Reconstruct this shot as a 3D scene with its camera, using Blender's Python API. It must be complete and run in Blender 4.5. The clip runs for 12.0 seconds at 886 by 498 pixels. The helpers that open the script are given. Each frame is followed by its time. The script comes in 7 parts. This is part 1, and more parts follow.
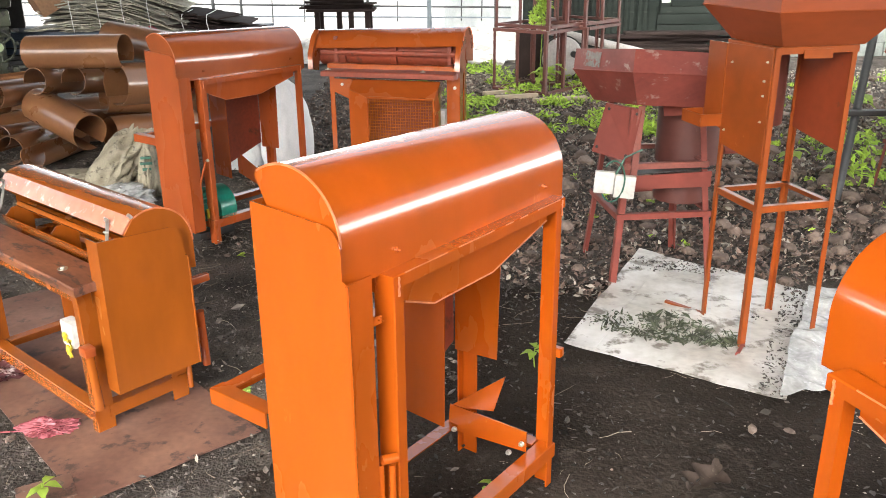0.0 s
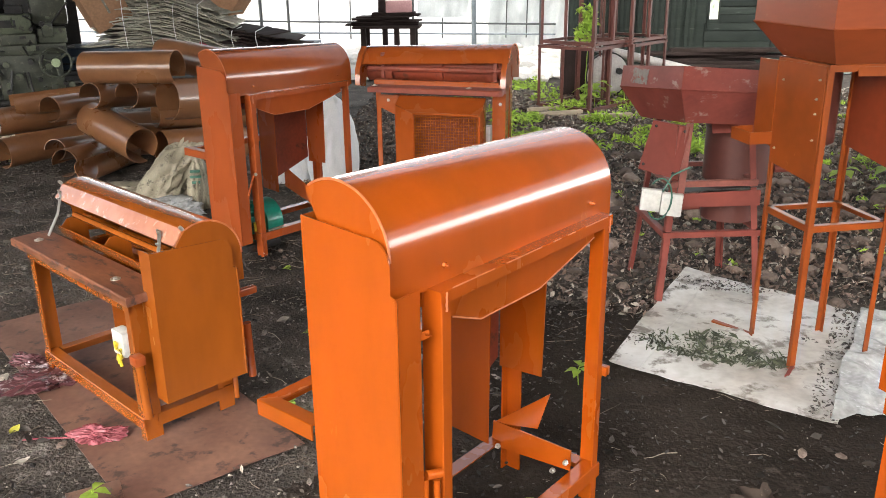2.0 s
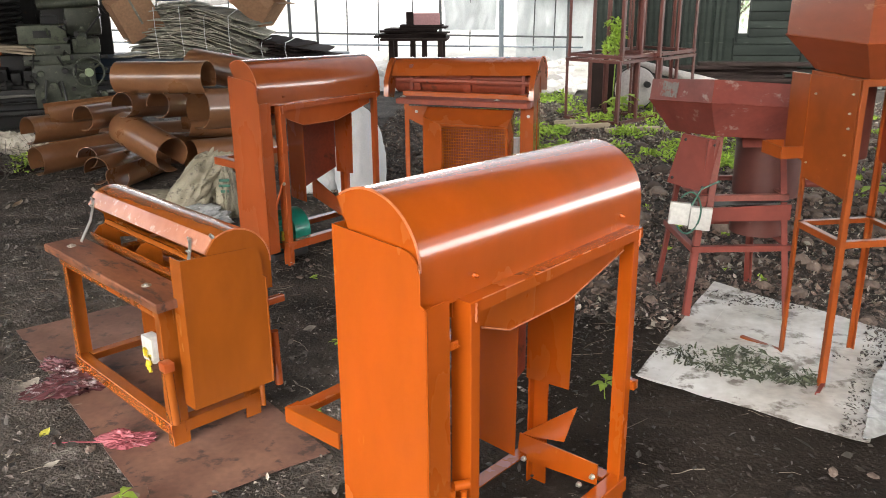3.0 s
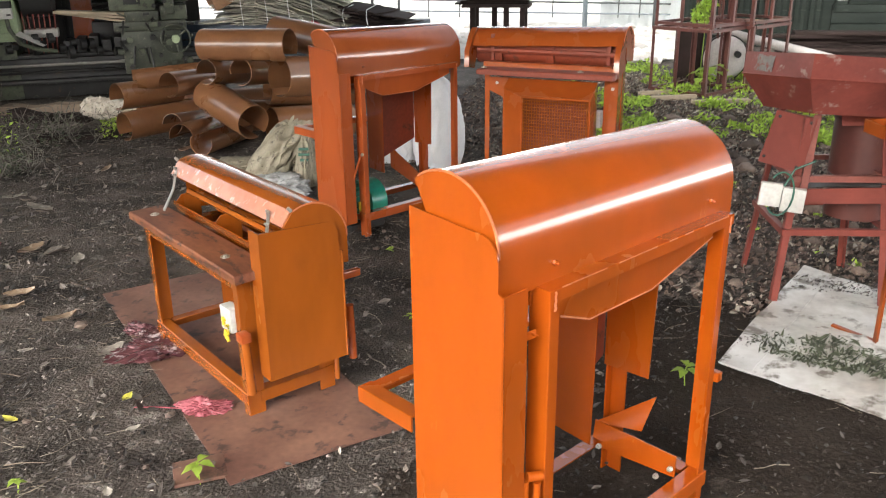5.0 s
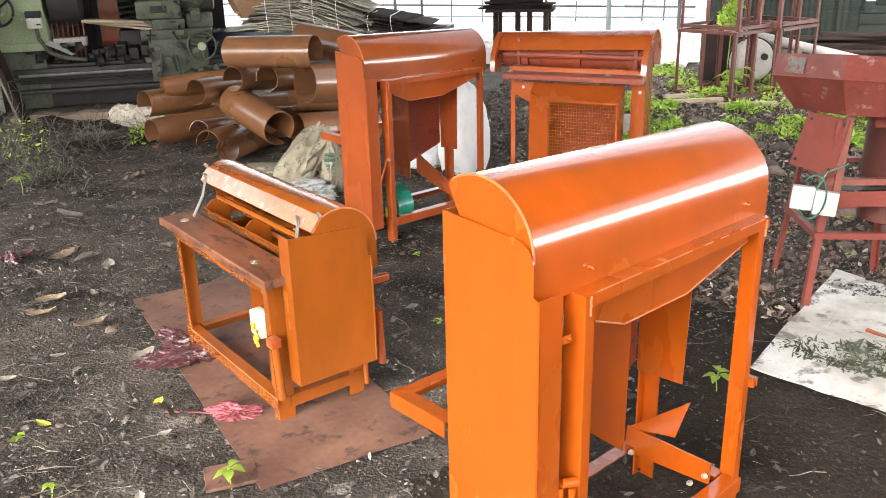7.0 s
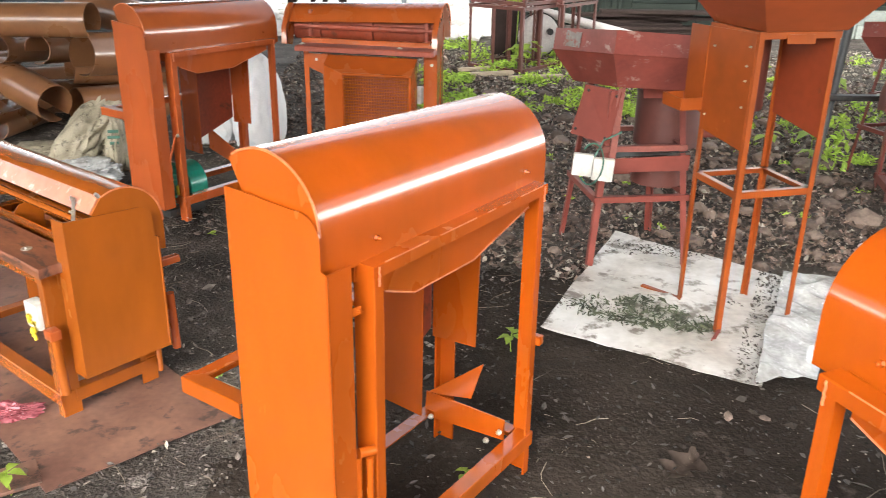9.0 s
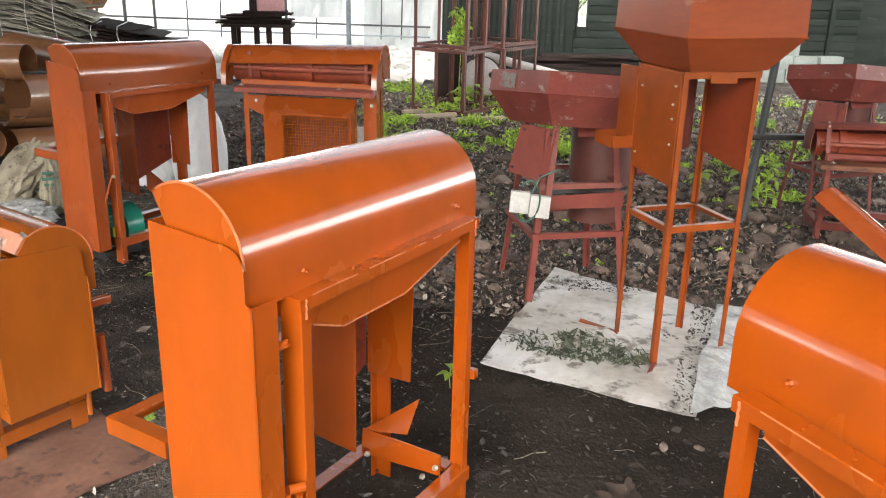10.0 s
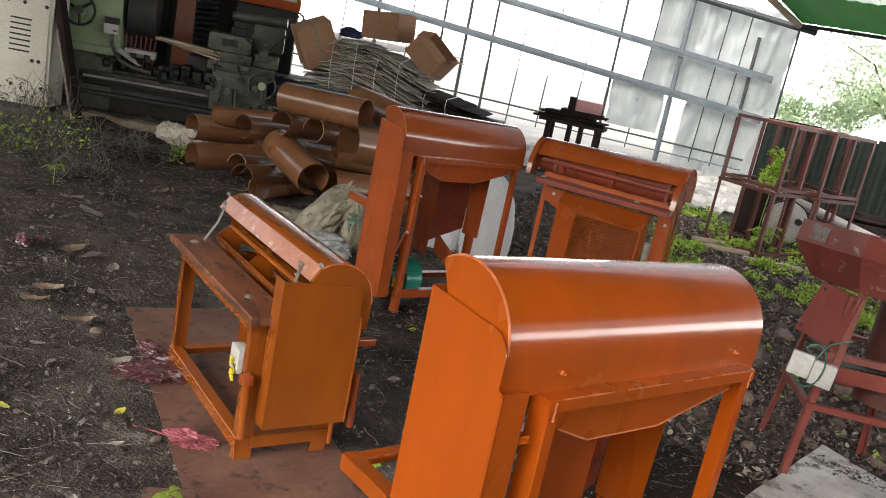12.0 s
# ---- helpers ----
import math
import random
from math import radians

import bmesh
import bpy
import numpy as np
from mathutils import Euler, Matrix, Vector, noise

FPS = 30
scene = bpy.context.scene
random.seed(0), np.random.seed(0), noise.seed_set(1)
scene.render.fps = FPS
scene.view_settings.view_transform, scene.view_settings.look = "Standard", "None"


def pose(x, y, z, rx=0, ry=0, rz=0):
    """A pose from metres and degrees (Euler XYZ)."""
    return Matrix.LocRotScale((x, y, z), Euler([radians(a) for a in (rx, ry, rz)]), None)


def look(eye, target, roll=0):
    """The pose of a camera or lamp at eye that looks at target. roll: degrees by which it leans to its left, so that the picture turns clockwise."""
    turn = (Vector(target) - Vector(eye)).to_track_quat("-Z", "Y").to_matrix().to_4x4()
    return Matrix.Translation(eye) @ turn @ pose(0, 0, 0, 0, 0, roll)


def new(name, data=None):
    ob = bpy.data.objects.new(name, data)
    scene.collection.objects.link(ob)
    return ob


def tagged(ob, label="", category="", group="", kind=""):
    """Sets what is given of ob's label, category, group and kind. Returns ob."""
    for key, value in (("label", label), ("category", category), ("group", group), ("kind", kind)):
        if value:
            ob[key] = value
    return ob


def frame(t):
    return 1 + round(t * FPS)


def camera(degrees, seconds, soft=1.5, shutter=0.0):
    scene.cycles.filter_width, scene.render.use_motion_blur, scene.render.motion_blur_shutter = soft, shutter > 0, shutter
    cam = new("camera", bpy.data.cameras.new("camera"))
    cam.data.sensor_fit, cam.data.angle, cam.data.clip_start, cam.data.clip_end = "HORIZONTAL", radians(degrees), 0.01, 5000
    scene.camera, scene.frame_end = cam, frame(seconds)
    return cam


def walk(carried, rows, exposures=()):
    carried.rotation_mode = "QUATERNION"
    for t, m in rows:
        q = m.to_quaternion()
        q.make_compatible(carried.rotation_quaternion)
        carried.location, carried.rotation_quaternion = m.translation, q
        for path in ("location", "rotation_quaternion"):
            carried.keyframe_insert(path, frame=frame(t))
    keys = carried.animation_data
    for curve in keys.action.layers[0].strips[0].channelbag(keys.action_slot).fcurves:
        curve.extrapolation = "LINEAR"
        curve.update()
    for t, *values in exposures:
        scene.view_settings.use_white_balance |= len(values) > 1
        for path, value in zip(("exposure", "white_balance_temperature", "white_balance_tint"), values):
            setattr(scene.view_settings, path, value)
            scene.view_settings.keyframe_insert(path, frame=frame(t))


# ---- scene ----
cam = camera(55.5, 12.0, soft=0.4, shutter=0.25)
PATH = [
    (0, (0.0, 0.0, 1.45), (0.0, 1.881, 0.769), -0.5),
    (0.5, (-0.004, -0.003, 1.45), (-0.047, 1.881, 0.781), -0.8),
    (1, (-0.008, -0.007, 1.449), (-0.065, 1.879, 0.787), -0.9),
    (1.5, (-0.012, -0.007, 1.454), (-0.077, 1.879, 0.793), -0.9),
    (2, (-0.014, -0.005, 1.452), (-0.111, 1.885, 0.807), -0.7),
    (2.5, (-0.017, -0.009, 1.452), (-0.136, 1.886, 0.823), -0.6),
    (3, (-0.026, -0.009, 1.45), (-0.18, 1.887, 0.832), -0.5),
    (3.2, (-0.038, -0.001, 1.445), (-0.221, 1.897, 0.839), -0.5),
    (4.8, (-0.035, 0.052, 1.466), (-0.331, 1.921, 0.818), 0.1),
    (5, (-0.039, 0.049, 1.465), (-0.368, 1.898, 0.776), -0.8),
    (5.5, (-0.047, 0.051, 1.453), (-0.445, 1.868, 0.718), -2.1),
    (6, (-0.052, 0.052, 1.447), (-0.488, 1.858, 0.705), -2.9),
    (6.5, (-0.06, 0.054, 1.453), (-0.486, 1.881, 0.761), -2.5),
    (6.7, (-0.063, 0.053, 1.458), (-0.477, 1.89, 0.785), -2.1),
    (8.5, (-0.038, 0.047, 1.468), (-0.1, 1.912, 0.749), 1.0),
    (9, (-0.021, 0.056, 1.458), (0.048, 1.915, 0.722), 0.9),
    (9.5, (0.067, 0.029, 1.425), (0.26, 1.885, 0.704), 0.4),
    (10, (0.022, 0.035, 1.444), (0.21, 1.921, 0.805), 1.4),
    (10.5, (-0.021, 0.027, 1.456), (0.103, 1.941, 0.887), 3.1),
    (11, (-0.063, 0.048, 1.458), (-0.131, 1.977, 0.934), 7.5),
    (11.5, (-0.054, 0.052, 1.455), (-0.384, 1.957, 0.943), 11.6),
    (12, (-0.008, 0.043, 1.449), (-0.455, 1.931, 0.965), 11.5),
]
walk(cam, [(t, look(eye, target, roll)) for t, eye, target, roll in PATH],
     exposures=((0, 1.95), (0.5, 1.75), (1.5, 1.68), (3.0, 1.48), (5.0, 1.68), (5.5, 2.0), (6.0, 2.15), (6.7, 2.18), (8.5, 2.0), (9.6, 1.98), (10.0, 1.6), (10.4, 1.08), (11.0, 0.52), (11.5, 0.80), (12.0, 0.9)))

# ---- light ----
world = bpy.data.worlds.new("sky")
scene.world = world
world.use_nodes = True
wn = world.node_tree
wn.nodes.clear()
w_out = wn.nodes.new("ShaderNodeOutputWorld")
w_bg = wn.nodes.new("ShaderNodeBackground")
w_hs = wn.nodes.new("ShaderNodeHueSaturation")
w_sky = wn.nodes.new("ShaderNodeTexSky")
w_sky.sky_type = "NISHITA"
w_sky.sun_disc = False
w_sky.sun_elevation, w_sky.sun_rotation = radians(36), radians(200)
w_sky.air_density, w_sky.dust_density, w_sky.ozone_density = 1.0, 6.0, 1.0
w_hs.inputs["Saturation"].default_value = 0.25
w_bg.inputs["Strength"].default_value = 0.15
wn.links.new(w_sky.outputs[0], w_hs.inputs["Color"])
wn.links.new(w_hs.outputs[0], w_bg.inputs[0])
wn.links.new(w_bg.outputs[0], w_out.inputs[0])
sun_data = bpy.data.lights.new("sun", "SUN")
sun_data.energy, sun_data.angle, sun_data.color = 0.95, radians(55), (1.0, 0.97, 0.92)
sun_ob = new("sun", sun_data)
sun_ob.matrix_world = look((-3.4, -6.6, 6.5), (0, 2, 0))


# ---- materials ----
def nodes_of(name):
    m = bpy.data.materials.new(name)
    m.use_nodes = True
    t = m.node_tree
    return m, t, t.nodes["Principled BSDF"]


def surface(name, c1, c2, c3=None, scale=4.0, fine=60.0, grainy=0.35, rough=(0.35, 0.6), metal=0.0, bump=0.15, dist=0.002,
            wear=0.62, stretch=(1, 1, 1), coat=0.0, island=0.0, per_object=0.0, spec=0.5, trans=0.0):
    """Two-scale procedural surface: c1 to c2 in large patches, c3 in worn spots, fine grain as relief."""
    m, t, b = nodes_of(name)
    N, L = t.nodes, t.links
    tc, mp = N.new("ShaderNodeTexCoord"), N.new("ShaderNodeMapping")
    mp.inputs["Scale"].default_value = stretch
    L.new(tc.outputs["Object"], mp.inputs["Vector"])
    vec = mp.outputs["Vector"]
    big, small = N.new("ShaderNodeTexNoise"), N.new("ShaderNodeTexNoise")
    big.inputs["Scale"].default_value, big.inputs["Detail"].default_value = scale, 5
    small.inputs["Scale"].default_value, small.inputs["Detail"].default_value = fine, 4
    L.new(vec, big.inputs["Vector"]), L.new(vec, small.inputs["Vector"])
    ramp = N.new("ShaderNodeMapRange")
    ramp.inputs[1].default_value, ramp.inputs[2].default_value = 0.3, 0.7
    L.new(big.outputs["Fac"], ramp.inputs[0])
    mix = N.new("ShaderNodeMix")
    mix.data_type = "RGBA"
    mix.inputs["A"].default_value, mix.inputs["B"].default_value = (*c1, 1), (*c2, 1)
    L.new(ramp.outputs[0], mix.inputs["Factor"])
    col = mix.outputs["Result"]
    grain = N.new("ShaderNodeMix")
    grain.data_type, grain.blend_type = "RGBA", "OVERLAY"
    grain.inputs["Factor"].default_value = grainy
    L.new(col, grain.inputs["A"]), L.new(small.outputs["Fac"], grain.inputs["B"])
    col = grain.outputs["Result"]
    if c3:
        spot = N.new("ShaderNodeTexNoise")
        spot.inputs["Scale"].default_value, spot.inputs["Detail"].default_value = scale * 2.7, 8
        spot.inputs["Roughness"].default_value = 0.65
        L.new(vec, spot.inputs["Vector"])
        r2 = N.new("ShaderNodeMapRange")
        r2.inputs[1].default_value, r2.inputs[2].default_value = wear, wear + 0.08
        L.new(spot.outputs["Fac"], r2.inputs[0])
        m3 = N.new("ShaderNodeMix")
        m3.data_type = "RGBA"
        m3.inputs["B"].default_value = (*c3, 1)
        L.new(r2.outputs[0], m3.inputs["Factor"]), L.new(col, m3.inputs["A"])
        col = m3.outputs["Result"]
    for amount, source in ((island, "geo"), (per_object, "obj")):
        if amount:
            g = N.new("ShaderNodeNewGeometry" if source == "geo" else "ShaderNodeObjectInfo")
            out = g.outputs["Random Per Island"] if source == "geo" else g.outputs["Random"]
            hs, mr = N.new("ShaderNodeHueSaturation"), N.new("ShaderNodeMapRange")
            mr.inputs[3].default_value, mr.inputs[4].default_value = 1 - amount, 1 + amount
            L.new(out, mr.inputs[0]), L.new(mr.outputs[0], hs.inputs["Value"]), L.new(col, hs.inputs["Color"])
            col = hs.outputs["Color"]
    L.new(col, b.inputs["Base Color"])
    rr = N.new("ShaderNodeMapRange")
    rr.inputs[3].default_value, rr.inputs[4].default_value = rough
    L.new(small.outputs["Fac"] if not c3 else big.outputs["Fac"], rr.inputs[0]), L.new(rr.outputs[0], b.inputs["Roughness"])
    bp = N.new("ShaderNodeBump")
    bp.inputs["Strength"].default_value, bp.inputs["Distance"].default_value = bump, dist
    L.new(small.outputs["Fac"], bp.inputs["Height"]), L.new(bp.outputs[0], b.inputs["Normal"])
    b.inputs["Metallic"].default_value = metal
    b.inputs["Specular IOR Level"].default_value = spec
    b.inputs["Coat Weight"].default_value, b.inputs["Coat Roughness"].default_value = coat, 0.13
    b.inputs["Coat IOR"].default_value = 1.62
    if trans:
        tr, ms, out = N.new("ShaderNodeBsdfTranslucent"), N.new("ShaderNodeMixShader"), N["Material Output"]
        ms.inputs[0].default_value = trans
        L.new(col, tr.inputs[0]), L.new(b.outputs[0], ms.inputs[1]), L.new(tr.outputs[0], ms.inputs[2])
        L.new(ms.outputs[0], out.inputs[0])
    return m


ORANGE = surface("orange_enamel", (0.375, 0.066, 0.005), (0.26, 0.056, 0.004), (0.42, 0.118, 0.020), scale=3.2, fine=16, grainy=0.08, rough=(0.2, 0.34), bump=0.16, dist=0.0015, wear=0.655, stretch=(1.3, 1.3, 0.5), coat=1.0, spec=0.15)
ORANGE_DEEP = surface("red_orange_enamel", (0.39, 0.080, 0.018), (0.29, 0.062, 0.015), (0.42, 0.12, 0.05), scale=4, fine=22, grainy=0.08, rough=(0.20, 0.36), bump=0.07, dist=0.0012, wear=0.70, stretch=(1.3, 1.3, 0.5), coat=0.9, spec=0.2)
ORANGE_B = surface("brown_orange_enamel", (0.34, 0.078, 0.018), (0.26, 0.060, 0.015), (0.34, 0.10, 0.04), scale=4, fine=22, grainy=0.08, rough=(0.16, 0.3), bump=0.06, dist=0.0012, wear=0.70, coat=1.0, spec=0.15)
# Pale paint for weld beads and for the highlight drawn along rail corners.
WELD_AND_GLINT = surface("weld_bead_and_edge_glint", (0.50, 0.155, 0.055), (0.38, 0.09, 0.025), scale=40, fine=200, rough=(0.5, 0.7), bump=0.4)
# Orange lip with the sky's reflection put into its pale colour.
LIP_SHEEN = surface("lip_with_sky_sheen", (0.47, 0.195, 0.115), (0.38, 0.135, 0.07), (0.54, 0.32, 0.23), scale=9, fine=30, grainy=0.15, rough=(0.15, 0.3), wear=0.58, coat=1.0)
# Darker copy of ORANGE, used on the right-hand thresher alone.
ORANGE_R = surface("deep_orange_enamel", (0.34, 0.062, 0.004), (0.26, 0.050, 0.004), (0.38, 0.095, 0.025), scale=3.2, fine=16, grainy=0.08, rough=(0.2, 0.34), bump=0.16, dist=0.0015, wear=0.66, stretch=(1.3, 1.3, 0.5), coat=1.0, spec=0.15)
ORANGE_C = surface("dull_orange_enamel", (0.36, 0.074, 0.012), (0.28, 0.062, 0.012), (0.42, 0.11, 0.04), scale=4, fine=22, grainy=0.08, rough=(0.2, 0.34), bump=0.07, dist=0.0012, wear=0.70, coat=0.9, spec=0.2)
# The same orange with an ochre cast of light put into the colour.
ORANGE_OCHRE_LIGHT = surface("orange_enamel_ochre_light", (0.31, 0.077, 0.008), (0.235, 0.060, 0.007), (0.36, 0.112, 0.025), scale=3.5, fine=22, grainy=0.08, rough=(0.18, 0.32), bump=0.06, dist=0.0012, wear=0.70, stretch=(1.3, 1.3, 0.5), coat=1.0, spec=0.15)
ORANGE_ST = surface("stand_orange_enamel", (0.275, 0.058, 0.009), (0.19, 0.042, 0.008), (0.33, 0.10, 0.03), scale=5, fine=22, grainy=0.12, rough=(0.25, 0.45), bump=0.08, dist=0.0012, wear=0.66, coat=0.5, spec=0.2)
ORANGE_HOP = surface("hopper_orange_enamel", (0.27, 0.056, 0.016), (0.20, 0.044, 0.014), (0.36, 0.14, 0.06), scale=3.5, fine=22, grainy=0.12, rough=(0.25, 0.45), bump=0.08, dist=0.0012, wear=0.63, coat=0.5, spec=0.2, stretch=(0.6, 0.6, 2))
PRIMER_IN = surface("red_oxide_inside", (0.25, 0.042, 0.016), (0.17, 0.032, 0.014), (0.09, 0.024, 0.013), scale=5, rough=(0.45, 0.65), bump=0.2)
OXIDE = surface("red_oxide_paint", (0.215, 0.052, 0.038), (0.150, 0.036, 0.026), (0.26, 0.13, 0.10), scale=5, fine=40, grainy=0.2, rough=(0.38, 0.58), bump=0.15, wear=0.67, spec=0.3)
OXIDE_HOP = surface("scuffed_oxide_hopper", (0.215, 0.050, 0.036), (0.145, 0.034, 0.026), (0.27, 0.20, 0.17), scale=3.6, fine=40, grainy=0.2, rough=(0.36, 0.56), bump=0.15, wear=0.60, spec=0.3, stretch=(1, 1, 1.6))
# Red oxide of the inner plate, its tone deepened for the shade inside.
OXIDE_WARM = surface("orange_red_oxide_shade", (0.27, 0.050, 0.017), (0.19, 0.036, 0.014), (0.12, 0.04, 0.025), scale=4, fine=30, grainy=0.15, rough=(0.4, 0.6), bump=0.1, wear=0.64, spec=0.25)
# Dark oxide for the old frames and, as painted shade, for the drums.
OXIDE_OLD_SHADE = surface("old_and_shaded_oxide", (0.125, 0.040, 0.030), (0.075, 0.026, 0.021), (0.20, 0.12, 0.10), scale=5, fine=40, grainy=0.25, rough=(0.3, 0.5), bump=0.2, wear=0.64)
# Lighter copy of the oxide with the light from above put into it.
OXIDE_LIT = surface("top_lit_oxide", (0.23, 0.075, 0.055), (0.17, 0.05, 0.038), (0.34, 0.26, 0.22), scale=4, rough=(0.35, 0.55), wear=0.66)
BARE_PATCH = surface("scraped_bare_steel", (0.21, 0.215, 0.20), (0.16, 0.15, 0.135), (0.22, 0.06, 0.042), scale=16, wear=0.50, rough=(0.4, 0.6), metal=0.4)
RUST_PIPE = surface("brown_primer_sheet", (0.25, 0.115, 0.050), (0.185, 0.080, 0.036), (0.31, 0.17, 0.095), scale=4, fine=45, grainy=0.12, rough=(0.22, 0.36), bump=0.06, wear=0.72, per_object=0.2, coat=0.5)
STEEL = surface("zinc_bolt", (0.55, 0.54, 0.5), (0.45, 0.43, 0.38), scale=30, rough=(0.3, 0.5), metal=0.9)
DARK_STEEL = surface("dark_oily_steel", (0.036, 0.034, 0.032), (0.020, 0.020, 0.020), (0.075, 0.042, 0.026), scale=5, rough=(0.4, 0.65), metal=0.4)
BLACK = surface("black_rubber", (0.018, 0.018, 0.018), (0.03, 0.03, 0.03), scale=12, rough=(0.5, 0.7))
GREEN_MOTOR = surface("green_motor_enamel", (0.005, 0.23, 0.16), (0.004, 0.18, 0.125), scale=10, rough=(0.25, 0.4), coat=0.3)
BOARD = surface("brown_stained_board", (0.235, 0.088, 0.042), (0.12, 0.044, 0.024), (0.055, 0.027, 0.019), scale=11, fine=80, rough=(0.4, 0.6), stretch=(0.35, 1, 1), bump=0.3, wear=0.54, spec=0.35)
WHITE_PLASTIC = surface("white_plastic", (0.56, 0.55, 0.51), (0.42, 0.41, 0.375), scale=8, rough=(0.35, 0.5))
YELLOW = surface("yellow_cable", (0.65, 0.5, 0.03), (0.6, 0.45, 0.03), scale=9, rough=(0.4, 0.5))
GREEN_CABLE = surface("green_cable", (0.03, 0.12, 0.08), (0.02, 0.09, 0.06), scale=9, rough=(0.4, 0.5))
SOIL = surface("damp_soil", (0.118, 0.099, 0.083), (0.026, 0.0212, 0.0178), (0.17, 0.15, 0.132), scale=3.2, fine=85, rough=(0.75, 0.95), bump=1.0, dist=0.02, wear=0.58, spec=0.25)
CLOD = surface("soil_crumb", (0.135, 0.118, 0.103), (0.026, 0.022, 0.020), (0.26, 0.235, 0.205), scale=9, rough=(0.75, 0.95), island=0.8, spec=0.3, wear=0.58)
STONE = surface("muddy_stone", (0.17, 0.13, 0.105), (0.11, 0.08, 0.065), (0.27, 0.23, 0.19), scale=14, rough=(0.7, 0.9), bump=0.6, dist=0.004, island=0.55, spec=0.3)
LITTER = surface("dry_leaf_litter", (0.125, 0.105, 0.088), (0.026, 0.022, 0.019), (0.24, 0.21, 0.175), scale=20, rough=(0.45, 0.8), island=0.8, spec=0.45, wear=0.60)
# Soil and crumbs darkened to carry the shade between the machines.
SOIL_SHADE = surface("trodden_soil_with_shade", (0.044, 0.0345, 0.028), (0.021, 0.0165, 0.0135), (0.075, 0.061, 0.050), scale=2.4, fine=60, rough=(0.8, 0.98), bump=0.8, dist=0.012, wear=0.60, spec=0.08)
CLOD_SHADE = surface("shaded_soil_crumb", (0.041, 0.033, 0.027), (0.017, 0.0135, 0.011), (0.082, 0.068, 0.055), scale=9, rough=(0.8, 0.95), island=0.6, spec=0.2)
ROTTEN = surface("rotten_leaf", (0.055, 0.046, 0.039), (0.02, 0.017, 0.015), (0.16, 0.145, 0.125), scale=18, rough=(0.35, 0.7), island=0.7, spec=0.5, wear=0.62)
RED_LITTER = surface("red_brown_leaf_litter", (0.155, 0.105, 0.080), (0.060, 0.042, 0.034), (0.29, 0.245, 0.20), scale=20, rough=(0.45, 0.75), island=0.75, spec=0.45, wear=0.58)
PALE_LITTER = surface("pale_dry_chips", (0.34, 0.31, 0.26), (0.24, 0.21, 0.17), scale=20, rough=(0.6, 0.8), island=0.5)
TWIG = surface("dry_twig", (0.25, 0.215, 0.165), (0.16, 0.135, 0.10), scale=10, rough=(0.7, 0.9), island=0.35)
LEAF = surface("fresh_leaf", (0.40, 0.55, 0.08), (0.27, 0.42, 0.06), (0.54, 0.62, 0.18), scale=8, rough=(0.4, 0.6), island=0.45, trans=0.45)
# Far leaves with the outdoor glare put into their pale green.
LEAF_FAR = surface("glare_paled_leaf", (0.60, 0.69, 0.50), (0.50, 0.61, 0.40), scale=2, rough=(0.5, 0.7), island=0.3, trans=0.5)
LEAF_CUT = surface("wilted_cut_leaf", (0.085, 0.10, 0.055), (0.045, 0.050, 0.032), scale=9, rough=(0.6, 0.8), island=0.5)
YELLOW_LEAF = surface("yellow_leaf", (0.5, 0.46, 0.06), (0.42, 0.4, 0.08), scale=10, rough=(0.5, 0.6))
BARK = surface("tree_bark", (0.16, 0.125, 0.09), (0.10, 0.08, 0.06), scale=5, fine=30, rough=(0.8, 0.95), bump=0.6, dist=0.01, stretch=(1, 1, 0.3))
TARP = surface("white_tarpaulin", (0.74, 0.735, 0.71), (0.36, 0.325, 0.275), (0.17, 0.145, 0.115), scale=2.6, fine=30, rough=(0.3, 0.5), bump=0.3, dist=0.004, wear=0.53)
SHEET_RED = surface("red_brown_plate", (0.195, 0.104, 0.072), (0.108, 0.051, 0.036), (0.045, 0.029, 0.023), scale=4.2, fine=45, rough=(0.35, 0.65), bump=0.25, wear=0.552)
SACK = surface("woven_sack", (0.30, 0.265, 0.19), (0.19, 0.165, 0.115), (0.10, 0.085, 0.06), scale=9, fine=140, rough=(0.5, 0.75), bump=0.35, wear=0.56)
WHITE_SACK = surface("white_woven_sack", (0.74, 0.75, 0.75), (0.64, 0.65, 0.66), (0.45, 0.45, 0.44), scale=5, fine=120, rough=(0.5, 0.7), bump=0.3, wear=0.7)
CLEAR_FILM = surface("dusty_clear_film", (0.48, 0.49, 0.48), (0.27, 0.27, 0.26), (0.6, 0.62, 0.62), scale=12, rough=(0.15, 0.3), wear=0.6)
PINK_FILM = surface("pink_plastic_bag", (0.42, 0.13, 0.15), (0.28, 0.07, 0.085), (0.62, 0.44, 0.45), scale=12, rough=(0.12, 0.25), wear=0.62, trans=0.25)
# The pale spots are white glints on the film, put into its colour.
MAROON_FILM = surface("maroon_bag_with_glints", (0.12, 0.048, 0.05), (0.07, 0.026, 0.03), (0.50, 0.42, 0.42), scale=7, rough=(0.08, 0.2), wear=0.575)
CARD = surface("corrugated_cardboard", (0.34, 0.19, 0.105), (0.27, 0.145, 0.078), (0.19, 0.10, 0.06), scale=3, fine=40, rough=(0.75, 0.9), wear=0.68, per_object=0.12)
CARD_GREY = surface("weathered_flat_card", (0.32, 0.31, 0.25), (0.19, 0.18, 0.14), (0.48, 0.46, 0.39), scale=9, rough=(0.75, 0.9), wear=0.58, per_object=0.4)
BLUE_BENCH = surface("blue_grey_bench", (0.04, 0.06, 0.09), (0.03, 0.042, 0.06), (0.12, 0.10, 0.08), scale=4, rough=(0.5, 0.7))
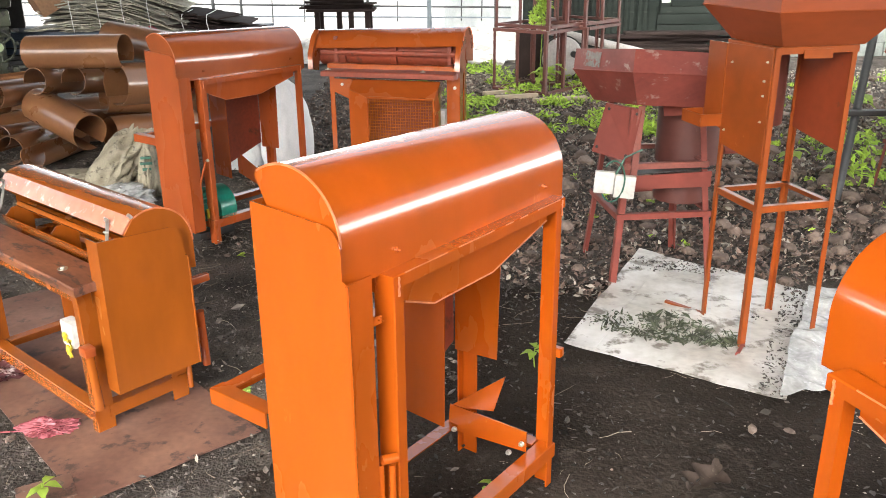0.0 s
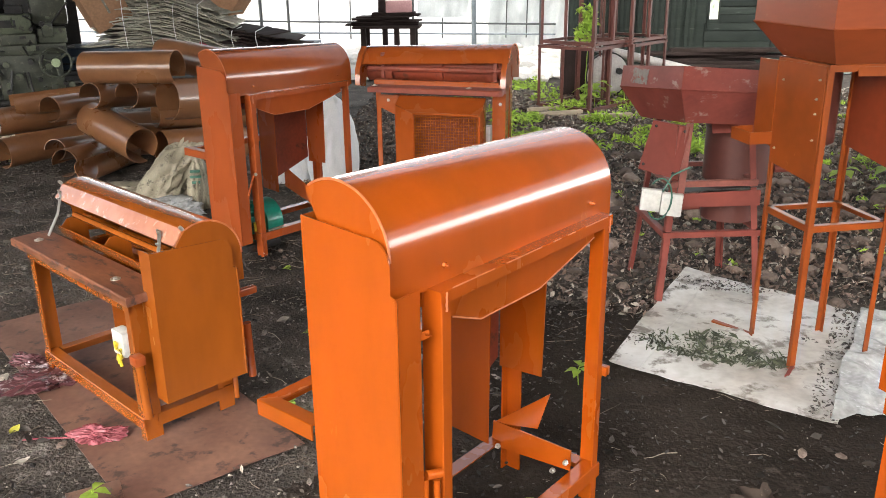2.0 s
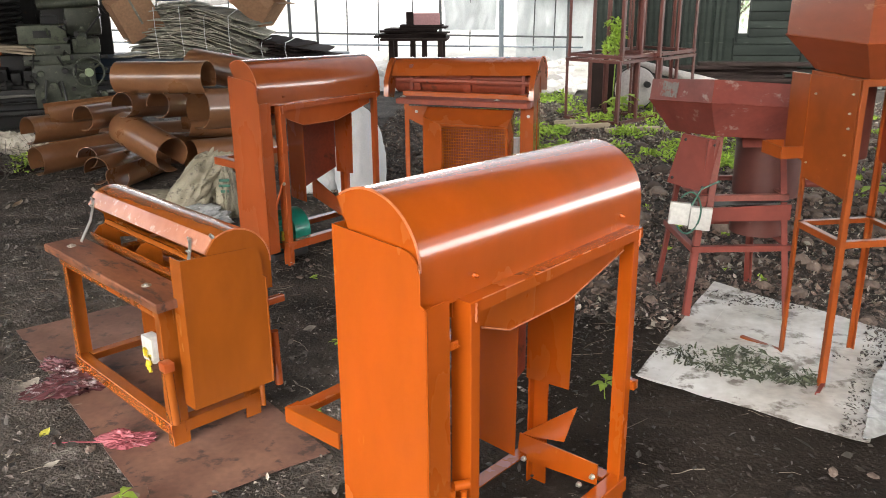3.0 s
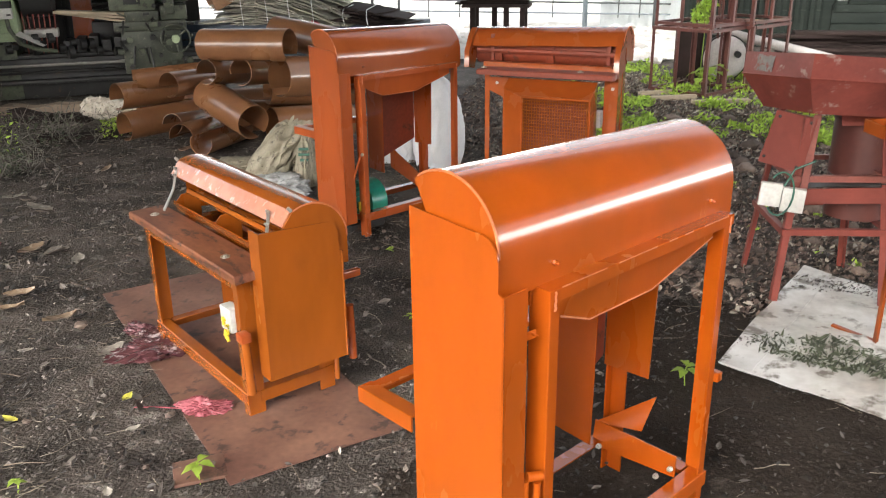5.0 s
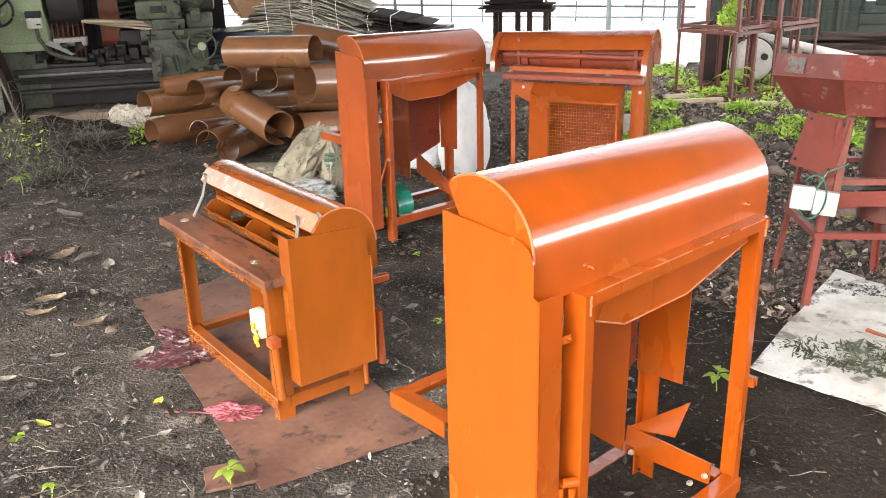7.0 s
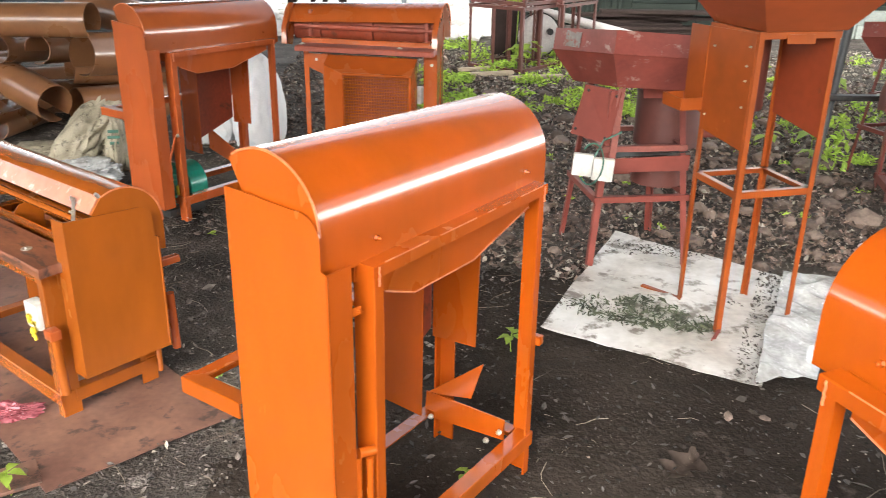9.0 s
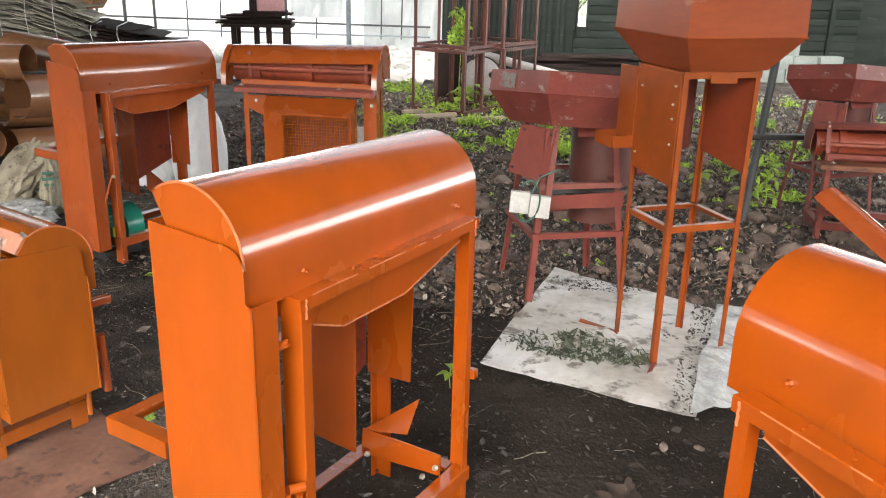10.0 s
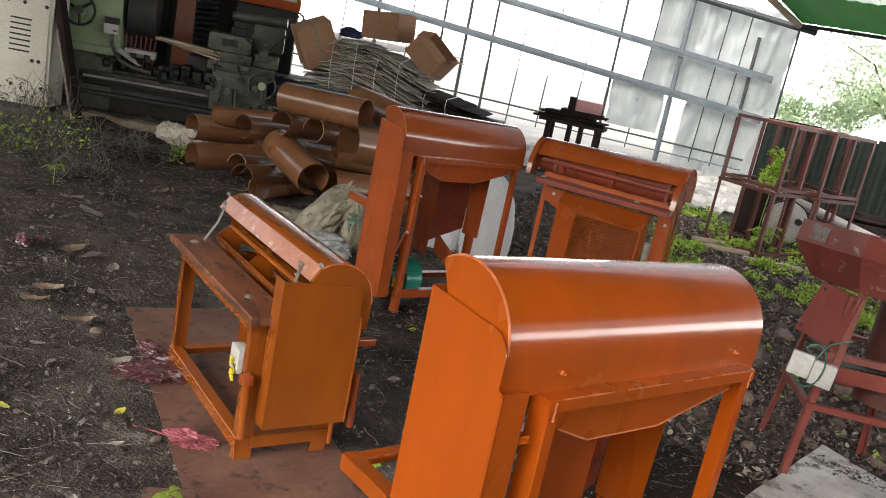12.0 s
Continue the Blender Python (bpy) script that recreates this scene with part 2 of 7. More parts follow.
TAN_LEAF = surface("tan_dead_leaf", (0.27, 0.19, 0.12), (0.16, 0.11, 0.07), (0.36, 0.29, 0.21), scale=22, rough=(0.45, 0.7), wear=0.58)
GREY_LEAF = surface("grey_dead_leaf", (0.26, 0.235, 0.19), (0.16, 0.14, 0.115), (0.38, 0.35, 0.30), scale=22, rough=(0.5, 0.75), wear=0.58)
BROWN_LEAF = surface("brown_dead_leaf", (0.065, 0.048, 0.038), (0.042, 0.031, 0.025), (0.10, 0.08, 0.06), scale=25, rough=(0.75, 0.9), spec=0.12)
DEAD_STEM = surface("dead_stem", (0.17, 0.155, 0.125), (0.08, 0.072, 0.06), scale=10, rough=(0.7, 0.9), island=0.35)
PAPER = surface("dirty_paper", (0.46, 0.42, 0.35), (0.34, 0.30, 0.24), (0.20, 0.17, 0.13), scale=9, fine=60, rough=(0.7, 0.9), wear=0.58)
BLUE_CLOTH = surface("dark_blue_cloth", (0.03, 0.05, 0.12), (0.02, 0.03, 0.08), scale=12, rough=(0.8, 0.95))
GREEN_LATHE = surface("grey_green_machine_paint", (0.105, 0.12, 0.075), (0.06, 0.068, 0.045), (0.045, 0.042, 0.034), scale=6, rough=(0.4, 0.6), wear=0.55)
LIME_LATHE = surface("pale_green_machine_paint", (0.34, 0.41, 0.25), (0.24, 0.30, 0.17), (0.62, 0.66, 0.56), scale=4, rough=(0.4, 0.6), wear=0.63)
CREAM = surface("cream_cabinet_paint", (0.62, 0.60, 0.50), (0.52, 0.50, 0.41), (0.18, 0.13, 0.09), scale=3, rough=(0.45, 0.6), wear=0.70)
WOOD = surface("old_plank", (0.27, 0.20, 0.14), (0.19, 0.14, 0.10), (0.11, 0.08, 0.06), scale=4, fine=60, rough=(0.7, 0.9), stretch=(0.2, 1, 1), bump=0.4, wear=0.62, per_object=0.2)
PALE_WOOD = surface("pale_rough_plank", (0.42, 0.34, 0.24), (0.30, 0.24, 0.17), (0.20, 0.15, 0.10), scale=4, fine=60, rough=(0.7, 0.9), stretch=(0.2, 1, 1), bump=0.4, wear=0.62)
DARK_WOOD = surface("dark_wet_board", (0.032, 0.022, 0.020), (0.020, 0.014, 0.012), scale=5, rough=(0.7, 0.9), per_object=0.25, spec=0.1)
PINK_BOX = surface("faded_pink_box", (0.50, 0.27, 0.27), (0.42, 0.22, 0.22), scale=5, rough=(0.6, 0.8))
GALV = surface("galvanised_pole", (0.16, 0.185, 0.20), (0.11, 0.13, 0.145), (0.10, 0.09, 0.08), scale=6, rough=(0.4, 0.6), metal=0.3)
FENCE_DARK = surface("dark_fence_bar", (0.045, 0.05, 0.05), (0.03, 0.033, 0.034), scale=6, rough=(0.5, 0.7))
SILVER_TARP = surface("silver_curtain", (0.66, 0.68, 0.68), (0.50, 0.52, 0.52), (0.78, 0.80, 0.80), scale=1.4, rough=(0.2, 0.4), bump=0.2, wear=0.66, stretch=(1.6, 1, 0.5), trans=0.6)
# Mossy green taken very dark, with roof shade put into the colour.
ZINC_WALL = surface("mossy_board_with_shade", (0.018, 0.023, 0.019), (0.009, 0.012, 0.010), (0.045, 0.052, 0.044), scale=2.6, fine=40, rough=(0.6, 0.8), wear=0.64, stretch=(0.5, 1, 2.5), per_object=0.3, spec=0.12)
BLOCK = surface("concrete_block", (0.19, 0.21, 0.19), (0.14, 0.155, 0.14), (0.10, 0.11, 0.095), scale=6, rough=(0.8, 0.95), bump=0.4, dist=0.004, per_object=0.2)
GREEN_ROOF = surface("green_roof_sheet", (0.05, 0.30, 0.07), (0.045, 0.25, 0.06), scale=2, rough=(0.4, 0.6), trans=0.5)
ROOF_UNDER = surface("grey_roof_underside", (0.17, 0.165, 0.155), (0.12, 0.115, 0.11), (0.09, 0.07, 0.06), scale=1.5, rough=(0.6, 0.8))
TANK = surface("pale_tank_paint", (0.48, 0.45, 0.43), (0.38, 0.35, 0.33), (0.22, 0.17, 0.14), scale=6, rough=(0.5, 0.7))
PALE_STONE = surface("pale_rubble", (0.62, 0.60, 0.56), (0.46, 0.44, 0.40), scale=4, rough=(0.8, 0.95), island=0.4)

# Outdoor ground with the glare of daylight put into its pale colour.
GLARE_GROUND = surface("glare_pale_ground", (0.60, 0.58, 0.54), (0.46, 0.44, 0.40), (0.34, 0.31, 0.27), scale=1.2, fine=20, rough=(0.85, 0.95), bump=0.6, dist=0.02)
HOLE_IRON = surface("olive_cast_iron", (0.065, 0.072, 0.048), (0.034, 0.037, 0.027), (0.13, 0.135, 0.09), scale=9, rough=(0.35, 0.6), wear=0.58)

# Emissive sheet: whitens the distance and lights the streaks on the covers.
BACKDROP_GLOW, _t, _b = nodes_of("glowing_backdrop")
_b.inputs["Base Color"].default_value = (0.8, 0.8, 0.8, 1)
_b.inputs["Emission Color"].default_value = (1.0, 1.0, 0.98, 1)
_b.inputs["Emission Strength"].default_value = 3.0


# ---- mesh helpers ----
def smooth_mesh(me, angle=32):
    me.polygons.foreach_set("use_smooth", [True] * len(me.polygons))
    me.set_sharp_from_angle(angle=radians(angle))


def part(name, bm, material, parent=None, label="", m=None, angle=32):
    """Link a bmesh as one mesh object, under a parent if there is one."""
    me = bpy.data.meshes.new(name)
    bmesh.ops.recalc_face_normals(bm, faces=bm.faces[:])
    bm.to_mesh(me)
    bm.free()
    smooth_mesh(me, angle)
    me.materials.append(material)
    ob = new(name, me)
    if parent:
        ob.parent = parent
    if m is not None:
        ob.matrix_basis = m
    if label:
        tagged(ob, label)
    return ob


def thing(name, m, label, category, group="", kind=""):
    ob = new(name)
    ob.empty_display_size = 0.05
    ob.matrix_basis = m
    return tagged(ob, label, category, group, kind)


def box(bm, a, b, bevel=0.0):
    """Axis-aligned box between two corners."""
    r = bmesh.ops.create_cube(bm, size=1.0)
    lo, hi = Vector(a), Vector(b)
    for v in r["verts"]:
        v.co = Vector([lo[i] + (v.co[i] + 0.5) * (hi[i] - lo[i]) for i in range(3)])
    if bevel:
        bmesh.ops.bevel(bm, geom=list({e for v in r["verts"] for e in v.link_edges}), offset=bevel, segments=2, affect="EDGES", profile=0.6)
    return bm


def new_box(a, b, bevel=0.003):
    return box(bmesh.new(), a, b, bevel)


def loops(bm, rings, close=True, caps=True):
    """Skin a list of rings of points."""
    vs = [[bm.verts.new(p) for p in ring] for ring in rings]
    n = len(vs[0])
    for a, b in zip(vs, vs[1:]):
        for i in range(n if close else n - 1):
            j = (i + 1) % n
            bm.faces.new((a[i], a[j], b[j], b[i]))
    if caps and close:
        bm.faces.new(vs[0][::-1]), bm.faces.new(vs[-1])
    return bm


def basis(d):
    d = Vector(d).normalized()
    a = Vector((0, 0, 1)) if abs(d.z) < 0.9 else Vector((1, 0, 0))
    x = d.cross(a).normalized()
    return x, x.cross(d).normalized()


def rod(bm, p, q, r, n=10, r2=None):
    """A round bar from p to q."""
    p, q = Vector(p), Vector(q)
    x, y = basis(q - p)
    r2 = r if r2 is None else r2
    ring = lambda c, s: [c + (x * math.cos(6.2832 * i / n) + y * math.sin(6.2832 * i / n)) * s for i in range(n)]
    return loops(bm, [ring(p, r), ring(q, r2)])


def new_rod(p, q, r, n=12):
    return rod(bmesh.new(), p, q, r, n)


def wire(bm, pts, r, n=6):
    """A bent bar through points."""
    pts = [Vector(p) for p in pts]
    rings = []
    for i, p in enumerate(pts):
        d = pts[min(i + 1, len(pts) - 1)] - pts[max(i - 1, 0)]
        x, y = basis(d)
        rings.append([p + (x * math.cos(6.2832 * k / n) + y * math.sin(6.2832 * k / n)) * r for k in range(n)])
    return loops(bm, rings)


def angle_iron(bm, p, q, a, b, w=0.045, t=0.005, w2=None):
    """An L section from p (its outer corner) to q, flanges w along a and w2 along b."""
    p, q, a, b = Vector(p), Vector(q), Vector(a), Vector(b)
    k, h = 0.0022, w2 or w
    prof = [(k, 0), (w, 0), (w, t), (t, t), (t, h), (0, h), (0, k)]
    return loops(bm, [[c + a * u + b * v for u, v in prof] for c in (p, q)])


def new_angle(p, q, a, b, w=0.045, t=0.005, w2=None):
    return angle_iron(bmesh.new(), p, q, a, b, w, t, w2)


def plate(bm, pts, n, t=0.003):
    """A flat polygon of thickness t along n."""
    n = Vector(n) * t
    return loops(bm, [[Vector(p) for p in pts], [Vector(p) + n for p in pts]])


def new_plate(pts, n, t=0.003):
    return plate(bmesh.new(), pts, n, t)


def shell(bm, prof, u0, u1, t=0.003):
    """An open profile of (v, z) points drawn along u, with thickness."""
    out = [Vector((0, *p)) for p in prof]
    inn = []
    for i, p in enumerate(out):
        d = (out[min(i + 1, len(out) - 1)] - out[max(i - 1, 0)]).normalized()
        inn.append(p + Vector((0, d.z, -d.y)) * t)
    ring = out + inn[::-1]
    return loops(bm, [[p + Vector((u, 0, 0)) for p in ring] for u in (u0, u1)])


def bolt(parent, p, d, r=0.009, h=0.008, mat=None):
    p, d = Vector(p), Vector(d).normalized()
    bm = new_rod(p, p + d * h, r, 6)
    rod(bm, p + d * h, p + d * (h * 2), r * 0.5, 8)
    return part("bolt", bm, mat or STEEL, parent, angle=20)


def raw_mesh(name, verts, faces, material, kind="stuff", label="", category="", smooth=False):
    me = bpy.data.meshes.new(name)
    me.from_pydata(verts, [], faces)
    me.materials.append(material)
    if smooth:
        smooth_mesh(me, 60)
    return tagged(new(name, me), label, category, "", kind)


rng = random.Random(7)


def folded_lump(bm, size, seed, sub=5, amp=0.3, flat=0.6, lean=(0, 0), folds=(5.5, 5.5, 1.6)):
    """A slumped cloth form with long sharp folds, flat underside at z = 0."""
    r = bmesh.ops.create_icosphere(bm, subdivisions=sub, radius=1.0)
    off = Vector((seed * 2.7, seed * 1.3, seed * 0.9))
    f = Vector(folds)
    for v in r["verts"]:
        n = v.co.normalized()
        w = Vector((n.x * f.x, n.y * f.y, n.z * f.z)) * 0.5 + 0.8 * Vector((noise.noise(n * 1.6 + off), noise.noise(n * 1.6 - off), noise.noise(n * 1.9 + off)))
        k = 1 + amp * 0.8 * noise.noise(n * 1.3 + off) + amp * (0.35 - abs(noise.noise(w + off)) * 1.2) + amp * 0.5 * (0.3 - abs(noise.noise(w * 2.3 - off))) + amp * 0.30 * (0.3 - abs(noise.noise(w * 4.6 + off * 1.7))) + amp * 0.16 * (0.3 - abs(noise.noise(n * 9 + off)))
        p = n * k
        z = max(p.z, -flat) * size[2] + flat * size[2]
        v.co = Vector((p.x * size[0] + lean[0] * z, p.y * size[1] + lean[1] * z, z))
    return bm


# ---- ground ----
def ground_height(x, y):
    return 0.010 * noise.noise(Vector((x * 1.1, y * 1.1, 0))) + 0.006 * noise.noise(Vector((x * 4.3, y * 4.3, 3)))


def make_ground():
    def axis(lo, hi, step, far_lo, far_hi):
        a = list(np.arange(lo, hi + 1e-6, step))
        left, right, s = [lo], [hi], step
        while left[-1] > far_lo:
            s *= 1.45
            left.append(left[-1] - s)
        s = step
        while right[-1] < far_hi:
            s *= 1.45
            right.append(right[-1] + s)
        return left[:0:-1] + a + right[1:]
    xs, ys = axis(-4.2, 2.8, 0.035, -900, 900), axis(-1.7, 6.6, 0.035, -500, 1500)
    verts = [(x, y, ground_height(x, y) - 0.012 + (0.012 * noise.noise(Vector((x * 14, y * 14, 7))) if -5 < x < 4 and -2 < y < 8 else 0)) for y in ys for x in xs]
    n = len(xs)
    faces = [(j * n + i, j * n + i + 1, (j + 1) * n + i + 1, (j + 1) * n + i) for j in range(len(ys) - 1) for i in range(n - 1)]
    return raw_mesh("ground", verts, faces, SOIL, "structure", "damp dark bare soil littered with crumbs and leaves", "ground", True)


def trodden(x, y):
    """Above 0 on the trodden soil that is painted dark for shade between the machines."""
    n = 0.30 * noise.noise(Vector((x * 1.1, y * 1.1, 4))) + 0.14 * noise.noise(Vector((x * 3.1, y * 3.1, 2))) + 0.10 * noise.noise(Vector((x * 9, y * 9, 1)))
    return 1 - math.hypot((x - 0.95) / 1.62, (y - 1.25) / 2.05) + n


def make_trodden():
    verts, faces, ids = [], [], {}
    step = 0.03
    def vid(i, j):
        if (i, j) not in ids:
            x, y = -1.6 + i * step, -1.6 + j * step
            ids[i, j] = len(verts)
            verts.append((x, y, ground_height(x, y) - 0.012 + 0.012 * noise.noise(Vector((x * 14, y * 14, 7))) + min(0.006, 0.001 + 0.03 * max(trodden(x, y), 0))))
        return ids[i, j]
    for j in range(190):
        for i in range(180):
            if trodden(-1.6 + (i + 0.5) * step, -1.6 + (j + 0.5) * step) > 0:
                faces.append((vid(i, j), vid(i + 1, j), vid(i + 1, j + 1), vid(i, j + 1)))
    return raw_mesh("trodden_soil", verts, faces, SOIL_SHADE, "structure", "trodden soil with the shade between machines in its colour", "ground", True)


make_ground()
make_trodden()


# ---- threshers ----
def thresher(m, label, L=0.661, W=0.31, H=0.848, vc=0.170, zc=0.926, R=0.138, skirt=0.012, end_angle=57, body=None, cover=None,
             shield=(-0.120, -0.052, 0.010, 0.260, 0.09, 0.985), drum=(-0.104, 0.709), flip=False, parts=(), low=0.13, wpost=0.048, end_drop=0.03, lip=None):
    body, cover = body or ORANGE, cover or body or ORANGE
    top = thing("thresher", m, label, "thresher", "threshers in the yard")

    def add(name, bm, mat, parent=top, label="", angle=32):
        if flip:
            for v in bm.verts:
                v.co.x = L - v.co.x
        return part(name, bm, mat, parent, label, angle=angle)

    def nut(p, d, r=0.009, parent=top, mat=None):
        p, d = Vector(p), Vector(d).normalized()
        bm = new_rod(p, p + d * 0.007, r, 6)
        rod(bm, p + d * 0.007, p + d * 0.014, r * 0.5, 8)
        add("bolt", bm, mat or STEEL, parent, "", 20)

    # Lowers the cover's far end to fit the camera's view.
    def droop(bm):
        for v in bm.verts:
            v.co.z -= end_drop * v.co.x
        return bm

    U, V, Z = Vector((1, 0, 0)), Vector((0, 1, 0)), Vector((0, 0, 1))
    # four posts, angle iron with the corner outwards
    for u, a in ((0, U), (L, -U)):
        for v, b in ((0, V), (W, -V)):
            add("leg", new_angle((u, v, 0), (u, v, H - 0.004), a, b, wpost * 0.58, 0.005, wpost * 1.08), body)
    # rails: along the length, then across, at the top and near the ground
    for z, sgn in ((H, -1), (low, -1)):
        for v, b in ((-0.004, V), (W + 0.004, -V)):
            add("rail", new_angle((-0.006, v, z), (L + 0.006, v, z), b, Z * sgn, 0.042, 0.004, 0.026 if z == H else 0.042), body)
        for u, a in ((-0.004, U), (L + 0.004, -U)):
            add("cross_rail", new_angle((u, 0.046, z - 0.002), (u, W - 0.046, z - 0.002), a, Z * sgn, 0.042), body)
    # weld beads on the near corners
    for u in (0.0, L):
        bm = bmesh.new()
        wire(bm, [(u + (0.01 if u == 0 else -0.01) + 0.001 * math.sin(k * 2.1), -0.005, H - 0.004 - k * 0.005) for k in range(9)], 0.0025, 5)
        add("weld_seam", bm, WELD_AND_GLINT)
    # drum cover: upright front, arc over the rotor, short straight skirt on the feed side
    f = vc - R
    prof = [(f, H - 0.004), (f, H + 0.03)]
    prof += [(vc + R * math.cos(a), zc + R * math.sin(a)) for a in np.linspace(math.pi, radians(end_angle), 30)]
    tang = lip or (math.sin(radians(end_angle)), -math.cos(radians(end_angle)))
    prof.append((prof[-1][0] + tang[0] * skirt, prof[-1][1] + tang[1] * skirt))
    bm = shell(bmesh.new(), prof, drum[0], drum[1])
    cov = add("drum_cover", droop(bm), cover, top, "glossy rolled sheet cover", 40)
    if lip:
        e0, e1 = prof[-2], prof[-1]
        n = (-tang[1] * 0.004, tang[0] * 0.004)
        bm = shell(bmesh.new(), [(e0[0] + n[0], e0[1] + n[1]), (e1[0] + n[0], e1[1] + n[1])], drum[0] + 0.004, drum[1] - 0.004)
        add("cover_lip", droop(bm), LIP_SHEEN, cov, "cover lip with sky reflection in its colour")
    for u, s in ((drum[0], -1), (drum[1], 1)):
        rim = [(u, v, z) for v, z in prof] + [(u, vc + R * 0.32, zc + R * 0.2), (u, vc + R * 0.32, H + 0.02)]
        add("end_cap", droop(new_plate(rim, (s, 0, 0), 0.004)), cover, cov, "", 20)
    bm = bmesh.new()
    wire(bm, [(drum[0] - 0.004, v, z) for v, z in prof[2:-1]], 0.0028, 5)
    add("rim_weld", droop(bm), WELD_AND_GLINT, cov)
    for u in (0.045, L - 0.05):
        nut((u, f - 0.001, H + 0.036), (0, -1, 0), 0.006, cov, cover)
    # rotor seen through the feed opening
    inner = body if H < 0.6 and body is not OXIDE else PRIMER_IN
    low_inner = inner is body
    rot = add("rotor", new_rod((drum[0] + 0.02, vc, zc - 0.02), (drum[1] - 0.02, vc, zc - 0.02), 0.02 if low_inner else 0.07, 24), inner if low_inner else PRIMER_IN if H < 0.8 or "board" in parts else DARK_STEEL)
    for k in range(0 if low_inner else 3):
        u = drum[0] + 0.10 + k * (drum[1] - drum[0] - 0.26) / 2
        add("disc", new_rod((u - 0.02, vc, zc - 0.02), (u + 0.02, vc, zc - 0.02), R * 0.72, 24), inner, rot)
    p = (vc + R * 0.68 * math.cos(0.1), zc - 0.02 + R * 0.68 * math.sin(0.1))
    if low_inner:
        # one plain beater bar above the tray
        add("beater_bar", new_rod((0.05, vc + R * 0.55, zc + 0.02), (L - 0.05, vc + R * 0.55, zc + 0.02), 0.012, 10), inner, rot)
    else:
        add("beater_bar", new_rod((drum[0] + 0.04, *p), (drum[1] - 0.04, *p), 0.016, 10), inner, rot)
    # trough plate under the front rail
    zt, zb = H - 0.024, H - 0.122
    c = L - 0.70
    add("trough_plate", new_plate([(0.03, 0.022, zt), (0.03, 0.022, zt - 0.04), (0.185 + c * 0.5, 0.03, zb), (0.43 + c, 0.03, zb), (0.66 + c, 0.022, zt - 0.03), (0.66 + c, 0.022, zt)], (0, 1, 0), 0.003), body)
    bm = bmesh.new()
    wire(bm, [(0.06, 0.022, zt - 0.055), (0.185 + c * 0.5, 0.030, zb), (0.43 + c, 0.030, zb), (0.66 + c, 0.022, zt - 0.03)], 0.0022, 5)
    add("weld_seam", bm, WELD_AND_GLINT)
    # worn corner of the rail, its pale highlight painted on in broken lengths
    r_e = random.Random(int(H * 1000))
    u = 0.03
    while u < L - 0.05:
        n = r_e.uniform(0.03, 0.16)
        add("worn_edge_glint", new_rod((u, -0.0035, H - 0.0005), (min(u + n, L), -0.0035, H - 0.0005), 0.0014, 6), WELD_AND_GLINT)
        u += n + r_e.uniform(0.01, 0.05)
    add("concave", shell(bmesh.new(), [(vc - R * 0.9, zc - 0.05), (vc - R * 0.75, zc - R * 0.85), (vc - R * 0.2, zc - R * 1.2), (vc + R * 0.4, zc - R * 1.15), (vc + R * 0.85, zc - R * 0.6)], 0.02, L - 0.02), inner)
    if "chute" in parts:
        k = H / 0.848
        cu = 0.25 if "stay" in parts else 0.40 + c
        add("chute_side", new_plate([(cu, 0.285, zb + 0.06), (cu, 0.15, zb + 0.02), (cu, 0.155, 0.275 * k), (cu, 0.285, 0.283 * k)], (1, 0, 0), 0.003), body)
        add("chute_side", new_plate([(0.62 + c, 0.28, zb + 0.06), (0.62 + c, 0.13, zb + 0.04), (0.62 + c, 0.14, 0.382 * k), (0.62 + c, 0.28, 0.374 * k)], (1, 0, 0), 0.003), body)
        add("chute_back", new_plate([(cu, 0.285, zb + 0.06), (0.62 + c, 0.285, zb + 0.06), (0.62 + c, 0.285, 0.40 * k), (cu, 0.285, 0.29 * k)], (0, 1, 0), 0.003), PRIMER_IN)
        add("mount_strip", new_plate([(0.628 + c, 0.305, 0.185), (0.622 + c, 0.04, 0.19), (0.62 + c, 0.04, 0.128), (0.618 + c, 0.305, 0.108)], (1, 0, 0), 0.004), body)
        "stay" in parts or add("gusset", new_plate([(0.628 + c, 0.306, 0.178), (0.655 + c, 0.132, 0.318), (0.64 + c, 0.160, 0.205)], (1, 0, 0.2), 0.003), body)
        for p in ((0.592 + c, 0.26, 0.135), (0.592 + c, 0.075, 0.13), (0.60 + c, 0.04, 0.165)):
            nut(p, (-1, 0, 0.2), 0.008)
    if "tube" in parts:
        # short hinge tube with a rod at the near post
        bm = new_rod((-0.008, 0.0, H * 0.525), (-0.04, 0.014, H * 0.53), 0.011)
        add("hinge_tube", bm, body)
        add("hinge_rod", new_rod((-0.042, 0.016, 0.05), (-0.042, 0.016, H * 0.52), 0.009), body)
        add("hinge_rod", new_rod((-0.018, 0.004, 0.05), (-0.018, 0.004, H * 0.51), 0.008), body)
    if "bracket" in parts:
        add("bracket", new_plate([(-0.068, 0.030, H - 0.082), (-0.03, 0.010, H - 0.072), (-0.03, 0.010, H - 0.088), (-0.068, 0.030, H - 0.100)], (0, -1, 0), 0.003), body)
        nut((-0.062, 0.026, H - 0.09), (0, -1, 0), 0.003, top, body)
        nut((-0.036, 0.011, H - 0.08), (0, -1, 0), 0.003, top, body)
        add("lug", new_box((L - 0.002, -0.012, 0.40), (L + 0.02, 0.014, 0.425), 0.002), body)
    if "stay" in parts:
        add("stay_bar", new_rod((-0.03, -0.012, H * 0.53), (-0.075, 0.03, H * 0.30), 0.006), body)
        nut((-0.02, -0.012, H * 0.535), (0, -1, 0), 0.009)
    # belt guard
    if shield:
        u0, u1, v0, v1, z0, z1 = shield
        r = 0.05
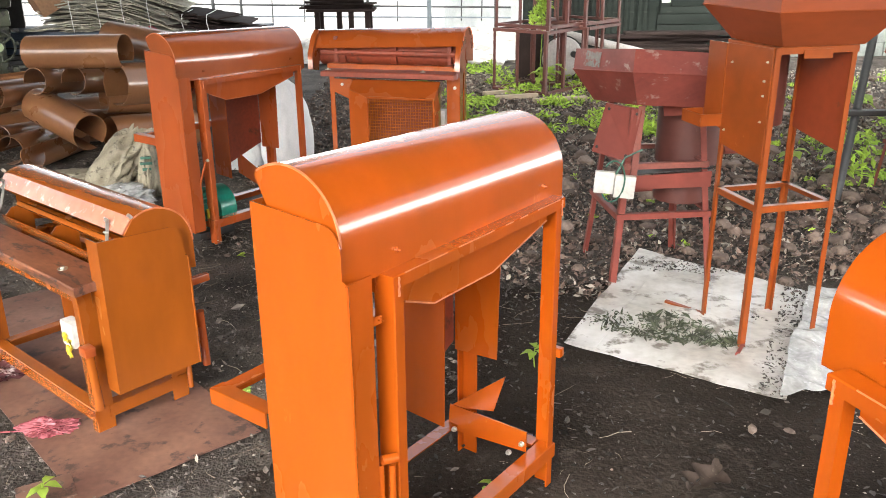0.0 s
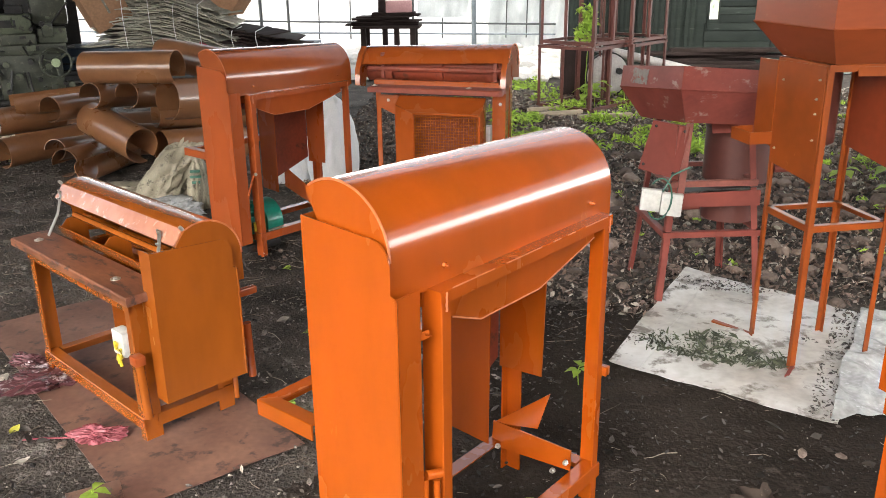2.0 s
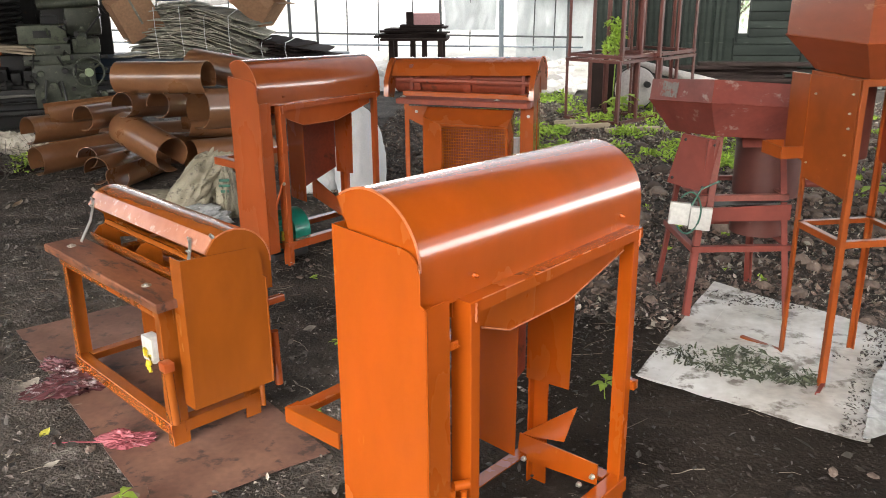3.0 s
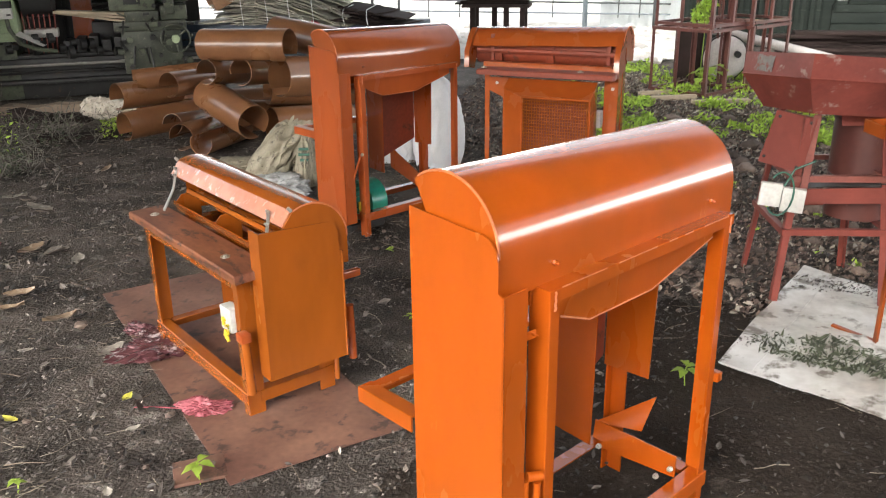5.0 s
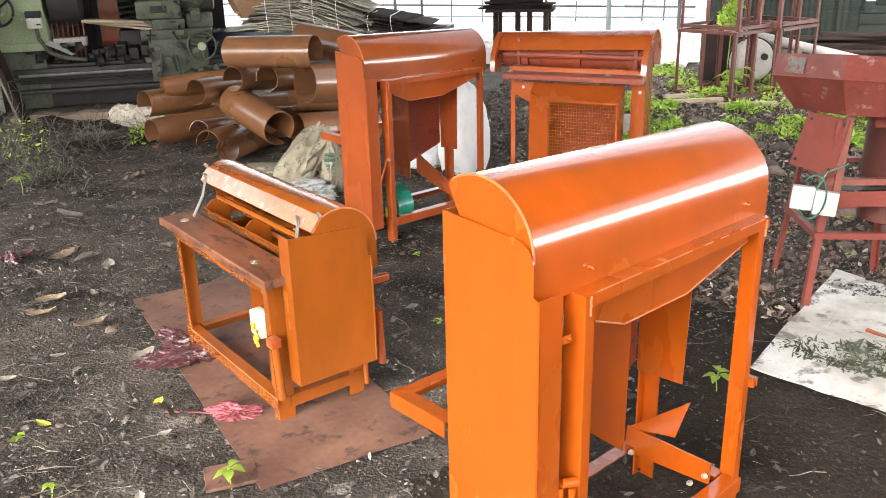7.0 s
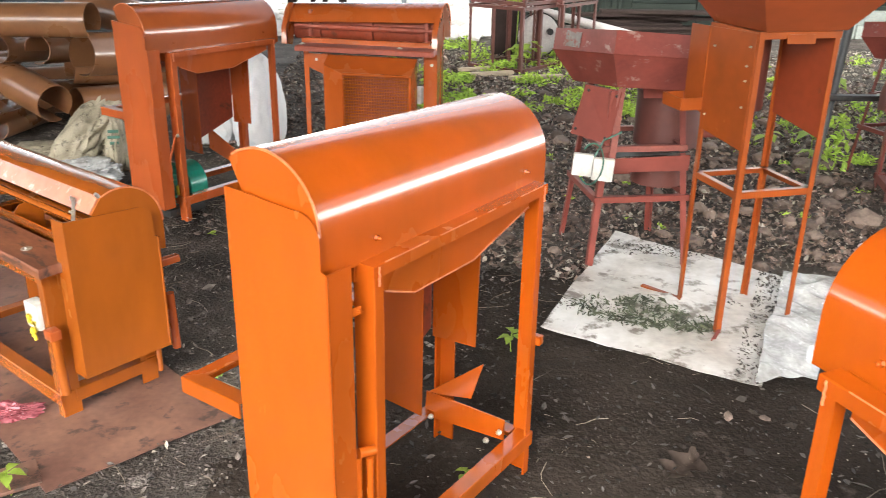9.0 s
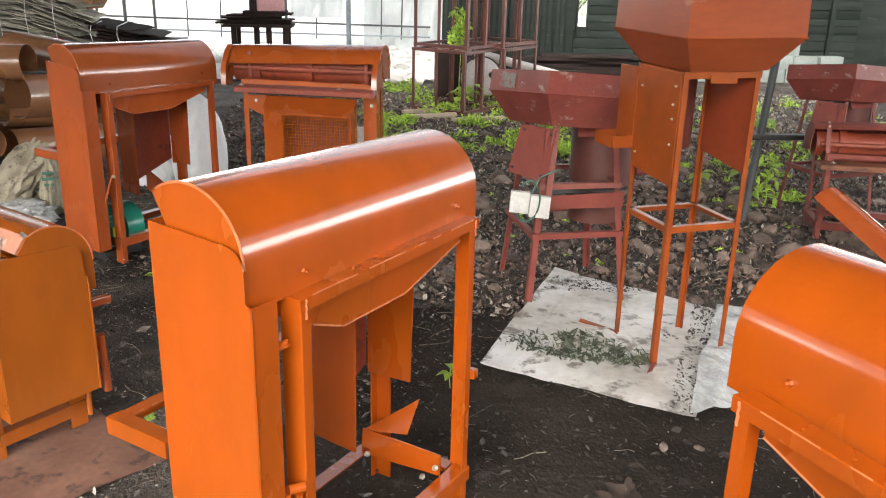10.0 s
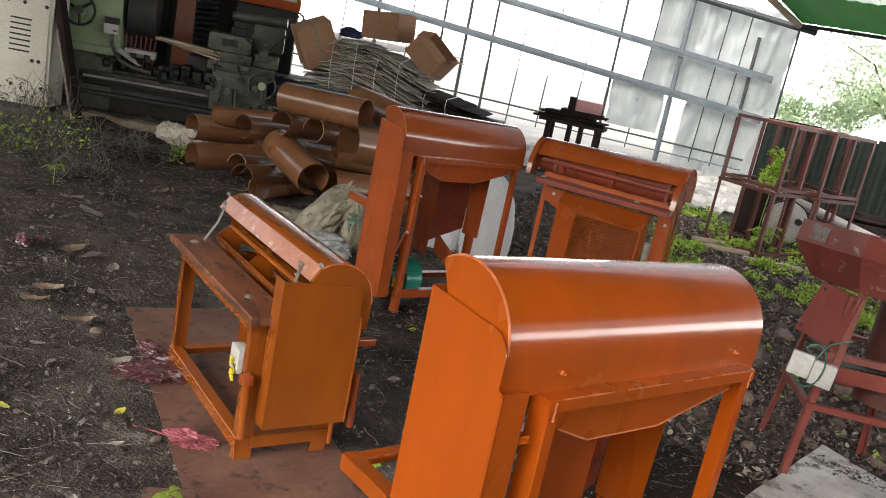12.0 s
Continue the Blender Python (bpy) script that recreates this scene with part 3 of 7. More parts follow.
        face = [(v1, z0), (v1, z1), (v0 + 0.025 + r, z1 - 0.012)]
        face += [(v0 + 0.012 + r + r * math.cos(a), z1 - 0.012 - r + r * math.sin(a)) for a in np.linspace(1.5, 3.1, 8)]
        face += [(v0 + 0.012, z1 - 0.115), (v0, z1 - 0.12), (v0, z0)]
        bm = plate(bmesh.new(), [(u0, v, z) for v, z in face], (1, 0, 0), 0.003)
        g = add("belt_guard", bm, body, top, "flat sheet belt guard")
        add("guard_side", new_plate([(u0 + 0.003, v0, z0), (u1, v0, z0), (u1, v0, z1 - 0.12), (u0 + 0.003, v0, z1 - 0.12)], (0, 1, 0), 0.003), body, g)
        add("guard_side", new_plate([(u0 + 0.003, v1 - 0.003, z0), (u1, v1 - 0.003, z0), (u1, v1 - 0.003, z1), (u0 + 0.003, v1 - 0.003, z1)], (0, 1, 0), 0.003), body, g)
        bm = bmesh.new()
        wire(bm, [(u0 + 0.001, v0 + 0.001, z0), (u0 + 0.001, v0 + 0.001, (z0 + z1) / 2), (u0 + 0.001, v0 + 0.001, z1 - 0.122)], 0.004, 6)
        add("folded_edge", bm, body, g)
    if "shelf" in parts:
        # motor shelf frame on the feed side
        z = H * 0.56 + (0.06 if "stay" in parts else 0)
        add("shelf_bar", new_angle((-0.084, W + 0.006, z), (-0.084, 0.507, z), U, -Z, 0.04), body)
        add("shelf_bar", new_angle((-0.081, 0.507, z - 0.003), (L - 0.083, 0.507, z - 0.003), -V, -Z, 0.04), body)
        add("shelf_bar", new_angle((L - 0.08, W + 0.006, z), (L - 0.08, 0.507, z), -U, -Z, 0.04), body)
    if "board" in parts:
        zb_, v0, v1 = parts["board"]
        bu = parts["span"]
        r_b = random.Random(int(zb_ * 1000))
        edge = [(bu[0] + 0.012 * r_b.random(), v0 + (v1 - v0) * k / 9) for k in range(10)]
        edge += [(bu[0] + (bu[1] - bu[0]) * k / 12, v1 - 0.003 * r_b.random()) for k in range(1, 12)]
        edge += [(bu[1] - 0.004 * r_b.random(), v1 - (v1 - v0) * k / 5) for k in range(6)]
        bm = loops(bmesh.new(), [[(u, v, zb_) for u, v in edge], [(u, v, zb_ + 0.022) for u, v in edge], [(u + 0.004 * (1 if u < 0.3 else -1), v + 0.004 * (1 if v < (v0 + v1) / 2 else -1), zb_ + 0.028) for u, v in edge]])
        b = add("feed_board", bm, BOARD if zb_ < 0.6 else PRIMER_IN, top, "worn brown wooden feed board")
        for u in (0.14, L - 0.02):
            w = add("washer", new_rod((u, v1 - 0.06, zb_ + 0.028), (u, v1 - 0.06, zb_ + 0.031), 0.016, 16), STEEL, b)
            add("bolt", new_rod((u, v1 - 0.06, zb_ + 0.031), (u, v1 - 0.06, zb_ + 0.036), 0.007, 6), STEEL, b, "", 20)
        add("board_rail", new_angle((0.05, W - 0.05, zb_ - 0.002), (L - 0.05, W - 0.05, zb_ - 0.002), V * -1, -Z, 0.03), DARK_STEEL)
        # feed tray with dividers
        tray = shell(bmesh.new(), [(v0 - 0.001, zb_ + (0.062 if zb_ < 0.6 else 0.02)), (v0 - 0.012, zb_ + 0.03), (v0 - 0.04, zb_ - 0.01), (vc + 0.02, zb_ - 0.04)], 0.0, L)
        low_tray = parts["board"][0] < 0.6
        t = add("feed_tray", tray, body if low_tray else PRIMER_IN, top)
        for u in (0.02, L * 0.52, L - 0.02) if low_tray else ():
            add("divider", new_plate([(u, v0 - 0.005, zb_ + 0.058), (u, v0 - 0.03, zb_ + 0.085), (u, v0 - 0.07, zb_ + 0.09), (u, vc + 0.02, zb_ + 0.07), (u, vc + 0.02, zb_ - 0.03), (u, v0 - 0.04, zb_)], (1, 0, 0), 0.004), body, t)
        for u in (0.03, L - 0.0) if low_tray else ():
            pts = [(u, vc + R * math.cos(a) + 0.002, zc + R * math.sin(a) + 0.004) for a in ((0.8,) if body is ORANGE_OCHRE_LIGHT else (1.0, 0.8))]
            e = prof[-1]
            pts += [(u, e[0] + 0.003, e[1] + 0.004), (u, e[0] + 0.02, e[1] - 0.05), (u, (e[0] + v1) / 2 - 0.02, zb_ + 0.03)] if u > 0.1 or "strap2" in parts else [(u, e[0] + 0.004, e[1] - 0.01), (u, e[0] + 0.010, e[1] - 0.036)]
            bm = bmesh.new()
            rings = []
            hw = 0.009 if body is ORANGE_OCHRE_LIGHT else 0.012
            for p in pts:
                p = Vector(p)
                rings.append([p + Vector((-hw, 0, -0.001)), p + Vector((hw, 0, -0.001)), p + Vector((hw, 0.001, 0.003)), p + Vector((-hw, 0.001, 0.003))])
            loops(bm, rings)
            s = add("strap_hinge", bm, STEEL if body is ORANGE_OCHRE_LIGHT else body, cov)
            nut(pts[0], (0, 0.5, 0.8), 0.007, s)
            nut(pts[1], (0, 0.8, 0.4), 0.006, s)
    return top, add, nut


MAIN = pose(-0.0956, 1.509, 0, 0, 0, 52.9)
thresher(MAIN, "glossy bright orange steel thresher with rolled drum cover", parts=("chute", "tube", "bracket", "shelf"))

t_b, add_b, nut_b = thresher(pose(-1.170, 4.125, -0.008, 0, 0, 52.0), "red-orange steel thresher with green motor on its base", body=ORANGE_DEEP, cover=ORANGE_B, parts=("chute", "shelf", "stay"))
# motor on the base of the second thresher
add_b("mount_strip", new_plate([(0.42, 0.31, 0.37), (0.45, -0.01, 0.20), (0.45, -0.01, 0.135), (0.42, 0.31, 0.25)], (1, 0, 0), 0.004), ORANGE_DEEP)
def add_m(name, bm, *rest):
    bmesh.ops.translate(bm, verts=bm.verts[:], vec=(-0.045, 0, 0))
    return add_b(name, bm, *rest)


mot = add_m("motor", new_rod((-0.01, 0.15, 0.155), (0.19, 0.15, 0.155), 0.085, 32), GREEN_MOTOR, t_b, "green electric motor with cooling fins")
for k in range(20):
    a = k * 0.314
    c, s = math.cos(a), math.sin(a)
    bm = bmesh.new()
    plate(bm, [(-0.005, 0.15 + c * 0.083, 0.155 + s * 0.083), (0.115, 0.15 + c * 0.083, 0.155 + s * 0.083), (0.115, 0.15 + c * 0.1, 0.155 + s * 0.1), (-0.005, 0.15 + c * 0.1, 0.155 + s * 0.1)], (0, -s, c), 0.004)
    add_m("fin", bm, GREEN_MOTOR, mot)
add_m("fan_cowl", new_rod((0.12, 0.15, 0.155), (0.22, 0.15, 0.155), 0.112, 36), GREEN_MOTOR, mot)
add_m("rating_plate", new_box((0.035, 0.15 - 0.108, 0.135), (0.095, 0.15 - 0.098, 0.185), 0.001), YELLOW, mot)
add_m("motor_foot", new_box((-0.01, 0.06, 0.02), (0.21, 0.24, 0.06), 0.004), DARK_STEEL, mot)
add_m("pulley", new_rod((-0.07, 0.15, 0.155), (-0.01, 0.15, 0.155), 0.045, 24), DARK_STEEL, mot)

t_c, add_c, nut_c = thresher(pose(0.14, 4.78, 0, 0, 0, 165), "orange thresher with feed board and wire mesh guard", body=ORANGE_C, parts={"board": (0.795, 0.31, 0.45), "span": (-0.05, 0.69), "strap2": 1}, skirt=0.03, end_angle=30, drum=(-0.045, 0.80), zc=0.91, R=0.124, L=0.69, W=0.33, vc=0.172, shield=None)
for u in (-0.047, 0.775):
    add_c("cheek", new_plate([(u, v, z) for v, z in ((0.235, 1.015), (0.285, 0.985), (0.345, 0.90), (0.352, 0.815), (0.27, 0.80), (0.20, 0.97))], (1, 0, 0), 0.028), ORANGE_C, t_c)
add_c("side_post", new_angle((-0.047, 0.345, 0.0), (-0.047, 0.345, 0.84), (1, 0, 0), (0, -1, 0), 0.045, 0.004, 0.07), ORANGE_C, t_c)
for u in (0.02, 0.66):
    add_c("hinge_bar", new_box((u, 0.25, 0.83), (u + 0.02, 0.27, 0.985), 0.003), PRIMER_IN, t_c)
# mesh guard and switch below the feed board
def add_g(name, bm, *rest):
    bmesh.ops.translate(bm, verts=bm.verts[:], vec=(0.085, 0, 0))
    return add_c(name, bm, *rest)


gd = add_g("guard_box", new_plate([(0.45, 0.37, 0.77), (0.45, 0.44, 0.73), (0.45, 0.44, 0.28), (0.45, 0.37, 0.28)], (1, 0, 0), 0.003), ORANGE_C, t_c, "sheet guard with wire mesh front")
add_g("guard_top", new_plate([(-0.03, 0.37, 0.77), (0.45, 0.37, 0.77), (0.45, 0.44, 0.732), (0.335, 0.50, 0.70), (-0.03, 0.50, 0.70)], (0, 0, 1), 0.003), ORANGE_C, gd)
add_g("guard_end", new_plate([(-0.03, 0.37, 0.77), (-0.03, 0.50, 0.70), (-0.03, 0.50, 0.28), (-0.03, 0.37, 0.28)], (-1, 0, 0), 0.003), ORANGE_C, gd)
add_g("guard_back", new_plate([(-0.03, 0.37, 0.76), (0.45, 0.37, 0.76), (0.45, 0.37, 0.28), (-0.03, 0.37, 0.28)], (0, -1, 0), 0.003), PRIMER_IN, gd)
for a, b in (((-0.03, 0.502, 0.70), (0.33, 0.502, 0.70)), ((-0.03, 0.502, 0.28), (0.33, 0.502, 0.28)), ((-0.03, 0.502, 0.28), (-0.03, 0.502, 0.70)), ((0.33, 0.502, 0.28), (0.33, 0.502, 0.70))):
    add_g("mesh_frame", new_rod(a, b, 0.008, 6), ORANGE_C, gd)
bm = bmesh.new()
for k in range(1, 26):
    u = -0.03 + 0.36 * k / 26
    rod(bm, (u, 0.502, 0.285), (u, 0.502, 0.695), 0.0022, 4)
for k in range(1, 25):
    z = 0.28 + 0.42 * k / 25
    rod(bm, (-0.025, 0.5045, z), (0.335, 0.5045, z), 0.0022, 4)
add_g("wire_mesh", bm, ORANGE_OCHRE_LIGHT, gd, "orange painted wire mesh")
add_g("guard_panel", new_plate([(0.335, 0.50, 0.70), (0.45, 0.44, 0.73), (0.45, 0.44, 0.28), (0.335, 0.50, 0.28)], (0, 1, 0), 0.003), ORANGE_C, gd)
sw = add_g("switch_box", new_box((-0.045, 0.27, 0.53), (0.025, 0.33, 0.615), 0.004), WHITE_PLASTIC, t_c, "white plastic switch box")
for p in ((0.61, 0.345, 0.74), (0.15, 0.345, 0.74), (-0.02, 0.345, 0.74)):
    nut_c(p, (0, 1, 0), 0.009)
add_c("hanger_plate", new_plate([(0.66, 0.345, 0.77), (0.66, 0.345, 0.70), (0.52, 0.345, 0.64), (0.14, 0.345, 0.64), (0.06, 0.345, 0.70), (0.06, 0.345, 0.77)], (0, 1, 0), 0.003), ORANGE_C)

l_u = Vector((-0.587, 0.509, 0)).normalized()
l_v = Vector((-l_u.y, l_u.x, 0))
l_o = Vector((-1.089, 2.303, 0)) - 0.33 * l_v
t_l, add_l, nut_l = thresher(pose(l_o.x, l_o.y, 0.006, 0, 0, math.degrees(math.atan2(l_u.y, l_u.x))), "low orange thresher, ochre light in its colour, worn wooden feed board", L=0.75, W=0.33, H=0.475, vc=0.092, zc=0.565, R=0.132, skirt=0.058, end_angle=63, lip=(0.60, -0.80), end_drop=0.0,
    body=ORANGE_OCHRE_LIGHT, shield=(-0.085, -0.02, -0.005, 0.285, 0.15, 0.645), drum=(-0.06, 0.80), parts={"board": (0.485, 0.215, 0.355), "span": (-0.05, 0.84), "tube": 1}, low=0.085, wpost=0.055)
sb = add_l("switch_box", new_box((0.215, 0.225, 0.20), (0.295, 0.27, 0.29), 0.008), WHITE_PLASTIC, t_l, "white plastic switch box")
bm = bmesh.new()
wire(bm, [(0.235 + 0.02 * math.sin(k * 0.9), 0.278 + 0.004 * math.cos(k), 0.25 - 0.007 * k + 0.012 * math.sin(k * 2)) for k in range(12)], 0.006)
add_l("cable", bm, YELLOW, sb, "yellow cable")
add_l("pivot_tube", new_rod((-0.03, -0.06, 0.10), (-0.03, -0.055, 0.30), 0.014), ORANGE_DEEP, t_l)
add_l("pivot_tube", new_rod((-0.032, 0.328, 0.10), (-0.03, 0.335, 0.30), 0.014), ORANGE_OCHRE_LIGHT, t_l)
add_l("socket", new_box((-0.045, 0.318, 0.285), (-0.004, 0.352, 0.315), 0.003), ORANGE_DEEP, t_l)
for u in (-0.06, 0.8):
    add_l("hinge_pin", new_rod((u, 0.155, 0.684), (u, 0.165, 0.696), 0.006, 6), STEEL, t_l)
add_l("side_arm", new_box((-0.01, -0.12, 0.385), (0.015, -0.01, 0.41), 0.003), ORANGE_DEEP, t_l)

r_u = Vector((0.345, -0.94, 0)).normalized()
thresher(pose(0.574, 1.105, 0, 0, 0, math.degrees(math.atan2(r_u.y, r_u.x))), "glossy deep orange thresher with a bolted trough plate", body=ORANGE_R, flip=True, parts=("chute",), drum=(-0.10, 0.755), L=0.69, W=0.33, vc=0.186)

# ---- plates and sheets on the ground ----
def ground_sheet(name, corners, material, label, category, nx=40, ny=40, amp=0.004, lift=0.004, seed=0, edge=0.0, thick=0.002):
    a, b, c, d = [Vector((*p, 0)) for p in corners]
    bm = bmesh.new()
    grid = []
    for j in range(ny + 1):
        row = []
        for i in range(nx + 1):
            s, t = i / nx, j / ny
            p = a.lerp(b, s).lerp(d.lerp(c, s), t)
            w = edge * noise.noise(p * 5 + Vector((seed, 0, 0)))
            if min(s, t, 1 - s, 1 - t) < 0.001:
                p += Vector((w, w * 0.7, 0))
            q = p * 3 + Vector((seed, 0, 0))
            h = amp * (0.5 + noise.noise(q)) + amp * 0.8 * (0.5 - abs(noise.noise(q * 2.3)))
            p.z = max(ground_height(p.x, p.y), -0.004) + lift + max(h, 0)
            row.append(bm.verts.new(p))
        grid.append(row)
    for j in range(ny):
        for i in range(nx):
            bm.faces.new((grid[j][i], grid[j][i + 1], grid[j + 1][i + 1], grid[j + 1][i]))
    ext = bmesh.ops.extrude_face_region(bm, geom=bm.faces[:])
    for v in [g for g in ext["geom"] if isinstance(g, bmesh.types.BMVert)]:
        v.co.z -= thick
    return tagged(part(name, bm, material, angle=50), label, category)


ground_sheet("metal_sheet", ((-1.006, 1.945), (-0.582, 2.316), (-1.722, 3.567), (-2.146, 3.196)), SHEET_RED, "red-brown painted steel sheet lying on soil", "sheet", amp=0.003, lift=0.003)
tarp_ = ground_sheet("ground_tarp", ((0.455, 2.90), (1.14, 2.46), (1.60, 3.40), (0.985, 3.955)), TARP, "dirty white plastic ground sheet with soil and leaves", "tarp", 60, 60, amp=0.012, lift=0.004, seed=3, edge=0.02)
hem = ground_sheet("folded_hem", ((0.455, 2.90), (0.565, 2.83), (1.085, 3.865), (0.985, 3.955)), TARP, "folded hem strip", "tarp", 12, 60, amp=0.012, lift=0.009, seed=3, edge=0.012, thick=0.003)
hem.parent = tarp_
del hem["category"]

# ---- orange maize sheller on tall legs ----
def sheller(m, label, foot, top_half, zt, mat, hop_mat, hop, legw=0.028, corners=None, lean=(0, 0, 0)):
    """Four legs from foot half-width to top half-width, hopper on top: (bottom half, top half, z1, z2)."""
    t = thing("sheller", m, label, "sheller", "shellers with hoppers")
    x0, x1, y0, y1 = corners or (-1, 1, -1, 1)
    for sx, kx in ((-1, x0), (1, x1)):
        for sy, ky in ((-1, y0), (1, y1)):
            part("leg", new_angle((kx * foot, ky * foot, 0), (kx * top_half, ky * top_half, zt), (-sx, 0, 0), (0, -sy, 0), legw), mat, t)
    hb, ht, z1, z2, z3 = hop
    bm = bmesh.new()
    sq = lambda h, z: [(-h, -h, z), (h, -h, z), (h, h, z), (-h, h, z)]
    rings = [sq(hb, z1), sq(ht, z2), sq(ht * 0.985, z3), sq(ht * 0.985 - 0.004, z3), sq(ht - 0.006, z2), sq(hb - 0.004, z1 + 0.003)]
    loops(bm, rings, caps=False)
    tip = Matrix.Translation((0, 0, z2)) @ Euler([radians(k) for k in lean]).to_matrix().to_4x4() @ Matrix.Translation((0, 0, -z2))
    bmesh.ops.transform(bm, matrix=tip, verts=bm.verts[:])
    h = part("hopper", bm, hop_mat, t, "folded sheet hopper", angle=15)
    bm = bmesh.new()
    wire(bm, [Vector(p) * 1.003 for p in sq(ht, z2)] + [Vector(sq(ht, z2)[0]) * 1.003], 0.004, 5)
    bmesh.ops.transform(bm, matrix=tip, verts=bm.verts[:])
    part("seam", bm, hop_mat, h)
    return t


ST = pose(1.257, 3.053, 0, 0, 0, 13)
SX0, SX1, SY0, SY1 = -0.178, 0.138, -0.155, 0.140
st = sheller(ST, "tall orange maize sheller with square hopper on angle legs", 1, 1, 1.115, ORANGE_ST, ORANGE_HOP, (0.158, 0.238, 1.118, 1.232, 1.375), 0.021, (SX0, SX1, SY0, SY1))


def st_rails(t, x0, x1, y0, y1, z, mat, w=0.03):
    for a, b, f in (((x0, y0), (x1, y0), (0, 1, 0)), ((x1, y0), (x1, y1), (-1, 0, 0)), ((x1, y1), (x0, y1), (0, -1, 0)), ((x0, y1), (x0, y0), (1, 0, 0))):
        part("rail", new_angle((*a, z), (*b, z), f, (0, 0, -1), w), mat, t)


st_rails(st, SX0 - 0.002, SX1 + 0.002, SY0 - 0.002, SY1 + 0.002, 1.117, ORANGE_ST, 0.024)
st_rails(st, SX0 + 0.003, SX1 - 0.003, SY0 + 0.003, SY1 - 0.003, 0.56, ORANGE_ST, 0.024)
sp = part("side_plate", new_plate([(-0.181, -0.150, 1.112), (-0.181, 0.262, 1.10), (-0.181, 0.256, 0.80), (-0.181, 0.13, 0.79), (-0.181, 0.128, 0.735), (-0.181, -0.150, 0.712)], (-1, 0, 0), 0.003), ORANGE_ST, st)
part("folded_edge", wire(bmesh.new(), [(-0.185, 0.132, 0.79), (-0.185, 0.132, 0.95), (-0.185, 0.134, 1.10)], 0.003, 5), ORANGE_ST, sp)
part("side_plate", new_plate([(SX1 - 0.01, SY0 + 0.012, 1.10), (SX1 - 0.01, SY1, 1.10), (SX1 - 0.01, SY1, 0.78), (SX1 - 0.01, SY0 + 0.012, 0.74)], (1, 0, 0), 0.003), OXIDE_WARM, st, "red oxide side plate deepened for interior shade")
# Inner drum; the darkness inside the stand is put into its colour.
part("shelling_drum", new_rod((-0.03, 0.16, 0.80), (-0.03, 0.16, 1.11), 0.105, 28), OXIDE_OLD_SHADE, st, "shelling drum with the hopper's shade in its red")
part("lintel", new_plate([(-0.075, SY0 - 0.004, 1.108), (0.035, SY0 - 0.004, 1.108), (0.035, SY0 - 0.004, 1.075), (-0.075, SY0 - 0.004, 1.078)], (0, -1, 0), 0.003), ORANGE_ST, st)
tr_ = part("outlet_tray", new_plate([(-0.27, 0.13, 0.80), (-0.185, 0.13, 0.80), (-0.185, 0.26, 0.80), (-0.27, 0.26, 0.80)], (0, 0, 1), 0.003), ORANGE_ST, st)
part("tray_side", new_plate([(-0.27, 0.128, 0.80), (-0.185, 0.128, 0.80), (-0.185, 0.128, 0.845), (-0.27, 0.128, 0.845)], (0, -1, 0), 0.003), ORANGE_ST, tr_)
part("tray_side", new_plate([(-0.271, 0.128, 0.80), (-0.271, 0.262, 0.80), (-0.271, 0.262, 0.845), (-0.271, 0.128, 0.845)], (-1, 0, 0), 0.003), ORANGE_ST, tr_)
part("tray_side", new_plate([(-0.27, 0.262, 0.80), (-0.185, 0.262, 0.80), (-0.185, 0.262, 0.845), (-0.27, 0.262, 0.845)], (0, 1, 0), 0.003), ORANGE_ST, tr_)
part("motor_body", new_rod((-0.125, 0.03, 0.93), (-0.125, 0.115, 0.93), 0.05, 24), GREEN_MOTOR, st, "green electric motor")
for y, z in ((-0.125, 1.065), (-0.118, 1.0), (-0.12, 0.95), (0.09, 1.04), (-0.12, 0.86), (0.10, 0.79)):
    bolt(st, (-0.184, y, z), (-1, 0, 0), 0.0045, 0.004)
part("foot_bar", new_angle((SX0, SY1, 0.022), (-0.262, 0.29, 0.022), (0.8, 0.6, 0), (0, 0, -1), 0.02), ORANGE_ST, st)
part("foot_bar", new_angle((SX0, SY0, 0.022), (-0.235, -0.215, 0.022), (1, 0, 0), (0, 0, -1), 0.02), OXIDE, st)
part("foot_bar", new_angle((SX1, SY0, 0.022), (0.22, -0.17, 0.022), (0, 1, 0), (0, 0, -1), 0.02), ORANGE_ST, st)


# ---- red oxide shellers ----
OX_LEAN = (-6, 5, 10)


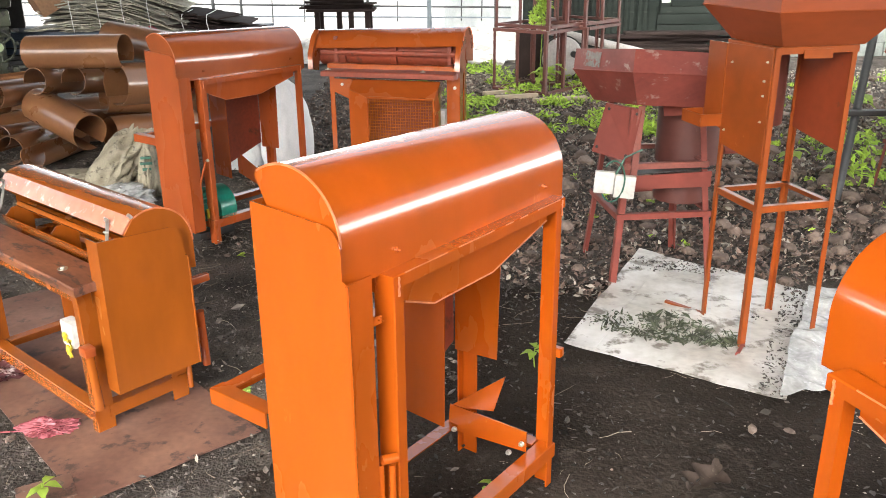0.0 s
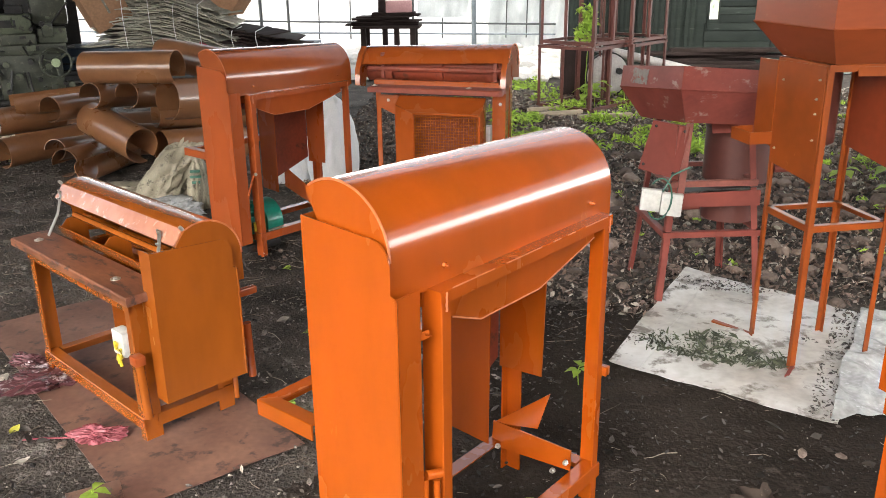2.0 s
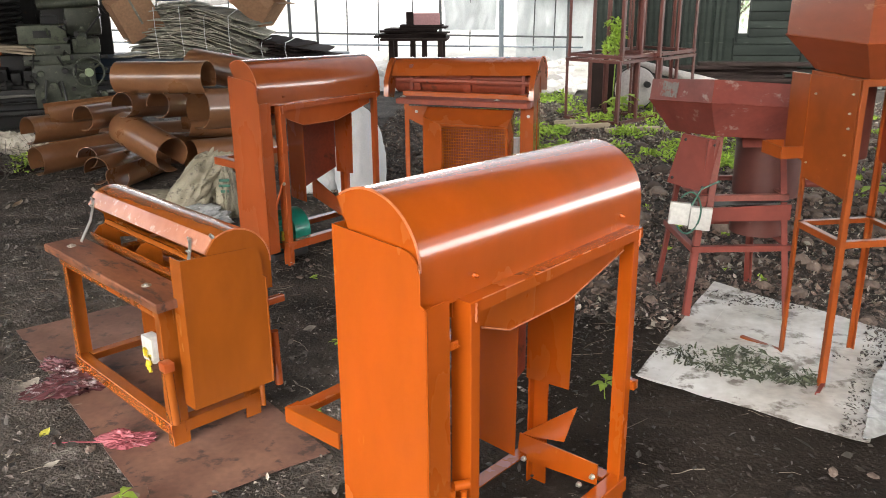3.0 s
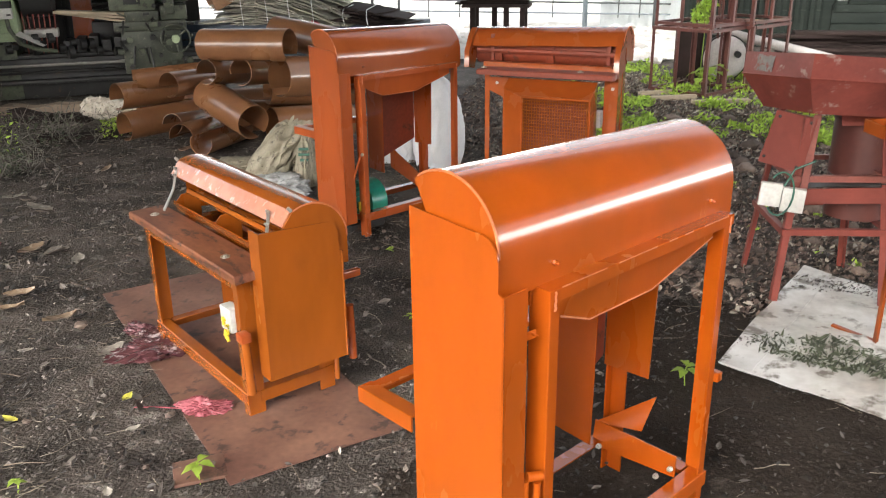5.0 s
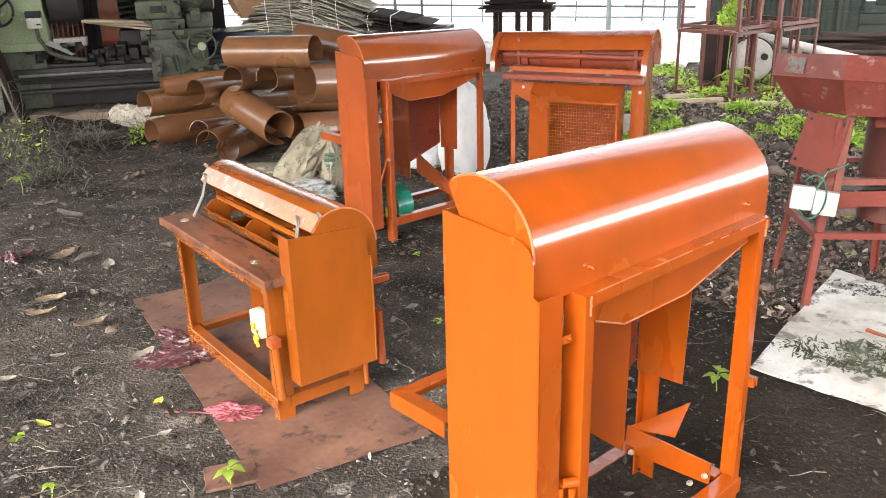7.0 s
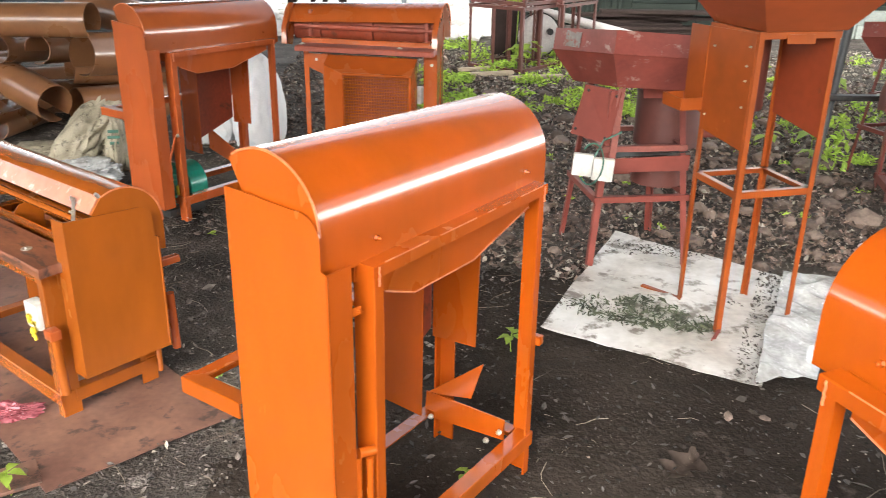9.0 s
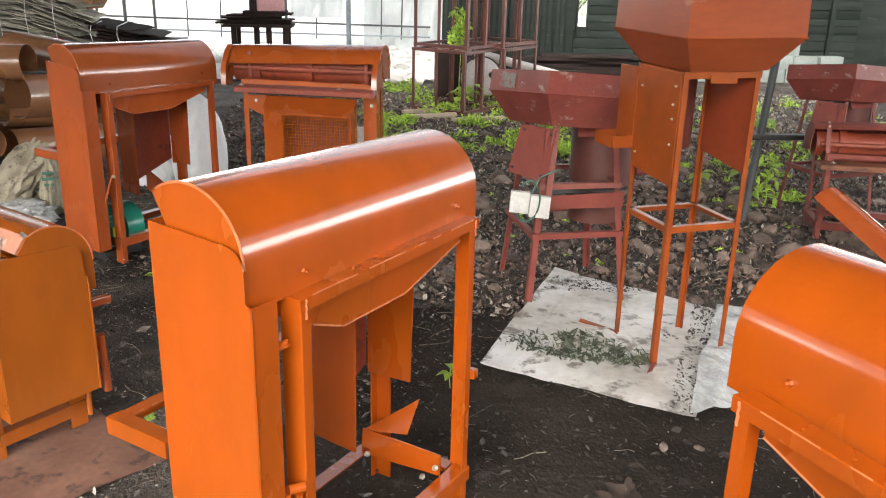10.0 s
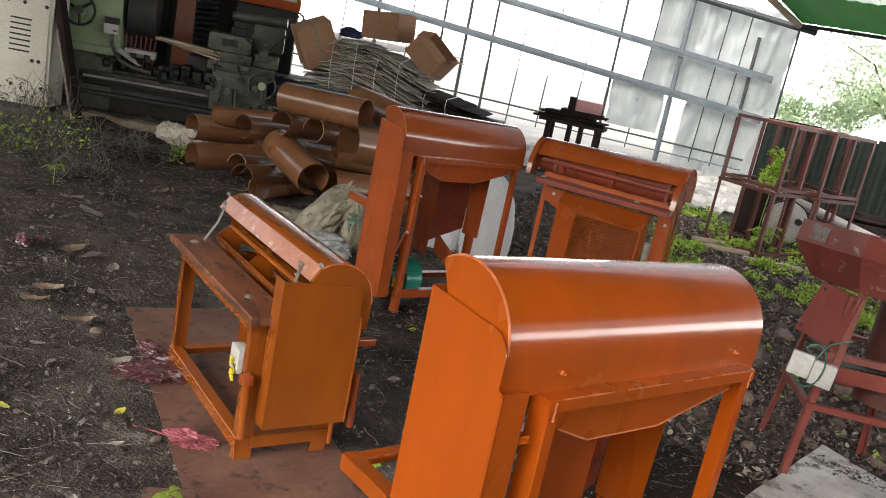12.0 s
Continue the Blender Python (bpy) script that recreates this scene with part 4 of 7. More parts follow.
def oxide_sheller(m, label, scrape=True):
    t = sheller(m, label, 0.235, 0.165, 0.78, OXIDE, OXIDE_HOP, (0.20, 0.278, 0.775, 0.905, 1.000), 0.028, None, OX_LEAN)
    # The upper rail takes the lit copy, the lower one the plain oxide.
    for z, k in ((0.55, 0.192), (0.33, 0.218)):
        st_rails(t, -k, k, -k, k, z, OXIDE_LIT if z > 0.5 else OXIDE, 0.026)
    bc = part("belt_cover", new_plate([(-0.225, 0.0, 0.785), (-0.12, -0.18, 0.785), (-0.165, -0.20, 0.565), (-0.285, -0.02, 0.575)], (-0.4, -0.9, 0), 0.02), OXIDE, t)
    for p in ((-0.215, -0.02, 0.765), (-0.135, -0.16, 0.765), (-0.265, -0.03, 0.60), (-0.18, -0.18, 0.59)):
        bolt(bc, Vector(p) + Vector((-0.010, -0.022, 0)), (-0.4, -0.9, 0), 0.007, 0.005, DARK_STEEL)
    part("cover_post", new_angle((-0.112, -0.19, 0.80), (-0.14, -0.212, 0.44), (-1, 0, 0), (0, 1, 0), 0.03), OXIDE_LIT, t)
    # Shade under the hopper is put into the drum's colour.
    bm = bmesh.new()
    rod(bm, (0.195, 0.06, 0.50), (0.195, 0.06, 0.775), 0.15, 32)
    dr = part("shelling_drum", bm, OXIDE_OLD_SHADE, t, "shelling drum with the hopper's shade in its red")
    part("drum_seam", new_box((0.205, -0.094, 0.51), (0.211, -0.088, 0.77), 0.001), OXIDE_OLD_SHADE, dr)
    part("drum_band", new_rod((0.195, 0.06, 0.735), (0.195, 0.06, 0.75), 0.154, 32), OXIDE_OLD_SHADE, dr)
    part("throat", new_plate([(0.0, -0.09, 0.785), (0.22, -0.09, 0.785), (0.22, -0.11, 0.74), (0.0, -0.11, 0.74)], (0, -1, 0), 0.004), OXIDE, t)
    part("outlet_drum", new_rod((0.145, 0.0, 0.335), (0.145, 0.0, 0.455), 0.12, 28), OXIDE_OLD_SHADE, t, "dark red outlet drum")
    part("outlet_pan", new_plate([(-0.16, -0.2, 0.50), (0.2, -0.2, 0.52), (0.2, 0.1, 0.46), (-0.16, 0.1, 0.44)], (0, 0, 1), 0.004), DARK_STEEL, t)
    part("outlet_front", new_plate([(-0.16, -0.205, 0.44), (0.2, -0.205, 0.44), (0.2, -0.205, 0.51), (-0.16, -0.205, 0.50)], (0, -1, 0), 0.004), OXIDE, t)
    part("shaft_bar", new_rod((0.33, -0.02, 0.555), (0.43, -0.02, 0.555), 0.018), OXIDE, t)
    if scrape:
        h = [c for c in t.children if c.name.startswith("hopper")][0]
        bm = new_plate([(-0.2785, 0.17, 0.925), (-0.2785, 0.02, 0.92), (-0.2775, 0.01, 0.985), (-0.2775, 0.15, 0.992)], (-1, 0, 0), 0.001)
        tip = Matrix.Translation((0, 0, 0.905)) @ Euler([radians(k) for k in OX_LEAN]).to_matrix().to_4x4() @ Matrix.Translation((0, 0, -0.905))
        bmesh.ops.transform(bm, matrix=tip, verts=bm.verts[:])
        part("scraped_patch", bm, BARE_PATCH, h, "scraped patch of bare steel")
    return t


RH = pose(0.955, 3.75, 0, 0, 0, 6)
oxide_sheller(RH, "red oxide maize sheller with hopper and splayed legs")
wb = thing("switch_box", pose(0.735, 3.50, 0.435, 0, 4, -8), "white plastic switch box hung from wire", "switch box")
part("case", new_box((-0.085, -0.03, 0), (-0.002, 0.0, 0.095), 0.004), WHITE_PLASTIC, wb)
part("cover", new_box((0.0, -0.034, -0.012), (0.088, 0.0, 0.085), 0.004), WHITE_PLASTIC, wb)
bm = bmesh.new()
wire(bm, [(-0.03 + 0.05 * math.cos(a) + 0.02, -0.04, 0.06 + 0.09 * math.sin(a)) for a in np.linspace(-2.4, 2.4, 16)], 0.004)
wire(bm, [(0.0, -0.03, 0.09), (0.03, -0.01, 0.16), (0.10, 0.0, 0.2)], 0.004)
part("cable", bm, GREEN_CABLE, wb, "dark green cable")


# ---- unseen roof over the yard, its edges set to shape the light ----
def corrugated(name, x0, x1, y0, y1, z, material, label, category, pitch=0.076, amp=0.009, slope=0.0):
    n = int((x1 - x0) / pitch * 6)
    verts, faces = [], []
    for k, y in enumerate((y0, y1)):
        for i in range(n + 1):
            x = x0 + (x1 - x0) * i / n
            verts.append((x, y, z + slope * (y - y0) + amp * math.sin((x - x0) / pitch * 6.2832)))
    faces = [(i, i + 1, n + 2 + i, n + 1 + i) for i in range(n)]
    ob = raw_mesh(name, verts, faces, material, "structure", label, category, True)
    return ob


# Inferred from cover reflections, out of view; extents tuned for highlights and shade.
corrugated("ceiling", -8.8, 8.4, -1.2, 5.6, 3.4, ROOF_UNDER, "unseen grey corrugated roof shaping light over the yard", "roof", 0.15, 0.02)
corrugated("ceiling_1", -8.8, -0.9, 5.6, 11.4, 3.43, ROOF_UNDER, "unseen grey corrugated roof shading the machine row", "roof", 0.15, 0.02)



# ---- soil crumbs, stones, leaf litter, twigs ----
def scatter(count, area, seed, near=0.0):
    """Points over an area, denser towards the viewer when near is above 0."""
    r = random.Random(seed)
    x0, x1, y0, y1 = area
    for _ in range(count):
        t = r.random() ** (1 + near)
        y = y0 + (y1 - y0) * t
        yield r.uniform(x0, x1), y, r


def crumbs(name, count, area, size, material, label, category, seed, near=0.6, flat=0.6, mask=None):
    verts, faces = [], []
    octa = ((1, 0, 0), (0, 1, 0), (-1, 0, 0), (0, -1, 0), (0, 0, 1), (0, 0, -1))
    tri = ((0, 1, 4), (1, 2, 4), (2, 3, 4), (3, 0, 4), (1, 0, 5), (2, 1, 5), (3, 2, 5), (0, 3, 5))
    for x, y, r in scatter(count, area, seed, near):
        if mask and not mask(x, y):
            continue
        s = r.uniform(*size) * (0.5 + r.random() ** 3)
        z = ground_height(x, y) + s * flat * 0.15
        b, a = len(verts), r.random() * 6.28
        c, d = math.cos(a), math.sin(a)
        k = [s * r.uniform(0.6, 1.3) for _ in range(6)]
        for i, (px, py, pz) in enumerate(octa):
            verts.append((x + (px * c - py * d) * k[i], y + (px * d + py * c) * k[i], z + pz * k[i] * flat))
        faces += [(b + p, b + q, b + w) for p, q, w in tri]
    return raw_mesh(name, verts, faces, material, "stuff", label, category)


def rocks(name, count, area, size, material, label, category, seed, mask=None, near=0.3):
    """Lumpy stones from a low sphere."""
    src = bmesh.new()
    bmesh.ops.create_icosphere(src, subdivisions=2, radius=1)
    sv = [v.co.copy() for v in src.verts]
    sf = [[v.index for v in f.verts] for f in src.faces]
    src.free()
    verts, faces = [], []
    for x, y, r in scatter(count, area, seed, near):
        if mask and not mask(x, y):
            continue
        s = r.uniform(*size) * (0.6 + r.random() ** 2)
        o = Vector((r.random() * 50, r.random() * 50, 0))
        e = Euler((0, 0, r.random() * 6.28)).to_matrix()
        k = Vector((r.uniform(0.7, 1.3), r.uniform(0.7, 1.2), r.uniform(0.45, 0.8)))
        z = ground_height(x, y) + s * 0.2
        b = len(verts)
        for v in sv:
            p = v * (1 + 0.38 * noise.noise(v * 1.4 + o) + 0.12 * noise.noise(v * 4 + o))
            p = e @ Vector((p.x * k.x, p.y * k.y, p.z * k.z)) * s
            verts.append((x + p.x, y + p.y, z + p.z))
        faces += [[b + i for i in f] for f in sf]
    return raw_mesh(name, verts, faces, material, "stuff", label, category)


def flakes(name, count, area, size, material, label, category, seed, near=0.5, ratio=0.45, lift=0.004, mask=None, tilt=0.5, height=None):
    """Curled leaf pieces: two quads folded along the midrib."""
    verts, faces = [], []
    for x, y, r in scatter(count, area, seed, near):
        if mask and not mask(x, y):
            continue
        s = r.uniform(*size) * (0.5 + r.random())
        w = s * ratio * r.uniform(0.6, 1.4)
        e = Euler((r.gauss(0, tilt), r.gauss(0, tilt), r.random() * 6.28)).to_matrix()
        g = ground_height(x, y)
        z = g + lift + r.random() * 0.012 + (height(x, y, r) if height else 0)
        up = s * r.uniform(-0.05, 0.3)
        b = len(verts)
        for px, py, pz in ((-s, 0, 0), (-s * 0.2, -w, up), (-s * 0.2, w, up), (s * 0.35, -w * 0.8, up), (s * 0.35, w * 0.8, up), (s, 0, up * 0.4), (-s * 0.2, 0, 0), (s * 0.35, 0, 0)):
            p = e @ Vector((px, py, pz))
            verts.append((x + p.x, y + p.y, max(z + p.z, g + 0.001)))
        faces += [(b, b + 1, b + 6), (b, b + 6, b + 2), (b + 1, b + 3, b + 7, b + 6), (b + 6, b + 7, b + 4, b + 2), (b + 3, b + 5, b + 7), (b + 7, b + 5, b + 4)]
    return raw_mesh(name, verts, faces, material, "stuff", label, category)


def twigs(name, count, area, size, rad, material, label, category, seed, near=0.4, rise=0.0, mask=None):
    bm_v, bm_f = [], []
    for x, y, r in scatter(count, area, seed, near):
        if mask and not mask(x, y):
            continue
        ln, a = r.uniform(*size), r.random() * 6.28
        p = Vector((x, y, ground_height(x, y) + 0.004))
        d = Vector((math.cos(a), math.sin(a), rise * r.random()))
        rr = rad * r.uniform(0.5, 1.2)
        b = len(bm_v)
        for k in range(4):
            q = p + d * (ln * k / 3) + Vector((r.gauss(0, 0.05), r.gauss(0, 0.05), 0)) * ln
            q.z = max(q.z, ground_height(q.x, q.y) + 0.003)
            w = rr * (1 - 0.2 * k)
            side = Vector((-d.y, d.x, 0)).normalized() * w
            bm_v += [tuple(q + side), tuple(q - side), tuple(q + Vector((0, 0, w * 1.4)))]
        for k in range(3):
            for i in range(3):
                j = (i + 1) % 3
                bm_f.append((b + 3 * k + i, b + 3 * k + j, b + 3 * k + 3 + j, b + 3 * k + 3 + i))
    return raw_mesh(name, bm_v, bm_f, material, "stuff", label, category)


def in_quad(x, y, q):
    return all((q[(i + 1) % 4][0] - q[i][0]) * (y - q[i][1]) - (q[(i + 1) % 4][1] - q[i][1]) * (x - q[i][0]) > 0 for i in range(4))


Q_RED = ((-1.006, 1.945), (-0.582, 2.316), (-1.722, 3.567), (-2.146, 3.196))
Q_TARP = ((0.455, 2.90), (1.14, 2.46), (1.60, 3.40), (0.985, 3.955))
bare = lambda x, y: not in_quad(x, y, Q_RED) and not in_quad(x, y, Q_TARP)
# trodden centre between the machines stays cleaner
yard = lambda x, y: bare(x, y) and not (abs(x - 0.2) < 0.9 and y < 2.9 and rng.random() < 0.75) and not (x - 0.1 > -0.9 and -0.4 < x < 0.6 and 3 < y < 3.6 and rng.random() < 0.3)
left_yard = lambda x, y: bare(x, y) and (x < -0.35 + 0.2 * noise.noise(Vector((y * 2, 1, 0))) or y > 2.9)
clumps = lambda x, y: left_yard(x, y) and noise.noise(Vector((x * 1.7, y * 1.7, 9))) + 0.5 * noise.noise(Vector((x * 5, y * 5, 2))) > 0.12
crumbs("soil_crumbs", 60000, (-5.5, 3.2, 0.6, 9.0), (0.003, 0.011), CLOD, "loose dark soil crumbs", "soil", 11, 0.9, mask=lambda x, y: bare(x, y) and trodden(x, y) < 0.1)
crumbs("grit", 9000, (-5.0, 3.0, 0.6, 7.0), (0.0015, 0.005), PALE_LITTER, "pale grit specks in soil", "grit", 12, 0.9, mask=yard)
flakes("leaf_mulch", 22000, (-5.5, 1.6, 0.8, 8.5), (0.004, 0.013), LITTER, "fine broken leaf mulch on soil", "leaf litter", 24, 0.7, 0.4, mask=left_yard, tilt=0.35)
flakes("mulch_clumps", 12000, (-5.5, 1.2, 0.9, 7.5), (0.008, 0.024), LITTER, "clumps of dark rotting leaves", "leaf litter", 25, 0.5, 0.5, mask=clumps, tilt=0.6)
flakes("leaf_litter", 2200, (-5.5, 3.5, 0.7, 9.5), (0.008, 0.028), LITTER, "dry brown leaf litter on soil", "leaf litter", 13, 0.5, mask=yard)
flakes("pale_chips", 4500, (-5.0, 3.5, 0.8, 9.5), (0.002, 0.011), PALE_LITTER, "pale dry leaf scraps", "leaf litter", 14, 0.6, 0.3, mask=left_yard)
spots_l = [(-1.95, 2.28), (-2.05, 2.38), (-1.78, 2.2), (-1.62, 2.22), (-2.25, 2.62), (-1.45, 2.02), (-2.6, 3.0), (-2.3, 3.2), (-1.55, 1.9), (-2.9, 3.4), (-2.0, 3.0), (-1.9, 3.6), (-3.2, 4.2), (-2.6, 4.2), (-1.3, 1.75), (-0.9, 1.55), (-3.4, 3.4), (-2.75, 2.5)]
rot = lambda x, y: left_yard(x, y) and any(math.hypot((x - a) / 0.15, (y - b) / 0.07) < 1 + 0.6 * noise.noise(Vector((x * 9, y * 9, 0))) for a, b in spots_l)
flakes("rotten_leaf_heaps", 5200, (-3.7, -0.7, 1.4, 4.4), (0.006, 0.022), ROTTEN, "heaps of dark rotting curled leaves", "leaf litter", 36, 0, 0.4, mask=rot, tilt=0.35)
flakes("dry_leaves", 55, (-4.5, 0.0, 1.0, 5.5), (0.025, 0.055), LITTER, "large curled dry brown leaves", "leaf litter", 15, 0.2, 0.4, mask=left_yard, tilt=0.3)
twigs("twigs", 1500, (-4.8, 2.6, 0.9, 7.0), (0.03, 0.16), 0.0016, TWIG, "thin dry twigs on soil", "twigs", 16, mask=yard)
crumbs("fine_crumbs", 26000, (-0.6, 2.5, 0.9, 3.4), (0.0015, 0.006), CLOD_SHADE, "fine trodden soil crumbs", "soil", 27, 0.6, mask=bare)
flakes("trodden_litter", 2400, (-0.6, 2.5, 0.9, 3.4), (0.003, 0.014), ROTTEN, "sparse leaf bits pressed in soil", "leaf litter", 29, 0.3, 0.45, mask=bare, tilt=0.3)
crumbs("clods", 1500, (-0.6, 2.5, 0.9, 3.4), (0.006, 0.02), CLOD_SHADE, "soil clods darkened with the same shade", "soil", 30, 0.3, 0.35, mask=bare)
twigs("dark_twigs", 1500, (-4.8, 1.6, 0.9, 6.0), (0.03, 0.14), 0.0022, BARK, "dark rotting twigs and stalks", "twigs", 28, 0.5, mask=left_yard)
twigs("straw", 700, (-4.8, 2.6, 0.7, 6.0), (0.01, 0.05), 0.0010, TWIG, "short pale straw bits on soil", "straw", 26, mask=bare)
stony = lambda x, y: bare(x, y) and (x > -0.5 or (x > -1.3 and y > 5.2)) and (y > 3.4 + 0.25 * noise.noise(Vector((x * 2, 0, 0))))
rocks("rubble", 1250, (-1.2, 3.6, 3.5, 9.5), (0.008, 0.036), STONE, "muddy rounded stones half sunk in soil", "stones", 17, stony)
rocks("large_stones", 170, (0.1, 3.2, 4.1, 7.6), (0.028, 0.065), STONE, "large muddy stones lying on soil", "stones", 41, stony)
rocks("pale_rubble", 500, (1.7, 5.6, 5.0, 9.6), (0.010, 0.035), STONE, "broken muddy rubble among weeds", "rubble", 42, stony)
# Pale chips scattered so that this stretch looks lit by daylight.
flakes("sunlit_chips", 16000, (-0.8, 5.6, 5.6, 10.2), (0.006, 0.022), PALE_LITTER, "pale leaf chips standing in for daylight among weeds", "leaf litter", 43, 0.1, mask=stony, tilt=0.7)
flakes("stone_litter", 46000, (-1.3, 4.2, 3.3, 9.8), (0.006, 0.022), RED_LITTER, "red-brown leaf litter between stones", "leaf litter", 18, 0.1, 0.5, mask=stony, tilt=0.7)
flakes("stone_chips", 10500, (-1.3, 4.2, 3.3, 9.8), (0.006, 0.020), PALE_LITTER, "pale chips between stones", "leaf litter", 19, 0.1, mask=stony, tilt=0.7)
flakes("outer_litter", 14000, (-8.0, 6.0, -4.0, 3.5), (0.006, 0.03), LITTER, "dry leaf litter round the yard", "leaf litter", 34, 0, mask=lambda x, y: bare(x, y) and (y < 0.8 or x > 2.4 or x < -5))
crumbs("outer_crumbs", 14000, (-8.0, 6.0, -4.0, 3.5), (0.004, 0.014), CLOD, "loose soil crumbs round the yard", "soil", 35, 0, mask=lambda x, y: bare(x, y) and trodden(x, y) < 0 and (y < 0.8 or x > 2.4 or x < -5))
rocks("pebbles", 260, (-4.5, 2.4, 0.9, 6.0), (0.005, 0.017), STONE, "small scattered pebbles", "stones", 20, yard)
# soil and cut leaves thrown on the tarpaulin
on_tarp = lambda x, y: in_quad(x, y, Q_TARP)
heap = lambda x, y: on_tarp(x, y) and (Vector(((x - 0.84) * 1.0, (y - 3.02 + (x - 0.84) * 0.25) * 2.1)).length < 0.27 + 0.16 * noise.noise(Vector((x * 6, y * 6, 0)))) and noise.noise(Vector((x * 16, y * 16, 3))) > -0.3
flakes("cut_leaves", 5600, (0.45, 1.25, 2.75, 3.35), (0.006, 0.026), LEAF_CUT, "wilted green cuttings on white sheet", "cuttings", 21, 0, 0.16, lift=0.012, mask=heap)
dirt = lambda x, y: on_tarp(x, y) and noise.noise(Vector((x * 3.1, y * 3.1, 5))) + (0.75 if 0.06 < (x - 1.14) * 0.898 - (y - 2.46) * 0.44 + 0.16 else 0) > 0.26
flakes("sheet_dirt", 9000, (0.45, 1.62, 2.45, 3.95), (0.003, 0.011), LITTER, "soil scraps on white sheet", "dirt", 22, 0, lift=0.012, mask=dirt)
crumbs("sheet_crumbs", 3600, (0.45, 1.62, 2.45, 3.95), (0.003, 0.009), CLOD, "soil crumbs on white sheet", "dirt", 23, 0, mask=dirt)


# ---- plants ----
def leaf_cloud(bm_v, bm_f, c, rad, count, size, r, flatten=1.0):
    for _ in range(count):
        while True:
            d = Vector((r.uniform(-1, 1), r.uniform(-1, 1), r.uniform(-1, 1)))
            if d.length < 1:
                break
        p = Vector(c) + Vector((d.x * rad, d.y * rad, d.z * rad * flatten))
        s = size * r.uniform(0.6, 1.4)
        e = Euler((r.gauss(0, 0.7), r.gauss(0, 0.7), r.random() * 6.28)).to_matrix()
        b = len(bm_v)
        for q in ((-s, 0, 0), (0, -s * 0.42, s * 0.12), (s, 0, -s * 0.1), (0, s * 0.42, s * 0.12)):
            w = p + e @ Vector(q)
            bm_v.append((w.x, w.y, max(w.z, 0.006)))
        bm_f.append((b, b + 1, b + 2)), bm_f.append((b, b + 2, b + 3))


def weeds(name, spots, material, label, seed, size=0.035, count=60):
    r = random.Random(seed)
    v, f = [], []
    for x, y, rad in spots:
        leaf_cloud(v, f, (x, y, rad * 0.3), rad, int(count * rad / 0.15), size, r, 0.5)
    return raw_mesh(name, v, f, material, "stuff", label, "weeds")


r_w = random.Random(41)
spots = [(r_w.uniform(-0.3, 2.2), r_w.uniform(6.4, 10.6), r_w.uniform(0.05, 0.15)) for _ in range(330)]
spots = [p for p in spots if noise.noise(Vector((p[0] * 2.1, p[1] * 1.5, 3.0))) > -0.02]
spots += [(r_w.uniform(2.4, 5.2), r_w.uniform(6.0, 9.5), r_w.uniform(0.05, 0.15)) for _ in range(50)]
spots += [(r_w.uniform(1.9, 3.2), r_w.uniform(4.6, 6.2), r_w.uniform(0.03, 0.07)) for _ in range(9)]
spots += [(r_w.gauss(2.95, 0.12), r_w.gauss(5.2, 0.15), r_w.uniform(0.05, 0.09)) for _ in range(6)]
weeds("weeds", spots, LEAF, "bright green low weeds growing over stones", 42, 0.027, 62)
weeds("sprouts", [(r_w.uniform(0.2, 3.2), r_w.uniform(3.9, 6.5), r_w.uniform(0.02, 0.05)) for _ in range(26)] + [(r_w.uniform(-4.0, 2.0), r_w.uniform(1.4, 5.0), 0.02) for _ in range(9)], LEAF, "small green sprouts in soil", 43, 0.02, 45)


def seedling(x, y, h, label="small bright green seedling in soil"):
    t = thing("seedling", pose(x, y, 0, 0, 0, rng.uniform(0, 360)), label, "plant", "seedlings")
    part("stem", wire(bmesh.new(), [(0, 0, -0.005), (0.004, 0, h * 0.5), (0, 0.004, h)], 0.0022, 6), LEAF, t)
    for k in range(5):
        a = k * 1.256
        d = Vector((math.cos(a), math.sin(a), 0))
        n = Vector((-d.y, d.x, 0))
        c = Vector((0, 0, h * (0.7 + 0.07 * k)))
        bm = bmesh.new()
        rows = [(0, 0.002, 0), (0.3, 0.35, 0.10), (0.6, 0.42, 0.08), (1, 0.02, -0.12)]
        vs = [[bm.verts.new(c + d * (s * h * 0.7) + n * (k2 * w * h * 0.5) + Vector((0, 0, z * h - abs(k2) * -0.02 * h))) for k2 in (-1, 0, 1)] for s, w, z in rows]
        for p, q in zip(vs, vs[1:]):
            for i in range(2):
                bm.faces.new((p[i], p[i + 1], q[i + 1], q[i]))
        part("leaf", bm, LEAF, t, angle=80)
    return t


for x, y, h in ((0.33, 2.74, 0.075), (-1.10, 1.95, 0.07), (-1.60, 1.83, 0.04), (0.12, 1.98, 0.04), (-3.85, 4.75, 0.12), (2.3, 5.4, 0.16), (1.42, 7.2, 0.22), (3.4, 6.9, 0.25), (1.02, 8.7, 0.2), (1.12, 8.78, 0.26), (2.55, 5.3, 0.2), (2.75, 5.6, 0.22), (2.45, 5.05, 0.14)):
    seedling(x, y, h)


